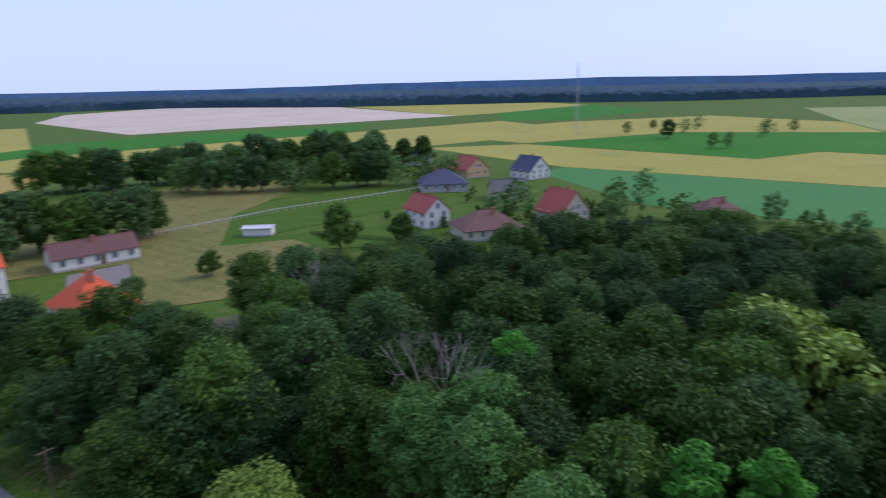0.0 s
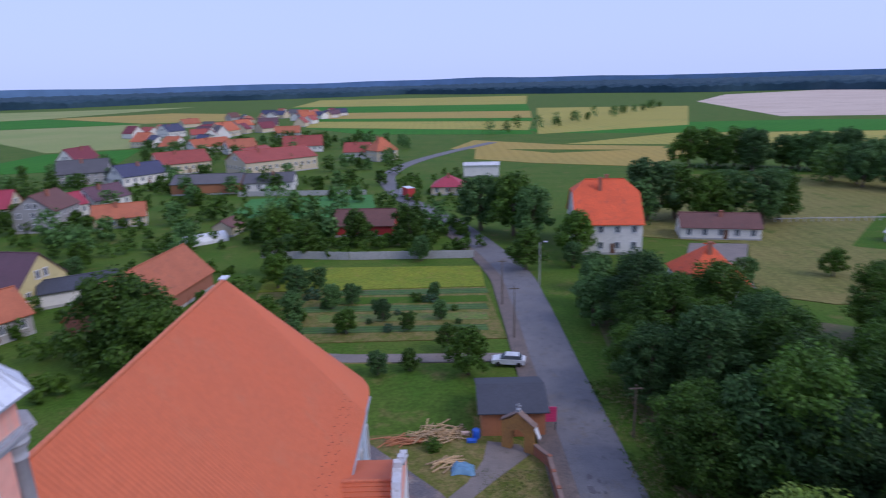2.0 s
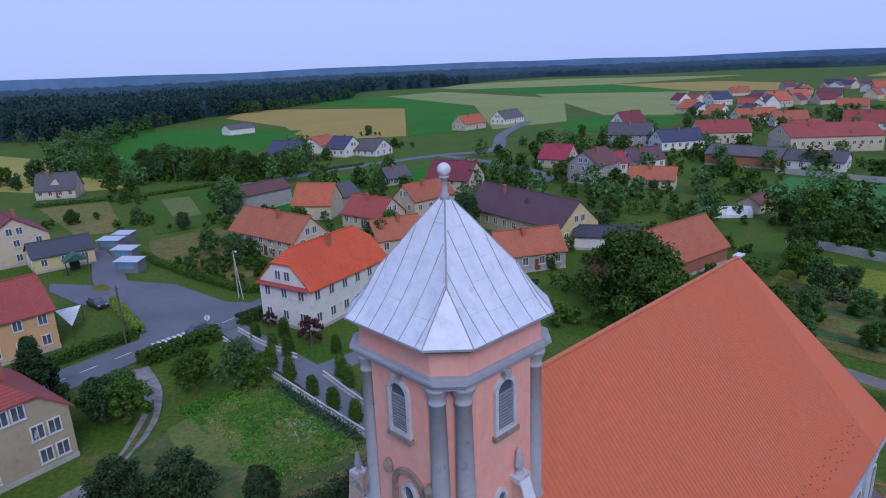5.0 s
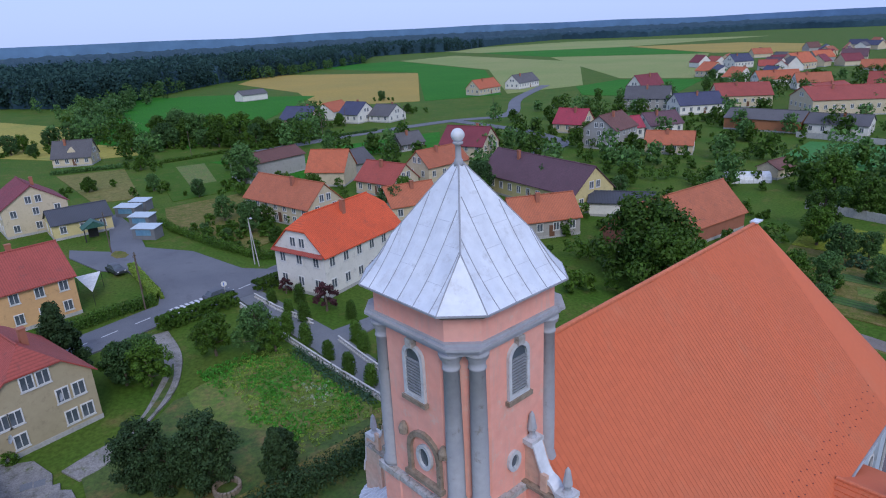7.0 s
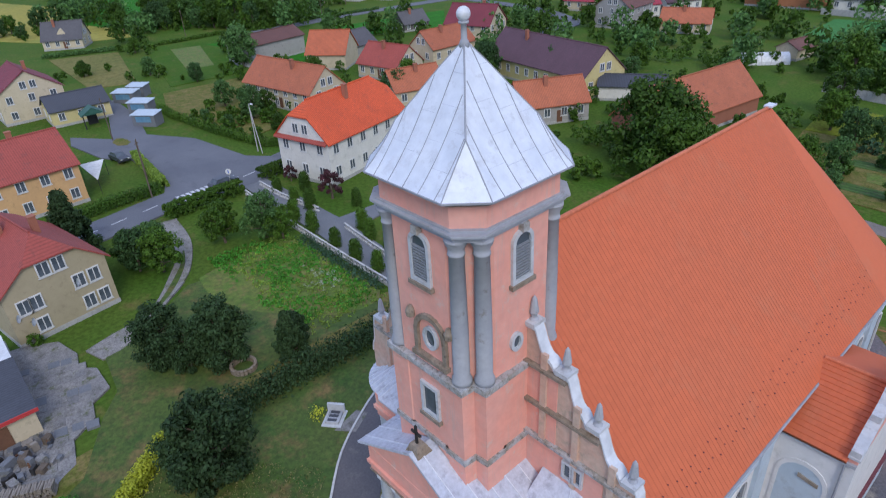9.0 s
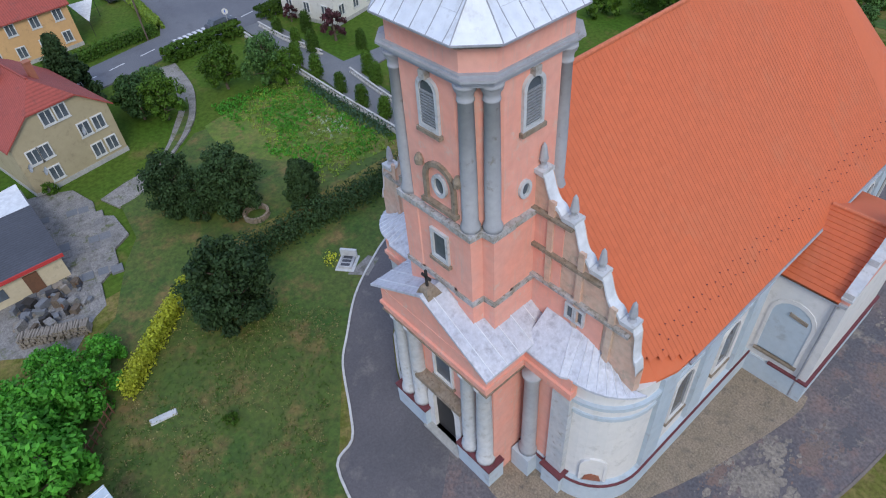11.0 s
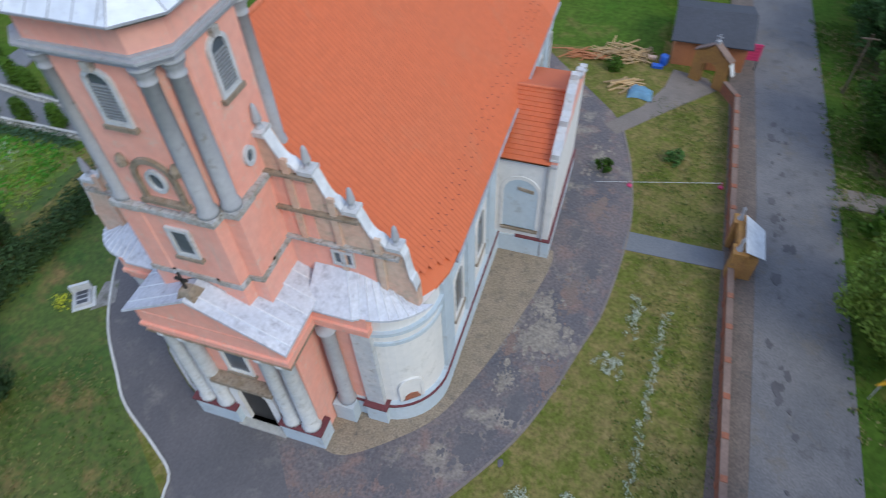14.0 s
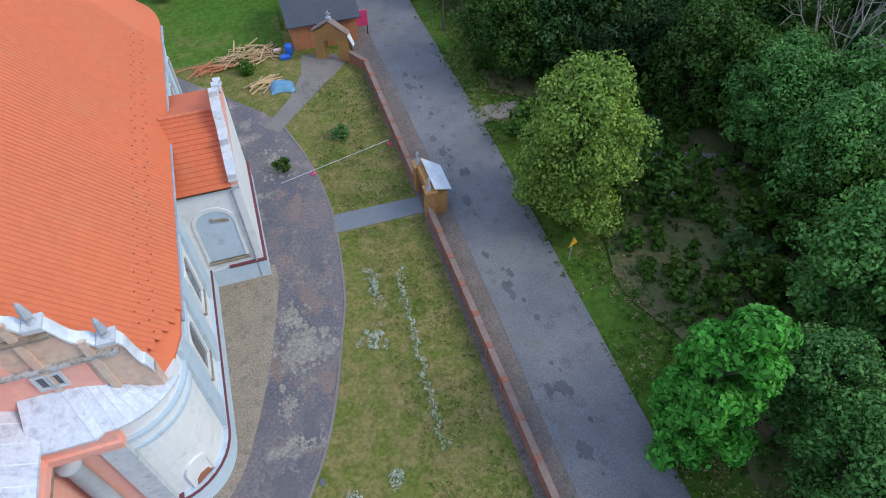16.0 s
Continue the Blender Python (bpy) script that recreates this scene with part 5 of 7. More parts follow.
    if dormer:
        d = part("dormer", Geo().add([(-1.2, -w * 0.75, eave), (1.2, -w * 0.75, eave), (1.2, -w * 0.75, eave + 1.5), (0, -w * 0.75, eave + 2.9), (-1.2, -w * 0.75, eave + 1.5), (-1.2, 0, eave + 1.5), (0, 0, eave + 2.9), (1.2, 0, eave + 1.5)], [(0, 1, 2, 3, 4), (3, 6, 5, 4), (2, 7, 6, 3), (1, 7, 2), (0, 4, 5)]), WALL[wall], h)
    if windows:
        fr = Geo()
        xs, zs = (-0.7, -0.62, -0.5, -0.04, 0.04, 0.5, 0.62, 0.7), (-0.88, -0.78, -0.66, 0.66, 0.78)
        solid = {(p, q) for p in range(7) for q in range(4) if q == 0 or (0 < p < 6 and (q != 2 or p in (1, 3, 5)))}
        num = lambda p, q, d: (p * 5 + q) * 2 + d
        quads = []
        for p, q in solid:
            quads.append((num(p, q, 0), num(p + 1, q, 0), num(p + 1, q + 1, 0), num(p, q + 1, 0)))
            for (dp, dq), (e0, e1) in (((-1, 0), ((0, 1), (0, 0))), ((1, 0), ((1, 0), (1, 1))), ((0, -1), ((0, 0), (1, 0))), ((0, 1), ((1, 1), (0, 1)))):
                if (p + dp, q + dq) not in solid:
                    u, v = (p + e0[0], q + e0[1]), (p + e1[0], q + e1[1])
                    quads.append((num(*v, 0), num(*u, 0), num(*u, 1), num(*v, 1)))
        used = sorted({k for f in quads for k in f})
        back = {k: n for n, k in enumerate(used)}
        fr.add([(xs[k // 10], -0.1 if k % 2 == 0 else 0.02, zs[k // 2 % 5]) for k in used], [tuple(back[k] for k in f) for f in quads])
        fm = WIN.setdefault("frame", fr.mesh("window", M["frame_white"]))
        pm = WIN.setdefault("pane", Geo().box(-0.5, -0.03, -0.66, 0.5, 0.02, 0.66).mesh("pane", M["glass"]))

        def put(x, y, z, rz):
            o = new("window", fm)
            o.parent = h
            o.matrix_local = pose(x, y, z, 0, 0, rz)
            p = new("pane", pm)
            p.parent = o

        for y, z in fixed or ():
            put(-l, y, z, 270)
        step = eave / storeys
        for s in range(0 if fixed else storeys):
            z = 0.25 + step * s + step * 0.52
            k = max(1, int(L / 2.9))
            for j in range(k):
                x = -l + L * (j + 0.5) / k
                put(x, -w, z, 0)
                put(x, w, z, 180)
            k = max(1, int(W / 3.2))
            for j in range(k):
                y = -w + W * (j + 0.5) / k
                put(-l, y, z, 270)
                put(l, y, z, 90)
        if ridge - eave > 3 and hip < 0.7 and not fixed:
            for y in ((-0.9, 0.9) if W > 8 else (0,)):
                put(-l, y, eave + 1.3, 270)
                put(l, y, eave + 1.3, 90)
        dm = WIN.setdefault("door", Geo().box(-0.5, -0.06, 0.0, 0.5, 0.02, 2.1).mesh("door", M["wood_brown"]))
        o = new("door", dm)
        o.parent = h
        o.matrix_local = pose(l * 0.12, -w - 0.03, 0.3, 0, 0, 0)
    return h


WIN = {}
house("parish_house", (-83.6, 40.9), (-73.8, 43.4), 18, 6.7, 11.6, True, "white", "bright", "white two-storey parish house with bright orange half-hipped roof", hip=0.35, storeys=2)
house("beige_house", (-65.6, 10.7), (-63.9, 1.0), 13, 5.8, 9.8, True, "beige", "red", "beige rendered house with red half-hipped tile roof", hip=0.45, storeys=2, chimneys=2, fixed=[(-3.7, 1.7), (-2.2, 1.7), (-3.4, 4.3), (-1.9, 4.3), (-0.7, 6.9), (0.7, 6.9), (2.3, 4.0), (3.4, 4.0), (2.4, 1.6)])
house("orange_house", (-97, 16.6), (-96, 4.5), 11, 6.0, 9.8, False, "orange", "red", "orange rendered house with red tile roof", storeys=2)
house("inn", (-140, 33.4), (-140.5, 22.5), 8, 3.3, 5.4, False, "yellow", "dark", "pale yellow inn with dark metal roof", "inn", chimneys=0)
porch = thing("inn_porch", "dark green gabled porch of the inn", "porch", (-137.2, 28.8, 0), -5)
part("canopy", Geo().slab([(0, 0, 4.0), (0, -2.2, 2.6), (3.2, -2.2, 2.6), (3.2, 0, 4.0)][::-1], 0.12).slab([(0, 0, 4.0), (0, 2.2, 2.6), (3.2, 2.2, 2.6), (3.2, 0, 4.0)], 0.12), M["porch_green"], porch)
part("gable_board", Geo().add([(3.1, -1.9, 2.62), (3.1, 1.9, 2.62), (3.1, 0, 3.85), (3.0, -1.9, 2.62), (3.0, 1.9, 2.62), (3.0, 0, 3.85)], [(0, 1, 2), (5, 4, 3), (0, 3, 4, 1), (1, 4, 5, 2), (2, 5, 3, 0)]), M["porch_green"], porch)
for v in (-1.9, 1.9):
    part("post", Geo().box(2.95, v - 0.1, 0, 3.15, v + 0.1, 2.6), M["iron"], porch)
part("door", Geo().box(0.0, -0.9, 0.1, 0.08, 0.9, 2.3), M["iron"], porch)
cornice = thing("parish_cornice", "dull red tiled pent strip across a gable", "cornice", (0, 0, 0))
pent_a, pent_b = Vector((-83.7, 40.8, 6.75)), Vector((-73.7, 43.3, 6.75))
pent_n = Vector((0.243, -0.97, 0)) * 0.55
part("pent_roof", Geo().slab([pent_a + pent_n - Vector((0, 0, 0.35)), pent_b + pent_n - Vector((0, 0, 0.35)), pent_b - pent_n * 0.1, pent_a - pent_n * 0.1], 0.14), ROOF["red"], cornice)
house("cream_house", (-150, 28), (-150, 16), 14, 6, 10, True, "cream", "maroon", "cream house with a dull red roof", storeys=2)
VILLAGE = [
    # a, b, depth, eave, ridge, across, wall, roof, hip, storeys, words
    ((-233, 42), (-227, 52), 9, 3.2, 7.8, False, "cream", "grey", 0, 1, "cream house with grey roof and a dormer"),
    ((-228, 134), (-234, 146), 14, 4.6, 9, True, "pink", "navy", 0, 2, "pink gabled house with dark blue roof"),
    ((-246, 158), (-252, 172), 10, 4, 7.5, False, "white", "orange", 0, 1, "white barn with orange roof"),
    ((-226, 157), (-229, 169), 11, 4, 8.5, True, "white", "navy", 0, 1, "white gabled house with dark blue roof"),
    ((-216, 166), (-219, 178), 11, 3, 7, True, "white", "grey", 0, 1, "white gabled house with grey roof"),
    ((-157, 125), (-156, 134), 7, 2.5, 5.5, False, "dark", "grey", 0, 1, "small dark timber house"),
    ((-123, 127), (-126, 137), 14, 5, 9.5, True, "cream", "maroon", 0, 2, "cream gabled house with maroon roof"),
    ((-124, 100), (-115.5, 100), 14, 4.5, 8, True, "cream", "brick", 0, 1, "cream house with weathered tile roof"),
    ((-124, 84), (-112, 86), 9, 3.4, 7.2, False, "cream", "red", 0, 1, "cream house with red roof"),
    ((-127, 57), (-106, 60), 9, 4.4, 8.5, False, "cream", "brick", 0, 2, "long cream farmhouse with weathered orange tiles"),
    ((-140, 80), (-132, 86), 10, 4, 8.5, False, "cream", "orange", 0, 1, "barn with orange tile roof"),
    ((-141, 90), (-142, 103), 9, 3, 6, False, "grey", "grey", 0, 1, "barn with grey sheet roof"),
    ((-156, 72), (-159, 91), 8, 5, 7, False, "grey", "brown", 0, 1, "long brown roofed barn"),
    ((-96, 73), (-93, 83), 8, 3.6, 6.8, False, "cream", "brick", 0, 1, "outbuilding with orange tile roof"),
    ((-70, 80), (-64, 91), 8, 3.6, 7, False, "grey", "brick", 0, 1, "outbuilding with orange tile roof"),
    ((-102, 104.5), (-71.5, 99.5), 11, 4.4, 9.2, False, "yellow", "purple", 0, 1, "long yellow farmhouse with purple brown roof"),
    ((-69.5, 101.5), (-59, 108), 7, 2.9, 4.2, False, "white", "dark", 0, 1, "white outbuilding with dark blue sheet roof"),
    ((-140, 181), (-129, 183), 10, 3.5, 8, False, "cream", "crimson", 0, 1, "cream house with bright red roof"),
    ((-114, 162), (-103, 163), 14, 6, 10, True, "grey", "brown", 0, 2, "grey rendered gabled house with brown tiles"),
    ((-106, 188), (-101, 200), 9, 4, 7.5, False, "white", "purple", 0, 1, "white house with purple roof"),
    ((-113, 176), (-107, 186), 8, 4, 7, False, "white", "crimson", 0, 1, "white house with red roof"),
    ((-94, 164), (-82, 169), 8, 3, 6, False, "cream", "brick", 0, 1, "outbuilding with orange tile roof"),
    ((-123, 240), (-112, 255), 12, 4, 8, False, "white", "navy", 0, 1, "house with a dark blue roof"),
    ((-121, 268), (-104, 282), 14, 5, 9.5, False, "cream", "red", 0, 1, "long cream hall with red roof"),
    ((-95, 217), (-71, 218), 11, 4, 6.5, False, "rust", "grey", 0, 1, "long brick shed with grey roof"),
    ((-94, 272), (-81, 258), 34, 6, 10, True, "cream", "red", 0, 1, "cream gabled hall with red roof"),
    ((-89, 296), (-82, 314), 14, 5, 8, False, "cream", "red", 0, 1, "hall with a red roof"),
    ((-70, 218), (-53, 220), 13, 3.6, 6, False, "white", "grey", 0, 1, "low white hall with grey roof"),
    ((-152, 246), (-135, 253), 12, 5, 9.5, False, "grey", "grey", 0, 2, "grey two-storey village farmhouse"),
    ((-177, 303), (-175, 322), 10, 4, 9.5, False, "white", "maroon", 0, 1, "white house with magenta red roof"),
    ((-193, 411), (-189, 426), 11, 4, 9, True, "cream", "orange", 0, 1, "cream house with orange roof"),
    ((-157, 369), (-152, 381), 11, 4, 9, True, "white", "orange", 0, 1, "white house with orange roof"),
    ((-209, 486), (-202, 502), 12, 5, 10, False, "white", "navy", 0, 1, "house with a dark blue roof"),
    ((-163, 476), (-157, 496), 14, 5, 11, False, "cream", "orange", 0, 1, "house with a orange roof"),
    ((-140, 358), (-125, 376), 10, 4, 8, False, "white", "orange", 0, 1, "house with a orange roof"),
    ((-118, 349), (-105, 359), 10, 4, 8, False, "white", "brick", 0, 1, "house with a brown roof"),
    ((-258, 265), (-260, 285), 10, 4, 8.5, False, "cream", "orange", 0, 1, "house with a orange roof"),
    ((-260, 302), (-264, 326), 10, 4, 8.5, False, "white", "grey", 0, 1, "white house with grey roof"),
    ((-378, 178), (-380, 196), 9, 4, 6.5, False, "white", "grey", 0, 1, "grey barn in the fields"),
    ((39.5, 98), (49.5, 97), 12, 3, 8, False, "white", "bright", 1, 1, "annexe with orange hipped roof"),
    ((53.5, 138), (70, 134.5), 8, 3, 5.4, False, "white", "brown", 0, 1, "long low white building with brown red roof"),
    ((-4, 204), (6.5, 203), 10, 3, 6, False, "cream", "crimson", 1, 1, "cream pavilion with crimson hipped roof"),
    ((8, 242), (21.5, 241), 10, 4.6, 5.0, False, "white", "white", 0, 1, "plain white flat-roofed hall"),
    ((-27, 149), (-12.5, 148), 9, 3, 6, False, "red", "brown", 0, 1, "red shed with brown roof"),
    ((-49, 312), (-36, 311), 9, 4, 8, False, "white", "red", 0, 1, "house with a red roof"),
    ((-31, 299), (-22, 306), 10, 5.5, 11, False, "cream", "orange", 1, 2, "cream villa with orange hipped roof"),
    ((-88, 350), (-67, 354), 10, 4, 9, False, "white", "red", 0, 1, "long house with red roof"),
    ((125, 96), (132, 93.4), 11, 4.6, 8, True, "white", "red", 0, 2, "new white house with red roof"),
    ((119, 80), (131, 70.5), 12, 2.8, 6.3, False, "cream", "brown", 1, 1, "bungalow with brown hipped roof"),
    ((144, 67), (153, 63.5), 10, 3.8, 9, True, "cream", "red", 0, 2, "cream house with steep red roof"),
    ((170, 132), (181, 120), 13, 3, 7.2, False, "grey", "navy", 1, 1, "grey bungalow with dark blue hipped roof"),
    ((228, 185), (239, 179), 10, 3, 7, False, "white", "navy", 0, 1, "white house with dark blue roof"),
    ((206, 137), (216, 133), 13, 3.5, 8, True, "orange", "red", 0, 1, "orange house with red roof"),
    ((214, 113), (224, 110), 11, 3.6, 8.5, True, "white", "navy", 0, 2, "white house with dark blue roof"),
    ((170, 103), (178, 95), 8, 3, 6, False, "beige", "grey", 0, 1, "olive shed with grey roof"),
    ((161, 37), (170.5, 27.5), 11, 2.9, 6.5, False, "rust", "brown", 1, 1, "brick bungalow with brown hipped roof"),
    ((95, 131), (99.5, 125.5), 4, 2.2, 2.5, False, "white", "white", 0, 1, "low white garden shed"),
    ((-53, 152), (-52, 159), 5, 2.6, 4, False, "cream", "brown", 0, 1, "small cream garden shed"),
    ((-46.8, 86), (-43.6, 112), 10, 3.4, 8.2, False, "brick", "brick", 0, 1, "long barn with weathered orange tiles"),
]
for i, (a, b, d, e, r, acr, wl_, rf_, hp, st, words) in enumerate(VILLAGE):
    small = r < 5.2 or "shed" in words or "barn" in words
    house("barn" if "barn" in words else "shed" if "shed" in words else "house", a, b, d, e, r, acr, wl_, rf_, words, "barn" if "barn" in words else "shed" if "shed" in words else "house", hip=hp, storeys=st, chimneys=0 if small else 1, windows=not small, dormer="dormer" in words)
house("manor", (27.5, 127.6), (41, 126.4), 17, 6.8, 14.6, False, "white", "bright", "old white manor with tall orange half-hipped roof", "manor", hip=0.3, storeys=2, chimneys=2)
# far part of the village, along its streets
far_rnd = random.Random(5)
for k in range(46):
    x, y = -250 + 190 * far_rnd.random(), 390 + 420 * far_rnd.random()
    if x > -150 + (y - 390) * 0.1:
        x -= 60
    turn = far_rnd.random() * 3.14
    ln = 11 + 7 * far_rnd.random()
    house("house", (x, y), (x + ln * math.cos(turn), y + ln * math.sin(turn)), 9 + 2 * far_rnd.random(), 3.4 + far_rnd.random(), 7.5 + 2 * far_rnd.random(), False, far_rnd.choice(["white", "cream", "grey", "white"]), far_rnd.choice(["orange", "red", "purple", "navy", "brick", "grey", "maroon", "brown"]), "far village house with tile roof", windows=False, chimneys=0)


# ---- trees and bushes ----
def leaves(rnd, centres, per, size, flat=0.3):
    """Leaf blades spread over the shells of clumps: arrays of corners and quads."""
    n = len(centres) * per
    gen = np.random.default_rng(rnd)
    c = np.repeat(np.array([p[:3] for p in centres]), per, 0)
    rad = np.repeat(np.array([p[3] for p in centres]), per)
    d = gen.normal(size=(n, 3))
    d /= np.linalg.norm(d, axis=1)[:, None]
    pos = c + d * (rad * (0.25 + 0.9 * gen.random(n) ** 0.7))[:, None] * np.array([1, 1, 0.8])
    nor = d + gen.normal(size=(n, 3)) * 0.6 + np.array([0, 0, flat])
    nor /= np.linalg.norm(nor, axis=1)[:, None]
    u = np.cross(nor, gen.normal(size=(n, 3)))
    u /= np.linalg.norm(u, axis=1)[:, None]
    v = np.cross(nor, u)
    s = size * (0.6 + 0.8 * gen.random(n))[:, None]
    corners = np.stack([pos - u * s, pos - v * s * 0.55 + nor * s * 0.12, pos + u * s, pos + v * s * 0.55 + nor * s * 0.12], 1).reshape(-1, 3)
    return corners, np.arange(4 * n).reshape(-1, 4)


def leaf_mesh(name, rnd, centres, per, size, mat, flat=0.3):
    v, f = leaves(rnd, centres, per, size, flat)
    me = bpy.data.meshes.new(name)
    me.vertices.add(len(v))
    me.vertices.foreach_set("co", v.ravel())
    me.loops.add(f.size)
    me.loops.foreach_set("vertex_index", f.ravel())
    me.polygons.add(len(f))
    me.polygons.foreach_set("loop_start", np.arange(0, f.size, 4))
    me.polygons.foreach_set("loop_total", np.full(len(f), 4))
    me.materials.append(mat)
    me.update()
    return me


def broad_tree(seed, h, r, clumps, per, size, mat, label, low=0.22, name="tree", cone=False, group="trees"):
    rnd = random.Random(seed)
    t = thing(name, label, "tree", (0, 0, -60), group=group)
    trunk = Geo()
    base = h * 0.028 + 0.08
    knee = [(0, 0, 0), (rnd.gauss(0, 0.02) * h, rnd.gauss(0, 0.02) * h, h * 0.35), (rnd.gauss(0, 0.03) * h, rnd.gauss(0, 0.03) * h, h * 0.7), (0, 0, h * 0.93)]
    for (a, b), (r0, r1) in zip(zip(knee, knee[1:]), ((base, base * 0.7), (base * 0.7, base * 0.4), (base * 0.4, 0.03))):
        trunk.tube(a, b, r0, r1, 7)
    cl = []
    for k in range(clumps):
        f = (k + 0.5) / clumps
        z = h * (low + (0.97 - low) * f)
        if cone:
            reach = r * (1.02 - f) ** 0.9
            q = 0.5 + 0.5 * rnd.random()
        else:
            reach = r * math.sqrt(max(0.02, 1 - ((f - 0.42) / 0.62) ** 2)) * (0.58 + 0.68 * rnd.random())
            q = math.sqrt(rnd.random()) * 0.55 + 0.45
        a = k * 2.4 + rnd.random()
        p = (reach * q * math.cos(a), reach * q * math.sin(a), z)
        size_c = r * (0.22 + 0.16 * rnd.random()) * (0.7 if cone else 1)
        cl.append((*p, size_c))
        if k % 3 == 0:
            trunk.tube((0, 0, z * 0.72), p, base * 0.28, 0.02, 5)
    part("trunk", trunk, M["bark"], t)
    part("crown", leaf_mesh("crown", seed, cl, per, size, M[mat]), M[mat], t)
    return t


def dead_tree(seed, h):
    rnd = random.Random(seed)
    t = thing("bare_tree", "bare dead tree with grey branches", "tree", (0, 0, -60))
    g = Geo()

    def grow(p, d, ln, r, depth):
        q = p + d * ln
        g.tube(p, q, r, r * 0.65, 5)
        if depth:
            for _ in range(3):
                nd = (d + Vector((rnd.gauss(0, 0.45), rnd.gauss(0, 0.45), rnd.gauss(0.05, 0.3)))).normalized()
                grow(q, nd, ln * 0.72, r * 0.6, depth - 1)

    grow(Vector((0, 0, 0)), Vector((0.15, 0, 1)).normalized(), h * 0.36, 0.2, 4)
    part("trunk", g, M["dead_bark"], t)
    return t


def place(proto, x, y, scale=1.0, turn=0.0):
    ob = copy_thing(proto, pose(x, y, 0, 0, 0, turn) @ Matrix.Scale(scale, 4))
    return ob


wood = [broad_tree(s, 13.5, 4.4, 76, 180, 0.21, m, lab) for s, m, lab in ((1, "leaf_wood", "leafy green deciduous tree"), (2, "leaf_wood", "leafy green deciduous tree"), (3, "leaf_wood_dark", "dark green deciduous tree"), (4, "leaf_wood_dark", "dark green deciduous tree"), (5, "leaf_wood", "leafy green deciduous tree"), (6, "leaf", "fresh green deciduous tree"))]
pale_wood = [broad_tree(s, 13.5, 3.6, 84, 240, 0.17, "leaf_pale_blue", "pale bluish green acacia tree", low=0.3) for s in (7, 8)]
mid = [broad_tree(s, 9, 3.4, 40, 120, 0.27, m, lab) for s, m, lab in ((11, "leaf", "leafy green garden tree"), (12, "leaf_dark", "dark green village tree"), (13, "leaf", "leafy green garden tree"), (14, "leaf_dark", "dark green village tree"))]
shrub = [broad_tree(s, 2.6, 1.5, 16, 60, 0.2, m, lab, low=0.12, name="bush", group="bushes") for s, m, lab in ((21, "leaf", "rounded leafy green bush"), (22, "leaf_dark", "dense dark green bush"), (23, "leaf_blue", "dense bluish green bush"))]
fresh_bush = broad_tree(24, 2.8, 1.7, 22, 110, 0.15, "leaf_bright", "bright green leafy garden bush", low=0.1, name="bush", group="bushes")
linden = broad_tree(31, 13.2, 3.9, 100, 420, 0.15, "leaf_light", "pale flowering linden tree beside the lane", low=0.12)
maple = broad_tree(32, 13.4, 2.2, 84, 340, 0.18, "leaf_bright", "bright green young maple", low=0.08)
oak = broad_tree(33, 11.5, 6.0, 60, 150, 0.36, "leaf", "broad dark green tree", low=0.1)
pine = [broad_tree(s, 7.5, 2.7, 60, 220, 0.17, "leaf_conifer", "dense dark green conifer", low=0.1, name="conifer", cone=c) for s, c in ((41, False), (42, True))]
thuja = thing("thuja", "clipped green columnar thuja bush", "bush", (0, 0, -60), group="clipped thujas")
part("trunk", Geo().lathe(0, 0, [(0, 0.1), (1.2, 0.06)], 6), M["bark"], thuja)
part("crown", leaf_mesh("crown", 51, [(0, 0, 0.3 + 0.16 * k, 0.72 - 0.012 * k if k < 11 else 0.45) for k in range(13)], 230, 0.09, M["leaf"]), M["leaf"], thuja)
redbush = broad_tree(52, 4.2, 1.5, 16, 70, 0.2, "leaf_red", "small dark red leaved tree")
yellow_tree = broad_tree(53, 8, 4, 40, 120, 0.32, "leaf_light", "pale green leafy tree", low=0.15)
bare = dead_tree(61, 15)
protos = wood + pale_wood + mid + shrub + pine + [fresh_bush, linden, maple, oak, thuja, redbush, yellow_tree, bare]

place(linden, 20.0, 29.3, 0.97, 40)
place(maple, 17.7, 10.0, 1.02, 10)
for x, y, s, r in ((30.5, 13.8, 0.95, 20), (35.6, 22.2, 0.9, 130), (22.6, 4.2, 0.8, 210), (23.8, 8.8, 0.72, 300), (36.5, 29.5, 0.85, 80), (40.5, 25, 0.95, 10)):
    place(pale_wood[int(r) // 10 % 2], x, y, s, r)
for x, y, s, r in ((38, 8, 1.0, 40), (41, 3.5, 0.95, 100), (70, 8, 1.05, 200), (66, 3, 1.0, 250), (50, 28, 0.95, 300)):
    place(maple if x < 60 else yellow_tree, x, y, s if x < 60 else 1.5 * s, r)
place(bare, 41, 29.5, 1.0, 60)
place(bare, 55, 62, 0.9, 200)
place(bare, 46, 40, 0.8, 120)
place(yellow_tree, 36, 50, 0.9, 15)
wr = random.Random(77)
spots = []
tries = 0
while len(spots) < 150 and tries < 9000:
    tries += 1
    x, y = 19.5 + 100 * wr.random(), -32 + 138 * wr.random()
    edge = 84 + 0.05 * (x - 20) if x < 56 else 104 - 0.62 * (x - 20) if x < 96 else 59 - 1.1 * (x - 96)
    if y > edge or (x < 37 and 3 < y < 46) or (x < 29 and y < 4 and y > -6) or x > 122 or (40 < x < 51 and y > 70) or (x < 22 and y < 45):
        continue
    gap = 4.5 if x < 60 else 5.6
    if all((x - a) ** 2 + (y - b) ** 2 > gap ** 2 for a, b in spots):
        spots.append((x, y))
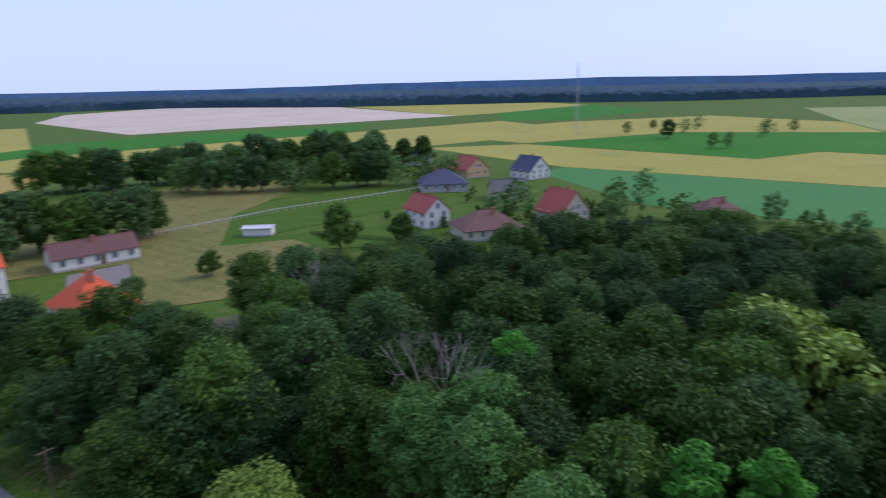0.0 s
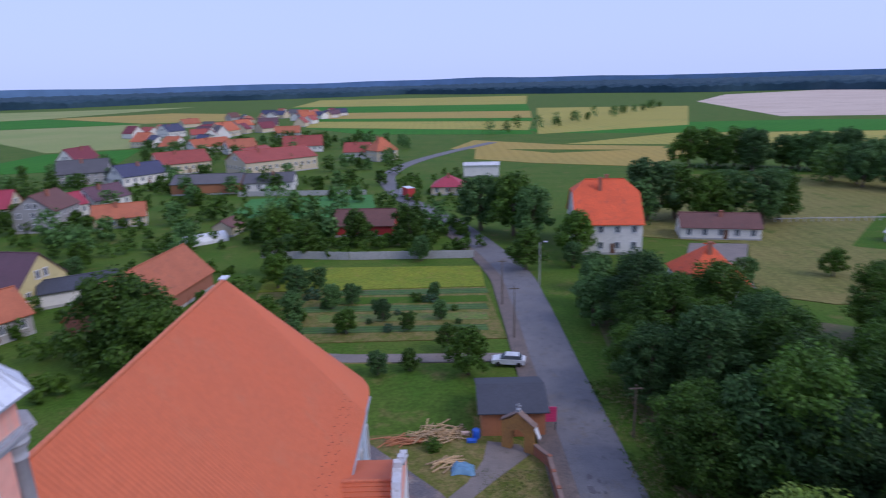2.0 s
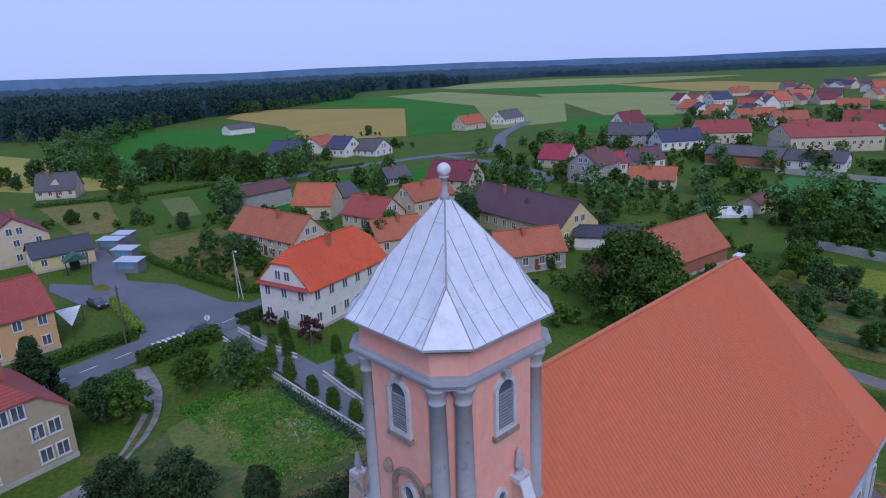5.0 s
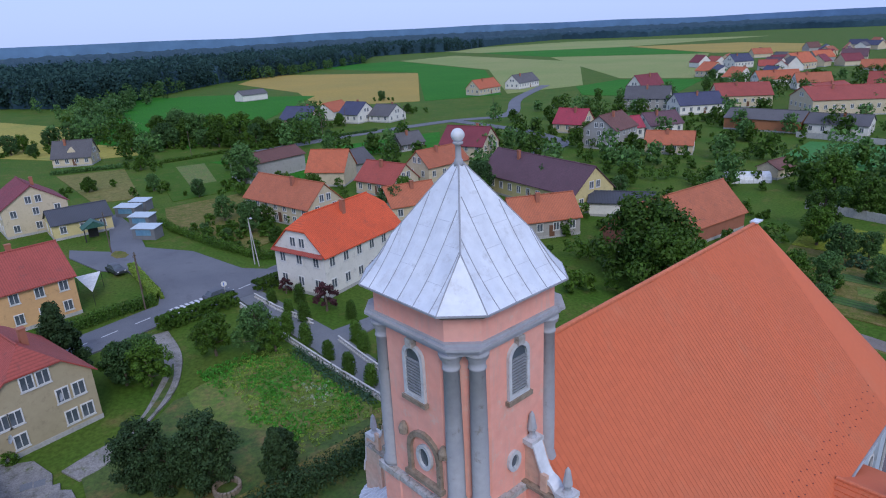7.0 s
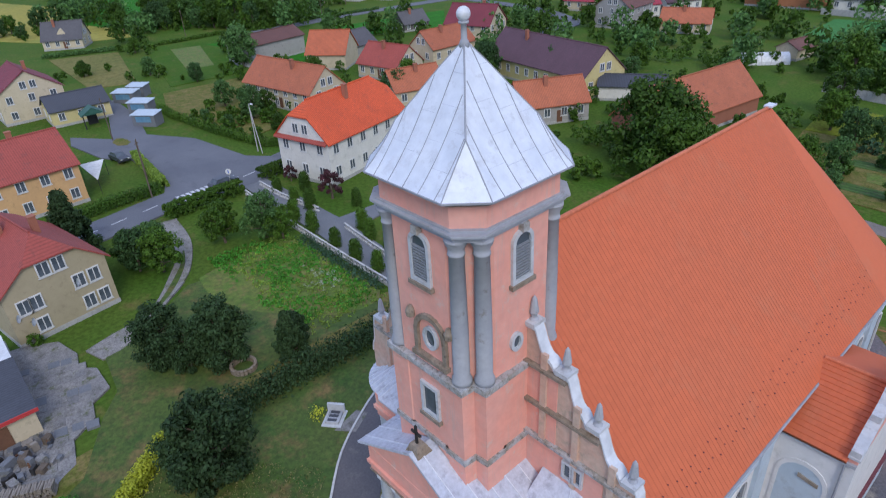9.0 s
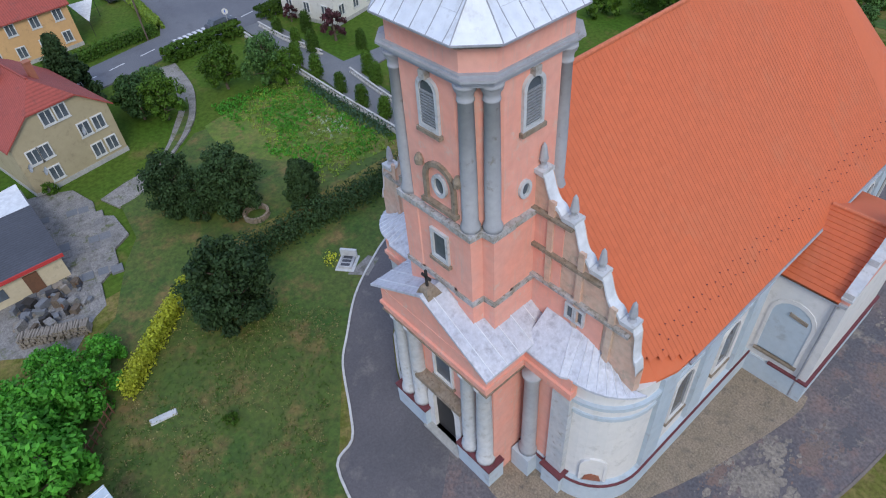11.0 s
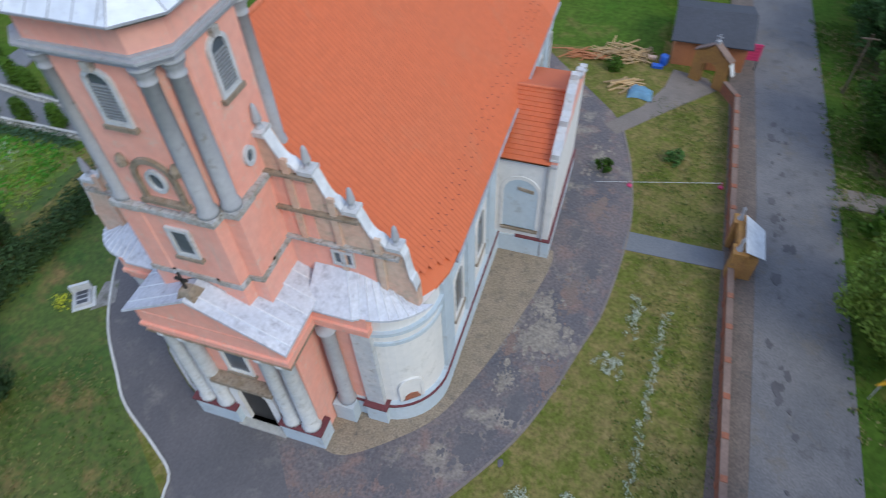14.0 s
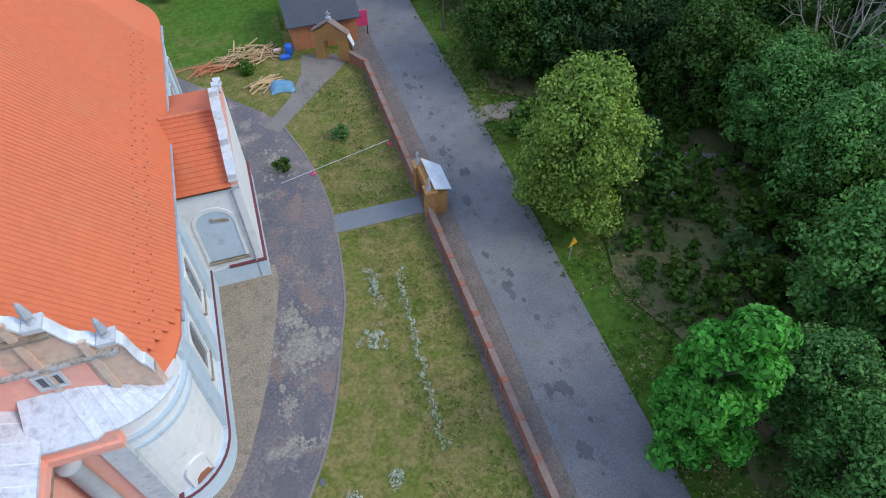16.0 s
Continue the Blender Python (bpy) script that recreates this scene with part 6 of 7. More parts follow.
for x, y in spots:
    place(wr.choice(wood + wood[:5] * 2), x, y, (0.66 if y > 66 and x < 52 else 0.78) + 0.28 * wr.random() - (0.15 if x < 27 else 0), 360 * wr.random())
for x, y in ((36, 20), (35, 12), (38, 34), (31, 7), (36, 4), (30, 44), (26, 47), (34, 42), (22.5, 47), (37.5, 26), (40, 14), (33.5, 1), (29, -2), (40, 20), (35, 37), (39, 40), (26, -4)):
    place(wr.choice(wood[:5]), x, y, 0.62 + 0.25 * wr.random(), 360 * wr.random())
for k in range(60):
    x, y = 19 + 22 * wr.random(), -10 + 62 * wr.random()
    if x > 26 or y > 44 or y < 2:
        place(wr.choice(shrub[:2]), x, y, 0.6 + 0.7 * wr.random(), 360 * wr.random())
place(shrub[0], 20.5, 38.8, 1.3, 0)

FAR = []


def village_tree(x, y, s):
    if math.hypot(x, y) < 150 or s > 1.29:
        place(wr.choice(mid), x, y, s, 360 * wr.random())
    else:
        FAR.append((x, y, s))


# single trees and groups through the village
place(oak, -45, 81, 1.0, 0)
place(oak, -39, 76, 0.8, 90)
TREES = [(-176, 80, 0.75), (-31, 110, 0.9), (-26, 104, 0.8), (-24, 92, 0.7), (-33, 118, 0.7), (-69.6, 24.6, 0.5), (-66.9, 28.8, 0.56), (-65.2, 30.2, 0.4), (-70.5, 14.5, 0.48), (-68.3, 16.4, 0.5), (-72, 17, 0.45), (-73.5, 14.5, 0.4),
         (16.5, 146, 1.4), (9, 152, 1.3), (20, 140, 1.2), (15.6, 117, 0.8), (26.6, 124.5, 0.95), (25, 118, 0.5), (24, 96, 0.75), (22, 88, 0.75), (33, 93, 0.65), (31, 86, 0.8), (38, 90, 0.6), (26, 104, 0.65), (33, 102, 0.5), (27.5, 91, 0.8), (36, 84, 0.75), (52, 104, 0.5), (60, 160, 1.3), (66, 154, 1.2), (72, 158, 1.2), (78, 150, 1.3), (84, 154, 1.2), (70, 148, 1.0), (48, 152, 1.1), (52, 158, 1.5), (40, 150, 1.1),
         (98, 100, 1.0), (70, 108, 0.5), (111, 92, 0.7), (139, 84, 0.8), (136, 78, 0.7), (150, 82, 0.9), (160, 90, 0.8), (157, 58, 0.8), (168, 62, 0.9), (190, 62, 0.9), (150, 40, 0.9), (140, 30, 0.9), (178, 24, 0.7), (150, 12, 0.8), (160, 5, 0.7), (135, 4, 0.7),
         (-19, 98, 0.6), (-23, 108, 0.6), (-15, 87, 0.55), (-27, 88, 0.8), (-1, 92, 0.45), (-6, 88, 0.4), (0, 80, 0.55), (2.5, 72.5, 0.62), (-5, 74, 0.3), (-9, 73, 0.32), (-16, 100, 0.5), (-2, 102, 0.4), (-10, 92, 0.5), (-30, 90, 0.6), (-22, 84, 0.5), (-5, 126, 0.5), (-38, 140, 0.9), (-48, 148, 0.8), (-20, 140, 0.8), (-8, 140, 0.9), (-2, 150, 0.8), (-34, 160, 0.8), (-46, 172, 0.9), (-30, 132, 0.7)]
YARD_TREES = [(-254, 71.5, 1.0), (-246.8, 81.5, 1.2), (-242.5, 87, 1.35), (-237, 91.5, 1.25), (-229.7, 96.5, 1.2), (-220, 100.5, 1.25), (-212, 104, 1.1), (-206, 109.4, 1.0), (-243.2, 69.7, 0.8), (-239.6, 80.6, 1), (-238.4, 88.6, 1.1), (-223.1, 93.5, 1), (-220.5, 99.6, 1), (-210, 101.7, 0.9), (-208.6, 106.9, 0.9), (-211.5, 117.9, 0.9), (-156.5, 70.9, 1.1), (-183.1, 39.8, 0.45), (-202.9, 59.5, 0.5), (-170, 51.9, 0.5), (-152.5, 56.8, 0.5), (-126.4, 51.6, 0.6), (-114.1, 51.5, 0.7), (-115.5, 55.2, 0.5), (-342.1, 83.8, 0.8), (-340.3, 71.7, 0.7), (-319.1, 71.6, 0.7), (-429.3, 118.2, 0.9), (-444.4, 131.9, 1), (-402.2, 98.1, 0.9), (-285.3, 51.9, 0.7), (-277, 37.7, 0.8), (-282.7, 42.7, 0.7), (-265.5, 42.8, 0.5), (-119.2, 44.3, 0.3), (-111.9, 45.7, 0.3), (-102.2, 50.8, 0.4), (-236.9, 82.3, 0.8), (-227.7, 89.8, 0.7), (-216.8, 94.9, 0.7), (-210.3, 99, 0.6), (-207.7, 111, 0.7), (-227.4, 148.8, 0.6), (-295.4, 223.1, 0.6), (-201.8, 126.5, 0.4), (-233.6, 191.3, 0.5)]
for x, y, s in YARD_TREES:
    place(wr.choice(mid), x, y, s, 360 * wr.random())
for x, y, s in TREES:
    village_tree(x, y, s * (0.8 if -34 < x < 1 and 78 < y < 115 else 1.15))
for k in range(34):
    f = k / 33
    village_tree(104 + 125 * f + wr.gauss(0, 4), 250 - 62 * f + wr.gauss(0, 6) + (k % 2) * 8, 1.3 + 0.6 * wr.random())
for k in range(26):
    f = k / 25
    village_tree(128 + 70 * f + wr.gauss(0, 3), 205 - 68 * f + wr.gauss(0, 4), 1.0 + 0.45 * wr.random())
for k in range(240):
    x, y = -185 + 170 * wr.random(), 70 + 350 * wr.random()
    if x > -60 and y < 130:
        continue
    village_tree(x, y, 0.45 + 0.45 * wr.random())
for k in range(16):
    village_tree(-215 - 5 * k + wr.gauss(0, 5), 68 + 2.4 * k + wr.gauss(0, 9), 0.65 + 0.4 * wr.random())
for k in range(22):
    f = k / 21
    village_tree(-255 - 260 * f + wr.gauss(0, 9), 60 + 65 * f + wr.gauss(0, 9), 0.85 + 0.4 * wr.random())
for k in range(14):
    village_tree(-195 - 4 * k + wr.gauss(0, 3), 108 + 3 * k + wr.gauss(0, 4), 0.7 + 0.5 * wr.random())
for k in range(30):
    village_tree(330 + 210 * wr.random(), 60 + 100 * wr.random() - 0, 0.7 + 0.6 * wr.random()) if k % 3 == 0 else village_tree(30 + 8 * k + wr.gauss(0, 4), 420 + 12 * k + wr.gauss(0, 10), 0.7 + 0.5 * wr.random())
# garden west of the church
for x, y, s, p in ((-51.6, 10.3, 0.92, 0), (-49.2, 11.6, 0.7, 0), (-47.6, 14.2, 1.0, 0), (-35.4, 7.9, 1.12, 0), (-36.8, 6.8, 0.8, 0), (-43.6, 18.8, 0.8, 1), (-45, 20, 0.55, 0)):
    place(pine[p], x, y, 0.86 * s, 50 * x)
place(pine[1], -80, 10.5, 1.15, 0)
place(redbush, -70.5, 41, 1.0, 0)
place(redbush, -80.5, 40.3, 0.6, 0)
for x, y in ((-78.3, 36.8), (-73, 36.5), (-69.7, 37), (-68.2, 33.6), (-63.7, 33.6), (-58.3, 33.4), (-53.8, 33.2), (-56.8, 37.4), (-49.9, 33.4), (-52.5, 37.2), (-60, 38.6), (-46, 33.4), (-48, 37), (-76, 40), (-66, 42)):
    place(thuja, x, y, 1.0 + 0.25 * wr.random(), 77 * x)
for x, y, s in ((-30.6, -7, 1.5), (-33, -7.5, 1.5), (-32, -10, 1.6), (-36, -5.5, 1.3), (-35.5, -3.2, 1.1), (-38, -4, 1.0), (-34, -10, 1.3), (-38, -8, 1.2), (-38.6, -1.2, 0.8), (-36.2, -6.8, 1.2), (-40, -4.6, 0.9), (-27.5, 3.0, 0.35), (-0.5, 41, 0.5), (4.9, 43.5, 0.5), (-1.8, 55.7, 0.55), (-63.5, 2.2, 0.5)):
    place(fresh_bush if x < -28 and y < 0 else wr.choice(shrub[:2]), x, y, s, 91 * x)
for k in range(26):
    x, y = -35 + 42 * wr.random(), 82 + 24 * wr.random()
    place(wr.choice(shrub), x, y, 0.3 + 0.5 * wr.random(), 360 * wr.random())


def joined_greenery(name, label, spots_, height, clumps, per, size, mat):
    """Far trees or bushes, joined into one mesh of leaves."""
    rnd = random.Random(len(spots_))
    cl = []
    for x, y, s in spots_:
        h = height * s
        wide = h * (0.32 + 0.12 * rnd.random())
        for k in range(clumps):
            f = (k + 0.5) / clumps
            reach = wide * math.sqrt(max(0.05, 1 - ((f - 0.4) / 0.65) ** 2)) * (0.4 + 0.5 * rnd.random())
            a = 2.4 * k + rnd.random()
            cl.append((x + reach * math.cos(a), y + reach * math.sin(a), h * (0.16 + 0.78 * f), wide * (0.42 + 0.2 * rnd.random())))
    tagged(new(name, leaf_mesh(name, 9, cl, per, size, M[mat])), label, "trees", kind="stuff")


FAR_A = [p for i, p in enumerate(FAR) if i % 2]
FAR_B = [p for i, p in enumerate(FAR) if not i % 2]
joined_greenery("far_trees", "leafy green trees among the far houses", FAR_A, 9.5, 11, 22, 0.6, "leaf")
joined_greenery("far_trees", "dark green trees among the far houses", FAR_B, 9.5, 11, 22, 0.6, "leaf_dark")
# edge and crowns of the far wood, haze tint in their leaf colour
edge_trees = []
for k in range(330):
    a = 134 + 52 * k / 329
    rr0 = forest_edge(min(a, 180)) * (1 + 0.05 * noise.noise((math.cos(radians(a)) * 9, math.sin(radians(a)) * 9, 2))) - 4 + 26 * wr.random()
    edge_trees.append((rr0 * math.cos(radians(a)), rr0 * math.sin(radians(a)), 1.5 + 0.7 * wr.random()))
joined_greenery("forest_edge_trees", "dark green trees along the edge of the far wood, tinted with haze blue", edge_trees, 9.5, 12, 20, 1.1, "leaf_spruce")
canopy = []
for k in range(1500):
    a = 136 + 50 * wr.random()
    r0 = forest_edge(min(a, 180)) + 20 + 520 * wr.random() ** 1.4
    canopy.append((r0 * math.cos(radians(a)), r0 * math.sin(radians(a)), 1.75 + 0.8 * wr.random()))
joined_greenery("forest_canopy", "uneven crowns of the far wood, tinted with haze blue", canopy, 9.5, 6, 12, 1.7, "leaf_spruce")
FRONT = smooth_line([(-286, 64), (-302, 70), (-378, 104), (-515, 181), (-591, 262), (-602, 329), (-728, 520)], 14)
hedgerow = [(x + wr.gauss(0, 5), y + wr.gauss(0, 4), (0.45 if i < 18 else 0.9) + 0.5 * wr.random()) for i, (x, y) in enumerate(FRONT)]
joined_greenery("field_trees", "line of dark trees across the fields", hedgerow, 9.5, 11, 22, 0.8, "leaf_dark")
low = [(22.0 + 15 * wr.random(), -4 + 50 * wr.random(), 0.25 + 0.5 * wr.random()) for k in range(300)]
joined_greenery("undergrowth", "low bushes at the edge of the wood", low, 2.6, 6, 30, 0.2, "leaf")
gb = [(-150 + 158 * wr.random(), 62 + 190 * wr.random(), 0.5 + 0.9 * wr.random()) for k in range(700)]
gb = [p for p in gb if not (-34 < p[0] < 9 and p[1] < 128) and not (-64 < p[0] < -16 and 166 < p[1] < 212) and not (-13 < p[0] < 0 and p[1] < 90)]
gb += [(x + wr.gauss(0, 3.5), y + wr.gauss(0, 3.5), 0.4 + 0.8 * wr.random()) for x, y, s in YARD_TREES for k in range(6)]
gb += [(-34 + 40 * wr.random(), 133 + 30 * wr.random(), 0.5 + 0.9 * wr.random()) for k in range(90)]
gb += [(120 + 70 * wr.random(), 5 + 110 * wr.random(), 0.4 + 0.8 * wr.random()) for k in range(110)]
joined_greenery("garden_bushes", "garden bushes and hedges between the village houses", gb, 2.6, 6, 22, 0.34, "leaf")
ug = [(23 + 95 * wr.random(), -30 + 125 * wr.random(), 0.5 + 0.8 * wr.random()) for k in range(420)]
ug = [p for p in ug if p[1] < 100 - 0.5 * (p[0] - 20) and not (p[0] < 26 and 4 < p[1] < 44)]
joined_greenery("undergrowth", "dense undergrowth on the floor of the wood", ug, 3.0, 6, 34, 0.26, "leaf")


def hedge(line, width, height, mat, label, size=0.14, per=110, step=0.55):
    rnd = random.Random(int(abs(line[0][0] * 13)))
    cl = []
    for (x0, y0), (x1, y1) in zip(line, line[1:]):
        ln = math.hypot(x1 - x0, y1 - y0)
        n = max(1, int(ln / step))
        for k in range(n):
            for z in np.arange(0.3, height, 0.5):
                cl.append((x0 + (x1 - x0) * k / n + rnd.gauss(0, 0.06), y0 + (y1 - y0) * k / n + rnd.gauss(0, 0.06), min(z, height - width * 0.4) + rnd.gauss(0, 0.05), width * 0.55))
    ob = new("hedge", leaf_mesh("hedge", 3, cl, per // 2, size, M[mat]))
    return tagged(ob, label, "hedge")


def clipped_hedge(line, width, height, mat, label, size=0.13, density=90):
    """A hedge cut square: leaves spread through a long upright box, densest at its faces."""
    rnd = random.Random(int(abs(line[0][0] * 17)))
    cl = []
    for (x0, y0), (x1, y1) in zip(line, line[1:]):
        ln = math.hypot(x1 - x0, y1 - y0)
        nx, ny = -(y1 - y0) / ln, (x1 - x0) / ln
        for k in range(int(ln * density / 4)):
            f = rnd.random()
            q = rnd.choice((-0.5, 0.5, rnd.uniform(-0.5, 0.5))) * width
            z = height if abs(q) < 0.49 * width else rnd.uniform(0.2, height)
            cl.append((x0 + (x1 - x0) * f + nx * q, y0 + (y1 - y0) * f + ny * q, z, 0.24))
    return tagged(new("hedge", leaf_mesh("hedge", 7, cl, 45, size, M[mat])), label, "hedge")


clipped_hedge([(-81.9, 22.2), (-82.4, 33.2)], 1.5, 1.9, "leaf", "clipped green hedge along the street", density=160)
clipped_hedge([(-84.6, 37.4), (-85, 43.5)], 1.4, 1.7, "leaf", "clipped green hedge before the parish house", density=160)
clipped_hedge([(-92.8, 26.0), (-110, 27.6)], 0.9, 1.3, "leaf_light", "pale clipped hedge beside the car park", density=110)
hedge([(-95.5, 47.5), (-98.2, 45), (-111, 42.8), (-127.6, 41.2), (-136, 41.5)], 1.5, 1.7, "leaf", "clipped green hedge of the allotment")
hedge([(-40.9, 11.2), (-40.6, 15), (-40.6, 19), (-40.4, 23), (-40.6, 27.5), (-40, 32)], 2.9, 2.4, "leaf_conifer", "dark overgrown garden hedge")
hedge([(-34.4, -1.2), (-37.9, 2.7), (-41.2, 6.4)], 1.1, 1.9, "leaf_yellow", "golden yellow clipped hedge", size=0.1, per=220, step=0.4)
hedge([(-62.8, 31.6), (-55.4, 31.4), (-47, 31.6)], 2.0, 0.9, "leaf_blue", "low creeping juniper along the walk")
hedge([(-90.9, 14.2), (-91.6, 19), (-91.6, 25.2)], 1.3, 2.0, "leaf_wood", "row of thujas along the garden fence")
hedge([(-219.8, 38.9), (-213.2, 57.7)], 1.2, 1.3, "leaf_dark", "dark clipped hedge before a farmhouse", size=0.3, step=0.9)
hedge([(-209, 63.3), (-208.4, 76.5), (-209.2, 91.4)], 1, 1.1, "leaf", "green hedge along an allotment", size=0.3, step=0.9)
hedge([(-207.3, 118.6), (-203.1, 132.5), (-201.2, 148.9)], 1, 1.1, "leaf_dark", "dark hedge beside the far street", size=0.3, step=0.9)
hedge([(106, 118), (112, 92), (124, 97)], 0.9, 1.3, "leaf_dark", "dark row of young thujas", step=1.3)
hedge([(154, 72), (172, 60)], 1.2, 2.2, "leaf_dark", "dense dark row of thujas")
hedge([(100, 252), (170, 215), (232, 190)], 2.0, 1.2, "leaf_dark", "low hedge between the fields", size=0.4, step=3)

# wild flowering patches
for cx_, cy_, n, sx_, sy_, mt in ((-62, 29, 130, 4.5, 2.2, "leaf_light"), (-53, 28.5, 34, 3, 1.5, "blossom"), (-58, 25, 90, 5, 2.2, "leaf_bright"), (-50, 27, 60, 3, 2, "leaf_light"), (3.6, 27, 26, 0.35, 1.6, "blossom"), (2.6, 22.5, 24, 0.7, 0.5, "blossom"), (-1.2, 12.6, 12, 0.5, 0.4, "blossom"), (1.6, 13.1, 14, 0.4, 0.4, "blossom")):
    rr = random.Random(n)
    cl = [(cx_ + rr.gauss(0, sx_ * 0.6), cy_ + rr.gauss(0, sy_ * 0.6), 0.3, 0.22) for _ in range(n)]
    tagged(new("wildflowers", leaf_mesh("wildflowers", n, cl, 30, 0.05, M[mt])), "patch of pale wild flowers in the grass", "flowers", kind="stuff")
rr = random.Random(8)
cl = []
for k in range(60):
    y = 14 + 13.7 * k / 59
    cl.append((4.6 + (y - 14) * 0.075 + rr.gauss(0, 0.15), y, 0.28, 0.16 + 0.12 * rr.random()))
tagged(new("flower_row", leaf_mesh("flower_row", 5, cl, 34, 0.045, M["blossom"])), "long row of pale flowers in the lawn", "flowers", kind="stuff")
def tufts(name, label, inside, box, n, per, size, mat, seed):
    rr = random.Random(seed)
    cl = []
    while len(cl) < n:
        x, y = box[0] + (box[2] - box[0]) * rr.random(), box[1] + (box[3] - box[1]) * rr.random()
        if inside(x, y) and noise.noise((x * 0.25, y * 0.25, seed)) > -0.15 + 0.3 * rr.random() - 0.15:
            cl.append((x, y, 0.22, 0.16 + 0.1 * rr.random()))
    tagged(new(name, leaf_mesh(name, seed, cl, per, size, M[mat], 0.0)), label, "grass", kind="stuff")


def on_west_lawn(x, y):
    return y < 0.9 * (x + 44) + 2 and not (x > -33 + 0.0 * y and y > 5 + (-20 - x) * 0.85) and x < -17.5 and y > -20 and y > -2 - (x + 34) * 1.1


def on_east_lawn(x, y):
    return x < 9 and x > (2.4 if y > 24 else -0.2 + (y - 18) * 0.33) and not 32.4 < y < 34.7 and x > 3.2 - (y - 35) * 0.3 * (y > 35)


for i, (ins, bx) in enumerate(((on_west_lawn, (-42, -12, -17, 24)), (on_east_lawn, (-6, 4, 9, 52)))):
    tufts("grass_tufts", "short green grass tufts of the lawn", ins, bx, 1700, 5, 0.06, "leaf", 3 + i)
    tufts("dry_tufts", "dry straw coloured grass tufts of the lawn", ins, bx, 2200, 5, 0.06, "dry_blade", 13 + i)
tufts("weeds", "tall weeds of the wild garden", lambda x, y: True, (-67, 21, -46, 31), 1200, 8, 0.14, "leaf_bright", 23)
tufts("weeds", "pale flowering weeds of the wild garden", lambda x, y: True, (-66, 22, -45, 31), 700, 8, 0.11, "leaf_light", 24)
tufts("undergrowth", "low green plants at the wood's edge", lambda x, y: x > 20.5, (20, -10, 34, 50), 1500, 8, 0.16, "leaf", 25)
tufts("verge_tufts", "rough dry grass of the road verge", lambda x, y: x > 16.9 + 0.3 * noise.noise((0, y, 0)), (16.6, -10, 22, 70), 1500, 6, 0.09, "dry_blade", 26)
tufts("verge_tufts", "rough green grass of the road verge", lambda x, y: x > 16.7 + 0.3 * noise.noise((0, y, 0)), (16.4, -10, 22, 70), 1800, 6, 0.10, "leaf", 27)
for p in protos:
    p.location = (0, 0, -60)
bpy.data.batch_remove([o for p in protos for o in (*p.children_recursive, p)])


# ---- churchyard wall, gates, sheds and small things ----
wall_len = [(9.4, -30), (9.4, 31.9), (9.4, 36.0), (9.4, 52.6), (8.1, 54.2)]
fence = thing("churchyard_wall", "low red brick churchyard wall with pale coping", "wall", (9.4, 0, 0))


def wall_run(a, b):
    A, B = Vector(a), Vector(b)
    ln = (B - A).length
    d = (B - A).normalized()
    n = Vector((-d.y, d.x))
    count = max(1, round(ln / 2.6))
    for k in range(count):
        p, q = A + d * (ln * k / count), A + d * (ln * (k + 1) / count)
        rect = lambda u, v, w: [(u.x - n.x * w - 9.4, u.y - n.y * w), (v.x - n.x * w - 9.4, v.y - n.y * w), (v.x + n.x * w - 9.4, v.y + n.y * w), (u.x + n.x * w - 9.4, u.y + n.y * w)]  # noqa: E731
        part("wall_panel", Geo().prism(rect(p, q, 0.14), 0, 1.25), M["brick"], fence)
        part("coping_stone", Geo().prism(rect(p + d * 0.02, q - d * 0.02, 0.21), 1.25, 1.36), M["coping"], fence)
        part("pier", Geo().prism(rect(p - d * 0.19, p + d * 0.19, 0.2), 0, 1.42), M["brick"], fence)


wall_run((9.4, -30), (9.4, 32.0))
wall_run((9.4, 35.6), (9.4, 52.6))
wall_run((9.4, 52.6), (8.3, 54.6))

gate = thing("lych_gate", "ochre brick gate with a white metal canopy", "gate", (9.6, 33.8, 0))
for y in (-1.5, 1.5):
    part("post", Geo().box(-0.4, y - 0.4, 0, 0.4, y + 0.4, 2.7).box(-0.5, y - 0.5, 2.7, 0.5, y + 0.5, 2.9), M["ochre"], gate)
    part("finial", Geo().lathe(-0.1, y, [(2.9, 0.25), (3.1, 0.18), (3.5, 0.1), (3.9, 0.12), (4.1, 0.02)], 8), M["grey_stone"], gate)
part("arch", Geo().box(-0.25, -1.2, 2.3, 0.25, 1.2, 3.0), M["ochre"], gate)
part("gate_leaf", Geo().box(-0.04, -1.1, 0.1, 0.04, -0.05, 2.1).box(-0.04, 0.05, 0.1, 0.04, 1.1, 2.1), M["wood_brown"], gate)
part("canopy", Geo().slab([(0.2, -2.0, 3.3), (1.7, -1.5, 2.4), (1.7, 1.3, 2.4), (0.2, 1.6, 3.3)], 0.08), M["sheet_white"], gate, "white sheet-metal canopy")
part("canopy_wall", Geo().box(0.4, -1.7, 0, 1.3, -1.2, 2.3), M["ochre"], gate)

gate2 = thing("north_gate", "ochre brick gateway with stepped gable and small figure niche", "gate", (6.8, 55.6, 0), -28)
part("gable", Geo().add([(x, y, z) for y in (-0.3, 0.3) for x, z in ((-1.7, 0), (-0.7, 0), (-0.7, 2.2), (0, 2.6), (0.7, 2.2), (0.7, 0), (1.7, 0), (1.7, 3.2), (0.8, 3.6), (0, 4.4), (-0.8, 3.6), (-1.7, 3.2))], [(i, (i + 1) % 12, 12 + (i + 1) % 12, 12 + i) for i in range(12)] + [(0, 1, 2, 10, 11), (2, 3, 9, 10), (3, 4, 8, 9), (4, 5, 6, 7, 8)] + [(23, 22, 14, 13, 12), (22, 21, 15, 14), (21, 20, 16, 15), (20, 19, 18, 17, 16)]), M["ochre"], gate2)
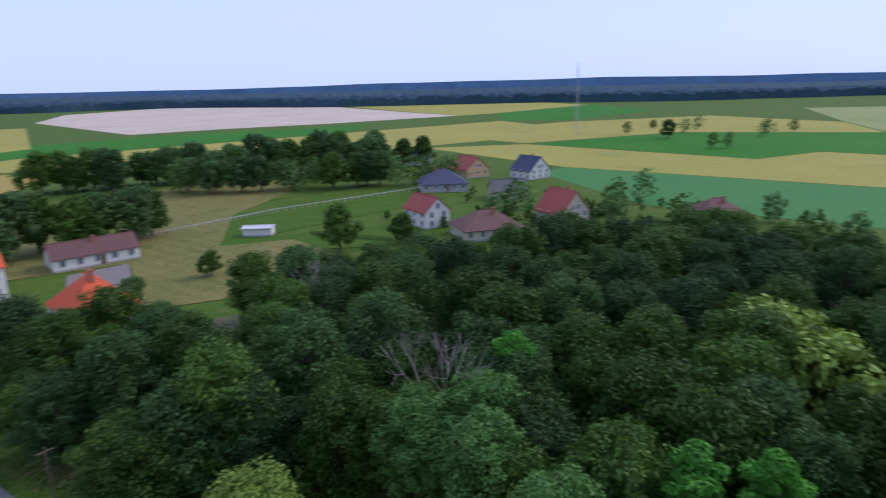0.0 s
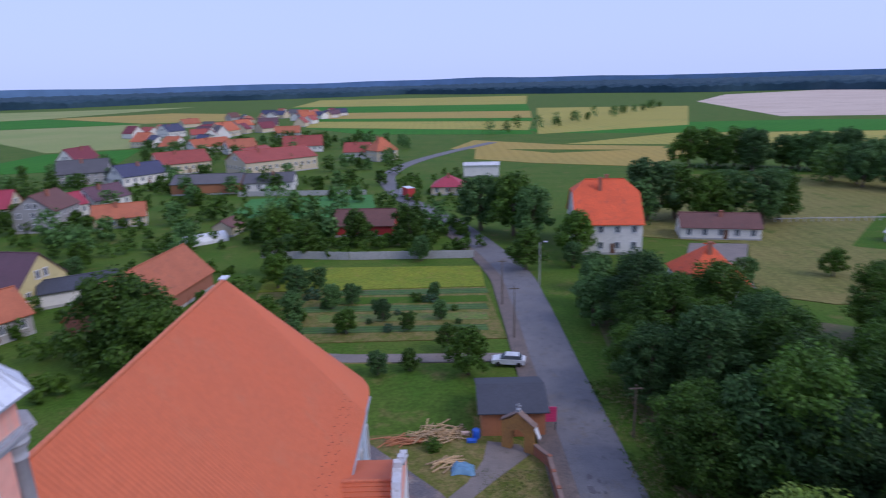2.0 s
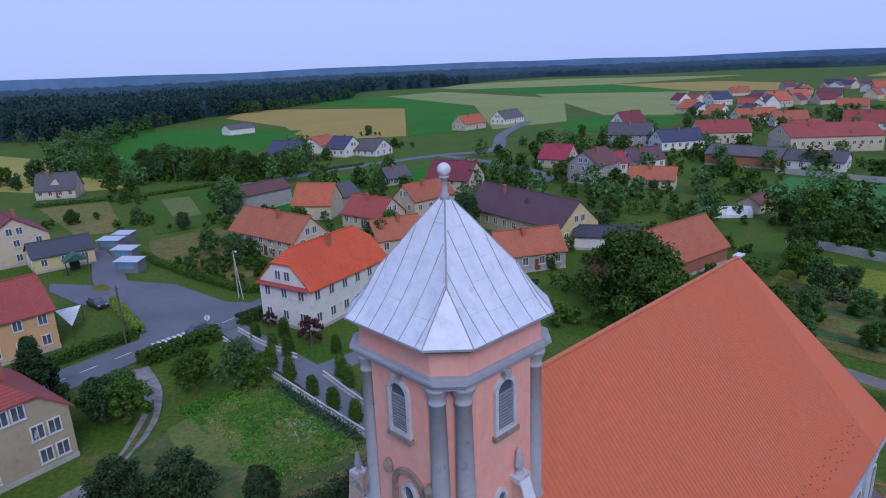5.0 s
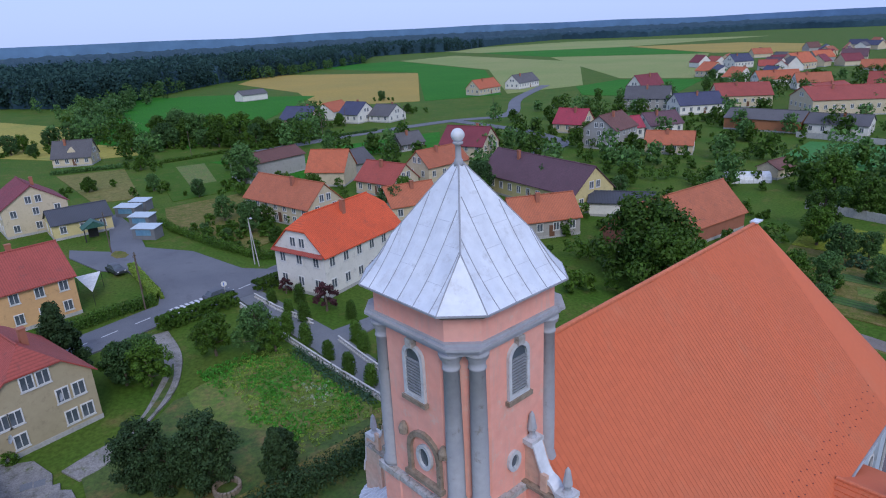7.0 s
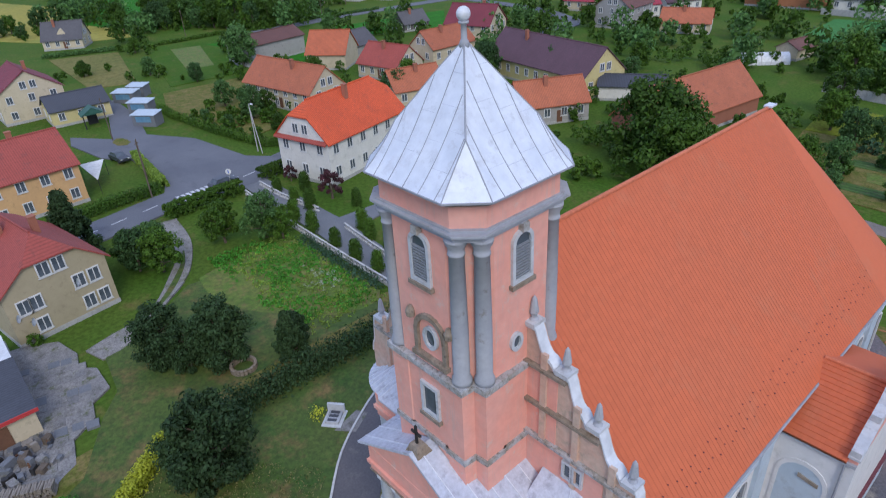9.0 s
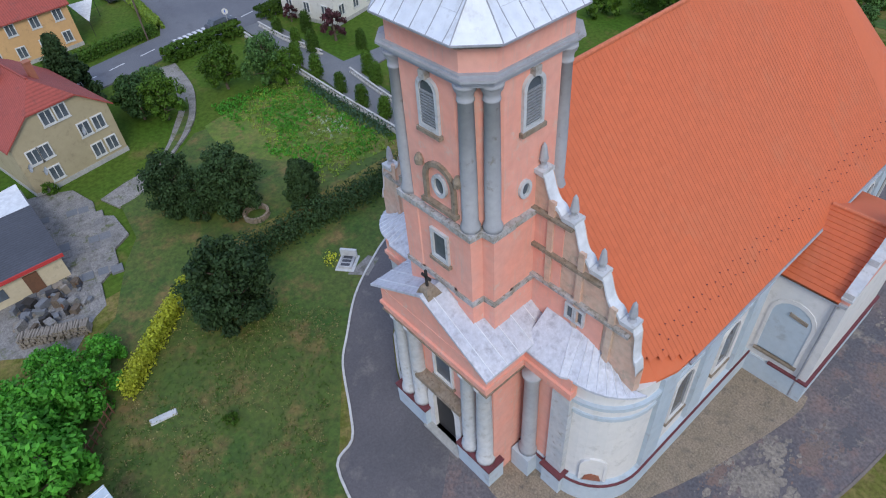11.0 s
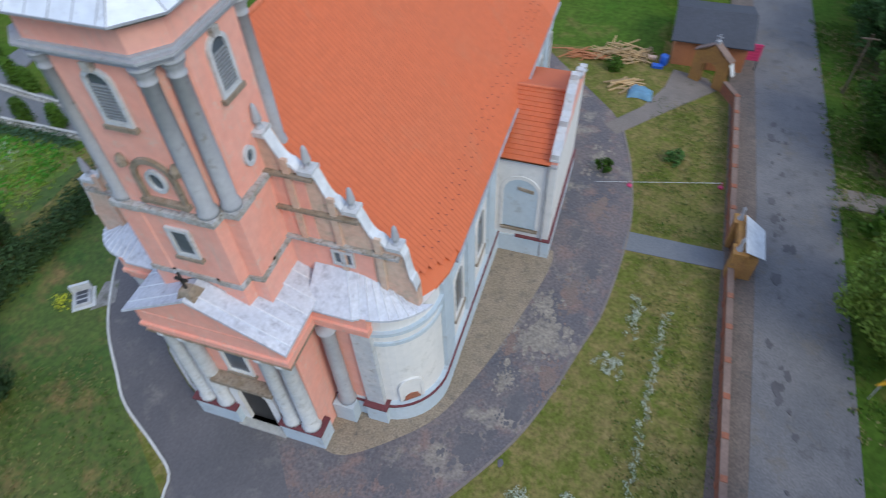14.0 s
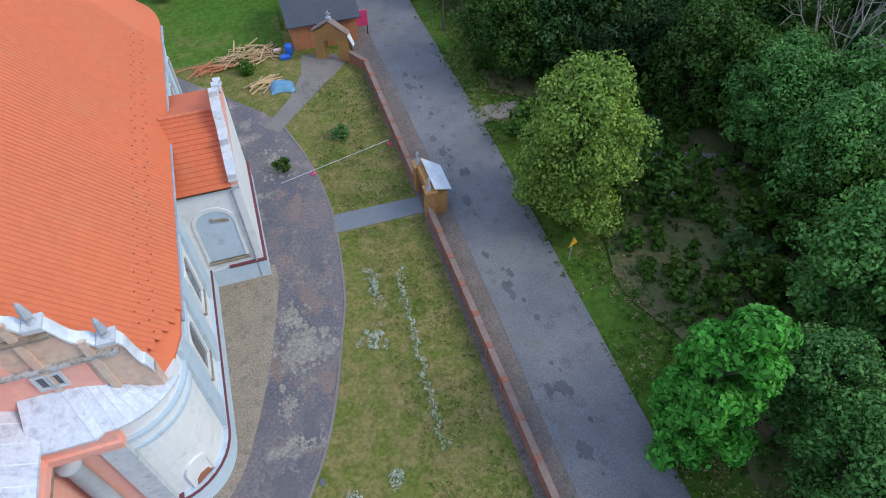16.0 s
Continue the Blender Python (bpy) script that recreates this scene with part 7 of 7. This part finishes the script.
for s in (-1, 1):
    part("coping", Geo().slab([(s * 1.85, -0.4, 3.25), (0.0, -0.4, 4.5), (0.0, 0.4, 4.5), (s * 1.85, 0.4, 3.25)][::s], 0.1), M["coping"], gate2)
part("finial", Geo().box(-0.2, -0.2, 4.4, 0.2, 0.2, 4.7).box(-0.05, -0.05, 4.7, 0.05, 0.05, 5.3).box(-0.25, -0.05, 5.0, 0.25, 0.05, 5.1), M["grey_stone"], gate2)
part("banner", Geo().slab([(1.75, -0.35, 3.1), (2.2, -0.1, 1.9), (2.2, 0.4, 1.9), (1.75, 0.4, 3.1)], 0.04), M["sheet_white"], gate2)

shed = thing("brown_shed", "rust brown boarded shed with dark sheet roof", "shed", (6.6, 61.8, 0))
part("wall", Geo().box(-3.3, -3.6, 0, 3.3, 3.6, 2.9), WALL["rust"], shed)
for k in range(22):
    part("board", Geo().box(-3.25 + k * 0.3, -3.63, 0.05, -3.0 + k * 0.3, -3.6, 2.85), WALL["rust"], shed)
part("door", Geo().box(-0.9, -3.68, 0, 0.1, -3.62, 2.1), M["wood_brown"], shed)
part("roof", Geo().slab([(-3.7, -4.1, 3.0), (3.7, -4.1, 3.0), (3.7, 0, 4.3), (-3.7, 0, 4.3)], 0.12).slab([(-3.7, 0, 4.3), (3.7, 0, 4.3), (3.7, 4.1, 3.0), (-3.7, 4.1, 3.0)], 0.12), ROOF["dark"], shed)

board = thing("pink_board", "pink plastic panel on two posts", "notice board", (10.4, 59.0, 0))
part("panel", Geo().box(-0.8, -0.05, 1.2, 0.8, 0.05, 2.9), M["plastic_pink"], board)
for x in (-0.7, 0.7):
    part("post", Geo().box(x - 0.05, -0.05, 0, x + 0.05, 0.05, 1.2), M["iron"], board)
for k in range(5):
    part("slat", Geo().box(-0.8, -0.08, 1.3 + k * 0.32, 0.8, -0.05, 1.36 + k * 0.32), M["plastic_pink"], board)

tarp = Geo()
pts = [(x * 0.28, y * 0.26, 0.35 + 0.28 * noise.noise((x * 0.7, y * 0.7, 1)) if 0 < x < 8 and 0 < y < 7 else 0.02) for x in range(9) for y in range(8)]
tarp.add([(0.0 + x, 51.4 + y + 0.2 * math.sin(x * 2), z + 0.2) for x, y, z in pts], [(i * 8 + j, (i + 1) * 8 + j, (i + 1) * 8 + j + 1, i * 8 + j + 1) for i in range(8) for j in range(7)])
tagged(new("tarpaulin", tarp.mesh("tarpaulin", M["tarp"], True)), "crumpled blue grey tarpaulin over a heap", "tarpaulin")
pile = thing("wood_pile", "heap of sawn boards and beams on the grass", "wood pile", (-1.5, 58.2, 0.19))
pr = random.Random(12)
plank = Geo().box(-1.3, -0.07, -0.05, 1.3, 0.07, 0.05).mesh("plank", M["timber"])
for k in range(90):
    o = new("plank", plank)
    o.parent = pile
    u = pr.random()
    o.matrix_local = pose(-2.6 + 5.2 * u, pr.gauss(0, 0.7) + 0.5 * u, 0.08 + 0.55 * pr.random() * (0.3 + u * (1 - u) * 3), pr.gauss(0, 4), pr.gauss(0, 4), pr.gauss(15, 40)) @ Matrix.Scale(0.4 + 0.5 * pr.random(), 4)
pile2 = thing("roof_batten_pile", "heap of orange battens", "wood pile", (-5.2, 57.3, 0.19))
batten = Geo().box(-1.1, -0.05, -0.04, 1.1, 0.05, 0.04).mesh("batten", WALL["rust"])
for k in range(26):
    o = new("batten", batten)
    o.parent = pile2
    o.matrix_local = pose(pr.gauss(0, 1.0), pr.gauss(0, 0.35), 0.06 + 0.3 * pr.random(), 0, pr.gauss(0, 4), pr.gauss(15, 20))
for k in range(12):
    o = new("loose_board", plank)
    o.matrix_world = pose(-1.6 + 1.8 * pr.random(), 52.8 + 1.2 * pr.random(), 0.25 + 0.02 * k, 0, 0, 20 + pr.gauss(0, 25))
    tagged(o, "loose sawn board in the grass", "board", "loose boards")
for x, y, s in ((2.2, 57.2, 0.5), (1.6, 58.6, 0.4)):
    tagged(new("plastic_sheet", Geo().box(x - s, y - s * 0.6, 0.19, x + s, y + s * 0.6, 0.45).mesh("plastic_sheet", M["plastic_blue"] if s == 0.5 else M["cream"])), "bundle of plastic sheeting on the grass", "sheeting")
bin_ = thing("blue_barrel", "blue plastic barrel beside the shed", "barrel", (2.7, 57.9, 0.19))
part("body", Geo().lathe(0, 0, [(0, 0.35), (0.1, 0.4), (0.9, 0.4), (1.0, 0.34)], 14), M["plastic_blue"], bin_, smooth=True)

cord = thing("barrier_cord", "pale cord across the drive between two stakes", "cord", (0, 0, 0))
part("cord", Geo().tube((-1, 38.9, 0.6), (8.7, 41.3, 0.7), 0.02, 0.02, 4), M["sheet_white"], cord)
for x, y in ((1.7, 39.6), (8.7, 41.3)):
    part("stake", Geo().lathe(x, y, [(0.15, 0.22), (0.3, 0.2), (0.35, 0.04), (0.75, 0.04)], 8), M["plastic_pink"], cord)

sign = thing("warning_sign", "yellow triangular road sign on a grey post", "road sign", (17.9, 24.8, 0), 20)
part("post", Geo().lathe(0, 0, [(0, 0.04), (2.5, 0.04)], 8), M["concrete"], sign)
part("plate", stand(Geo(), [(-0.45, 0), (0.45, 0), (0, 0.8)], (0, -0.05, 1.8), 0, 0, 0.03), M["yellow_sign"], sign)
stone = thing("memorial_slab", "small pale memorial stone at the wood's edge", "stone", (28, 27.6, 0), 30)
part("slab", Geo().box(-0.35, -0.12, 0, 0.35, 0.12, 1.1), M["concrete"], stone)

# lamp and cable poles
def pole(x, y, h, name, label, lamp=False, brace=False):
    p = thing(name, label, "pole", (x, y, 0), group="street poles")
    shaft_mat = M["concrete"] if lamp else M["bark"]
    part("shaft", Geo().lathe(0, 0, [(0, 0.12), (h, 0.07)], 8), shaft_mat, p)
    if lamp:
        part("arm", Geo().tube((0, 0, h - 0.1), (0.9, 0, h + 0.1), 0.04, 0.04, 6), M["iron"], p)
        part("lamp_head", Geo().box(0.7, -0.14, h + 0.02, 1.3, 0.14, h + 0.18), M["sheet_white"], p)
    else:
        part("crossarm", Geo().box(-0.7, -0.05, h - 0.5, 0.7, 0.05, h - 0.38), shaft_mat, p)
    if brace:
        part("brace", Geo().tube((1.6, 0, 0), (0.05, 0, h * 0.9), 0.1, 0.08, 6), M["concrete"], p)


for x, y, h, lamp, br in ((-96.4, 43.2, 8.2, True, True), (-90.7, 23.3, 8.5, False, False), (-98.9, 25.5, 6.5, False, False), (-122.8, 27.9, 8, False, False), (18.9, 57.5, 6, False, False), (9.2, 98, 8, False, False), (9.6, 84, 8, False, False), (16.9, 108, 8, True, False), (-205, 126, 9, False, False), (-198, 160, 9, False, False), (-182, 195, 9, False, False), (-210, 78, 9, False, False), (-236, 46, 9, False, False), (-225, 150, 9, False, False)):
    pole(x, y, h, "street_lamp" if lamp else "cable_pole", "grey concrete street lamp" if lamp else "dark weathered wooden cable pole", lamp, br)
mast = thing("radio_mast", "thin lattice radio mast in the fields", "mast", (431, 191, 0))
for k in range(3):
    a = 2.09 * k
    part("leg", Geo().tube((math.cos(a) * 1.6, math.sin(a) * 1.6, 0), (math.cos(a) * 0.4, math.sin(a) * 0.4, 50), 0.16, 0.1, 5), M["concrete"], mast)
for k in range(16):
    z = 3 * k
    r0, r1 = 1.6 - 1.2 * z / 50, 1.6 - 1.2 * (z + 3) / 50
    a = 2.09 * k
    part("brace", Geo().tube((math.cos(a) * r0, math.sin(a) * r0, z), (math.cos(a + 2.09) * r1, math.sin(a + 2.09) * r1, z + 3), 0.07, 0.07, 4), M["concrete"], mast)


def car(x, y, rz, mat, label):
    c = thing("car", label, "car", (x, y, 0.21), rz, "parked cars")
    body = Geo().add([(u, v, w) for v in (-0.85, 0.85) for u, w in ((-2.1, 0.3), (2.1, 0.3), (2.15, 0.75), (1.2, 0.95), (-1.9, 0.98), (-2.15, 0.8))], [(5, 4, 3, 2, 1, 0), (6, 7, 8, 9, 10, 11)] + [(i, (i + 1) % 6, 6 + (i + 1) % 6, 6 + i) for i in range(6)])
    part("body", body, M[mat], c)
    part("cabin", Geo().prism([(-1.75, -0.75), (1.1, -0.75), (1.1, 0.75), (-1.75, 0.75)], 0.95, 1.42, [(-1.3, -0.62), (0.4, -0.62), (0.4, 0.62), (-1.3, 0.62)]), M["glass"], c)
    part("roof", Geo().prism([(-1.32, -0.63), (0.42, -0.63), (0.42, 0.63), (-1.32, 0.63)], 1.42, 1.47), M[mat], c)
    for u in (-1.35, 1.35):
        for v in (-0.8, 0.8):
            part("wheel", Geo().tube((u, v - 0.1, 0.32), (u, v + 0.1, 0.32), 0.32, 0.32, 12), M["rubber"], c)
    for v in (-0.6, 0.6):
        part("headlight", Geo().box(2.08, v - 0.16, 0.6, 2.17, v + 0.16, 0.76), M["sheet_white"], c)


car(7.9, 75.2, 170, "car_white", "white car parked on the drive by the lane")
car(-110.5, 25.2, 8, "car_dark", "dark car at the edge of the car park")
car(-86.3, 32.4, 98, "car_dark", "dark car waiting on the street by the crossing")
car(150, 24, 30, "car_dark", "dark car in a yard")
car(146, 36, 60, "car_white", "white car in a yard")
truck = thing("box_truck", "red box truck with white roof on the road", "truck", (-11.5, 199.5, 0.2), 115)
part("box", Geo().box(-3, -1.2, 0.9, 2, 1.2, 3.5), WALL["red"], truck)
part("box_roof", Geo().box(-3, -1.2, 3.5, 2, 1.2, 3.6), M["sheet_white"], truck)
part("cab", Geo().box(2.1, -1.1, 0.5, 3.9, 1.1, 2.7), M["sheet_white"], truck)
part("windscreen", Geo().box(3.88, -1.0, 1.6, 3.93, 1.0, 2.5), M["glass"], truck)
for u in (-2, 2.8):
    for v in (-1.05, 1.05):
        part("wheel", Geo().tube((u, v - 0.14, 0.45), (u, v + 0.14, 0.45), 0.45, 0.45, 12), M["rubber"], truck)

# kiosks, awning, sign by the crossing
for x, y, w in ((-127.5, 36.2, 4.8), (-137.5, 38.6, 4.6), (-148.5, 39.2, 5.0), (-152, 43, 4.0)):
    k = thing("kiosk", "low market kiosk with pale blue sheet roof", "kiosk", (x, y, 0), 38, "market kiosks")
    part("wall", Geo().box(-w / 2, -1.4, 0, w / 2, 1.4, 2.3), M["slate_path"], k)
    part("roof", Geo().slab([(-w / 2 - 0.2, -1.6, 2.35), (w / 2 + 0.2, -1.6, 2.35), (w / 2 + 0.2, 1.5, 2.65), (-w / 2 - 0.2, 1.5, 2.65)], 0.1), M["blue_wall"], k)
    part("shutter", Geo().box(-w / 3, -1.46, 0.9, w / 3, -1.4, 2.0), M["tarp"], k)
awn = thing("awning", "white triangular sun sail in a garden", "awning", (-103, 19.6, 0))
part("sail", Geo().slab([(-3.2, -1.2, 2.6), (4.6, -0.9, 2.2), (-2.4, 2.2, 2.8)], 0.04), M["frame_white"], awn)
for u, v, h in ((-3.2, -1.2, 2.6), (4.6, -0.9, 2.2), (-2.4, 2.2, 2.8)):
    part("post", Geo().lathe(u, v, [(0, 0.04), (h, 0.04)], 6), M["iron"], awn)
rs = thing("round_sign", "round white road sign at the crossing", "road sign", (-84.4, 32.7, 0), 60)
part("post", Geo().lathe(0, 0, [(0, 0.04), (2.6, 0.04)], 8), M["concrete"], rs)
part("disc", Geo().tube((0, -0.04, 2.9), (0, -0.08, 2.9), 0.42, 0.42, 18), M["frame_white"], rs)
part("symbol", Geo().box(-0.06, -0.1, 2.65, 0.06, -0.08, 3.15), M["plastic_blue"], rs)

# low white churchyard walls along the walk
for line in (((-82.5, 36.2), (-76, 36.2), (-68, 37.2)), ((-61.5, 36.9), (-55, 36.2), (-47, 35.6)), ((-81, 33.2), (-68, 32.6), (-57, 32.4), (-46, 32.4))):
    w = thing("low_wall", "low white balustrade wall along the churchyard walk", "wall", (0, 0, 0))
    for a, b in zip(line, line[1:]):
        A, B = Vector(a), Vector(b)
        d, ln = (B - A).normalized(), (B - A).length
        n = Vector((-d.y, d.x)) * 0.14
        q = lambda u, v, m=1.0: [(u.x - n.x * m, u.y - n.y * m), (v.x - n.x * m, v.y - n.y * m), (v.x + n.x * m, v.y + n.y * m), (u.x + n.x * m, u.y + n.y * m)]  # noqa: E731
        part("footing", Geo().prism(q(A, B), 0, 0.35), M["kerb"], w)
        part("rail", Geo().prism(q(A, B, 0.8), 0.75, 0.85), M["kerb"], w)
        for k in range(int(ln / 0.7)):
            p = A + d * (0.35 + k * 0.7)
            part("baluster", Geo().prism(q(p - d * 0.1, p + d * 0.1, 0.6), 0.35, 0.75), M["kerb"], w)
# white garden wall by the lane and others
for a, b in (((-40, 131.5), (-20.3, 128.3)), ((-20.3, 128.3), (7.2, 127.2)), ((-70, 212), (-25, 209))):
    A, B = Vector(a), Vector(b)
    gw = thing("garden_wall", "long pale concrete garden wall of panels", "wall", (A.x, A.y, 0), math.degrees(math.atan2(B.y - A.y, B.x - A.x)))
    n = int((B - A).length / 2.2)
    for k in range(n):
        part("panel", Geo().box(k * 2.2 + 0.06, -0.05, 0, k * 2.2 + 2.14, 0.05, 1.7), M["concrete"], gw)
        part("post", Geo().box(k * 2.2 - 0.06, -0.09, 0, k * 2.2 + 0.06, 0.09, 1.8), M["concrete"], gw)
# meadow fence
mf = thing("meadow_fence", "pale post and rail fence along the meadow", "fence", (0, 0, 0))
for (x0, y0), (x1, y1) in (((82, 152), (122, 150)), ((122, 150), (178, 136))):
    for k in range(22):
        x, y = x0 + (x1 - x0) * k / 22, y0 + (y1 - y0) * k / 22
        part("post", Geo().box(x - 0.08, y - 0.08, 0, x + 0.08, y + 0.08, 1.3), M["concrete"], mf)
    part("rail", Geo().tube((x0, y0, 1.0), (x1, y1, 1.0), 0.12, 0.12, 5), M["concrete"], mf)

# graves on the lawn, ring of bricks, yard things
gr = thing("grave", "pale grave with dark plaques beside a short slab path", "grave", (-34.3, 17.1, 0), 38)
part("border", Geo().box(-0.75, -0.95, 0.15, 0.85, 0.95, 0.27), M["pale_stone"], gr)
part("slab", Geo().box(-0.5, -0.7, 0.27, 0.6, 0.6, 0.5), M["marble"], gr)
part("headstone", Geo().box(-0.7, 0.62, 0.27, 0.7, 0.85, 1.1), M["pale_stone"], gr)
for v in (-0.45, 0.0, 0.4):
    part("plaque", Geo().box(-0.35, v - 0.14, 0.5, 0.4, v + 0.14, 0.53), M["car_dark"], gr)
sheet("grave_path", [(-33.8, 18.9), (-33.2, 16.4), (-31.9, 17.5), (-32.9, 19.4)], 0.224, M["worn_concrete"], "short grey slab path to a grave", "path")
hedge([(-35.5, 16.3), (-35.2, 16.0)], 1.2, 1.2, "leaf_yellow", "small golden conifer bush beside the grave", size=0.09, per=160, step=0.3)
tagged(new("stone_slab", Geo().prism([(-31.5, -1.2), (-30.95, -1.25), (-30.6, 0.5), (-31.15, 0.6)], 0.15, 0.3, [(-31.45, -1.15), (-31.0, -1.2), (-30.65, 0.45), (-31.1, 0.55)]).mesh("stone_slab", M["pale_stone"])), "low pale stone slab lying in the lawn", "stone")
ring = thing("brick_ring", "round brick fire ring in the garden", "brick ring", (-45.4, 14.9, 0.18))
for k in range(22):
    a = 2 * math.pi * k / 22
    part("brick", Geo().prism([(r * math.cos(a + s), r * math.sin(a + s)) for r, s in ((0.95, -0.12), (1.2, -0.12), (1.2, 0.12), (0.95, 0.12))], 0, 0.5), M["mossy"], ring)
green = thing("greenhouse", "long plastic greenhouse with arched frame", "greenhouse", (-58, 147, 0), 40)
gg = Geo()
n = 10
gg.add([(x, 2.2 * math.cos(math.pi * k / n), 2.3 * math.sin(math.pi * k / n)) for x in (-5, 5) for k in range(n + 1)], [(k, k + 1, n + 2 + k, n + 1 + k) for k in range(n)] + [tuple(range(n + 1)), tuple(range(2 * n + 1, n, -1))])
part("cover", gg, M["sheet_white"], green)
for k in range(6):
    for j in range(n):
        part("hoop", Geo().tube((-5 + 2 * k, 2.23 * math.cos(math.pi * j / n), 2.33 * math.sin(math.pi * j / n)), (-5 + 2 * k, 2.23 * math.cos(math.pi * (j + 1) / n), 2.33 * math.sin(math.pi * (j + 1) / n)), 0.04, 0.04, 4), M["concrete"], green)
yard_shed = thing("yard_shed", "low farm shed with dark sheet roof and red fascia", "shed", (-53.7, -4.4, 0))
part("wall", Geo().box(-3.7, -4.5, 0, 3.7, 4.1, 2.6), WALL["cream"], yard_shed)
part("roof", Geo().slab([(-4.1, -4.8, 3.2), (4.1, -4.8, 2.8), (4.1, 4.4, 2.8), (-4.1, 4.4, 3.2)], 0.12), ROOF["dark"], yard_shed)
part("fascia", Geo().box(4.08, -4.8, 2.5, 4.18, 4.4, 2.82), WALL["red"], yard_shed)
part("door", Geo().box(3.68, 1.0, 0.1, 3.76, 2.1, 2.1), M["wood_brown"], yard_shed)
for v in (-3.0, -1.0):
    part("window", Geo().box(3.68, v - 0.5, 0.9, 3.75, v + 0.5, 1.9), M["glass"], yard_shed)
white_shed = thing("lean_to", "small lean-to with white sheet roof beside the house", "shed", (-60.6, -1.6, 0))
part("wall", Geo().box(-2.2, -2.0, 0, 2.2, 1.6, 2.2), WALL["grey"], white_shed)
part("roof", Geo().slab([(-2.6, -2.4, 2.3), (2.8, -2.4, 2.3), (2.8, 1.5, 2.7), (-2.6, 1.5, 2.7)], 0.08), M["sheet_white"], white_shed)
stack = thing("firewood_stack", "long stack of grey split firewood in the farmyard", "firewood", (-43.6, -3.3, 0.2), 62)
log = Geo().tube((0, -0.45, 0), (0, 0.45, 0), 0.11, 0.10, 6).mesh("log", M["dead_bark"])
log_rnd = random.Random(6)
for i in range(24):
    for j in range(5):
        o = new("log", log)
        o.parent = stack
        o.matrix_local = pose(-2.5 + 0.21 * i + log_rnd.gauss(0, 0.02), log_rnd.gauss(0, 0.06), 0.11 + 0.19 * j + log_rnd.gauss(0, 0.02), 0, 60 * log_rnd.random(), log_rnd.gauss(0, 4))
metal_shed = thing("metal_roof_shed", "garden shed with pale ribbed sheet roof", "shed", (-24.2, -7.1, 0), 6)
part("wall", Geo().box(-2.4, -2.2, 0, 2.4, 2.2, 2.0), WALL["grey"], metal_shed)
part("roof", Geo().slab([(-2.8, -2.6, 2.1), (2.8, -2.6, 2.1), (2.8, 2.6, 2.5), (-2.8, 2.6, 2.5)], 0.1), M["blue_wall"], metal_shed)
for k in range(9):
    part("rib", Geo().tube((-2.6 + 0.65 * k, -2.6, 2.14), (-2.6 + 0.65 * k, 2.6, 2.54), 0.04, 0.04, 4), M["lead"], metal_shed)
rr = random.Random(4)
for k in range(44):
    x, y = -49.2 + 4.2 * rr.random(), -5.4 + 5.2 * rr.random()
    w, d, hh = 0.15 + 0.45 * rr.random() ** 2, 0.12 + 0.3 * rr.random(), 0.15 + 0.6 * rr.random()
    o = new("crate", Geo().prism([(-w, -d), (w, -d), (w, d), (-w, d)], 0, hh, [(-w * 0.9, -d * 0.9), (w * 0.9, -d * 0.9), (w * 0.9, d * 0.9), (-w * 0.9, d * 0.9)]).mesh("crate", rr.choice([M["wood_brown"], M["slate_path"], M["iron"], M["bark"], M["dead_bark"], M["worn_concrete"], M["car_dark"]])))
    o.matrix_world = pose(x, y, 0.2, 0, 0, 360 * rr.random())
    tagged(o, "old crate or bundle in the farmyard", "crate", "farmyard clutter")
bf = thing("garden_fence", "rusty brown garden fence", "fence", (0, 0, 0))
for k in range(12):
    x, y = -33.8 + 4.4 * k / 11, -2.7 - 4.7 * k / 11
    part("post", Geo().box(x - 0.05, y - 0.05, 0, x + 0.05, y + 0.05, 1.3), M["wood_brown"], bf)
part("mesh_panel", Geo().tube((-33.8, -2.7, 1.1), (-29.4, -7.4, 1.1), 0.04, 0.04, 5).tube((-33.8, -2.7, 0.5), (-29.4, -7.4, 0.5), 0.04, 0.04, 5), M["wood_brown"], bf)

for x, y, z in ((-65.0, 7.4, 4.3), (-64.1, 2.6, 2.4), (-64.0, 1.6, 3.3)):
    dish = thing("satellite_dish", "white satellite dish on a wall bracket", "satellite dish", (x + 0.25, y, z), 60, "satellite dishes")
    part("bowl", Geo().add([(0.0, 0, 0)] + [(0.12, 0.42 * math.cos(2 * math.pi * k / 14), 0.42 * math.sin(2 * math.pi * k / 14)) for k in range(14)], [(0, 1 + k, 1 + (k + 1) % 14) for k in range(14)]), M["frame_white"], dish)
    part("bracket", Geo().tube((0, 0, 0), (-0.4, 0.3, -0.1), 0.03, 0.03, 5), M["iron"], dish)
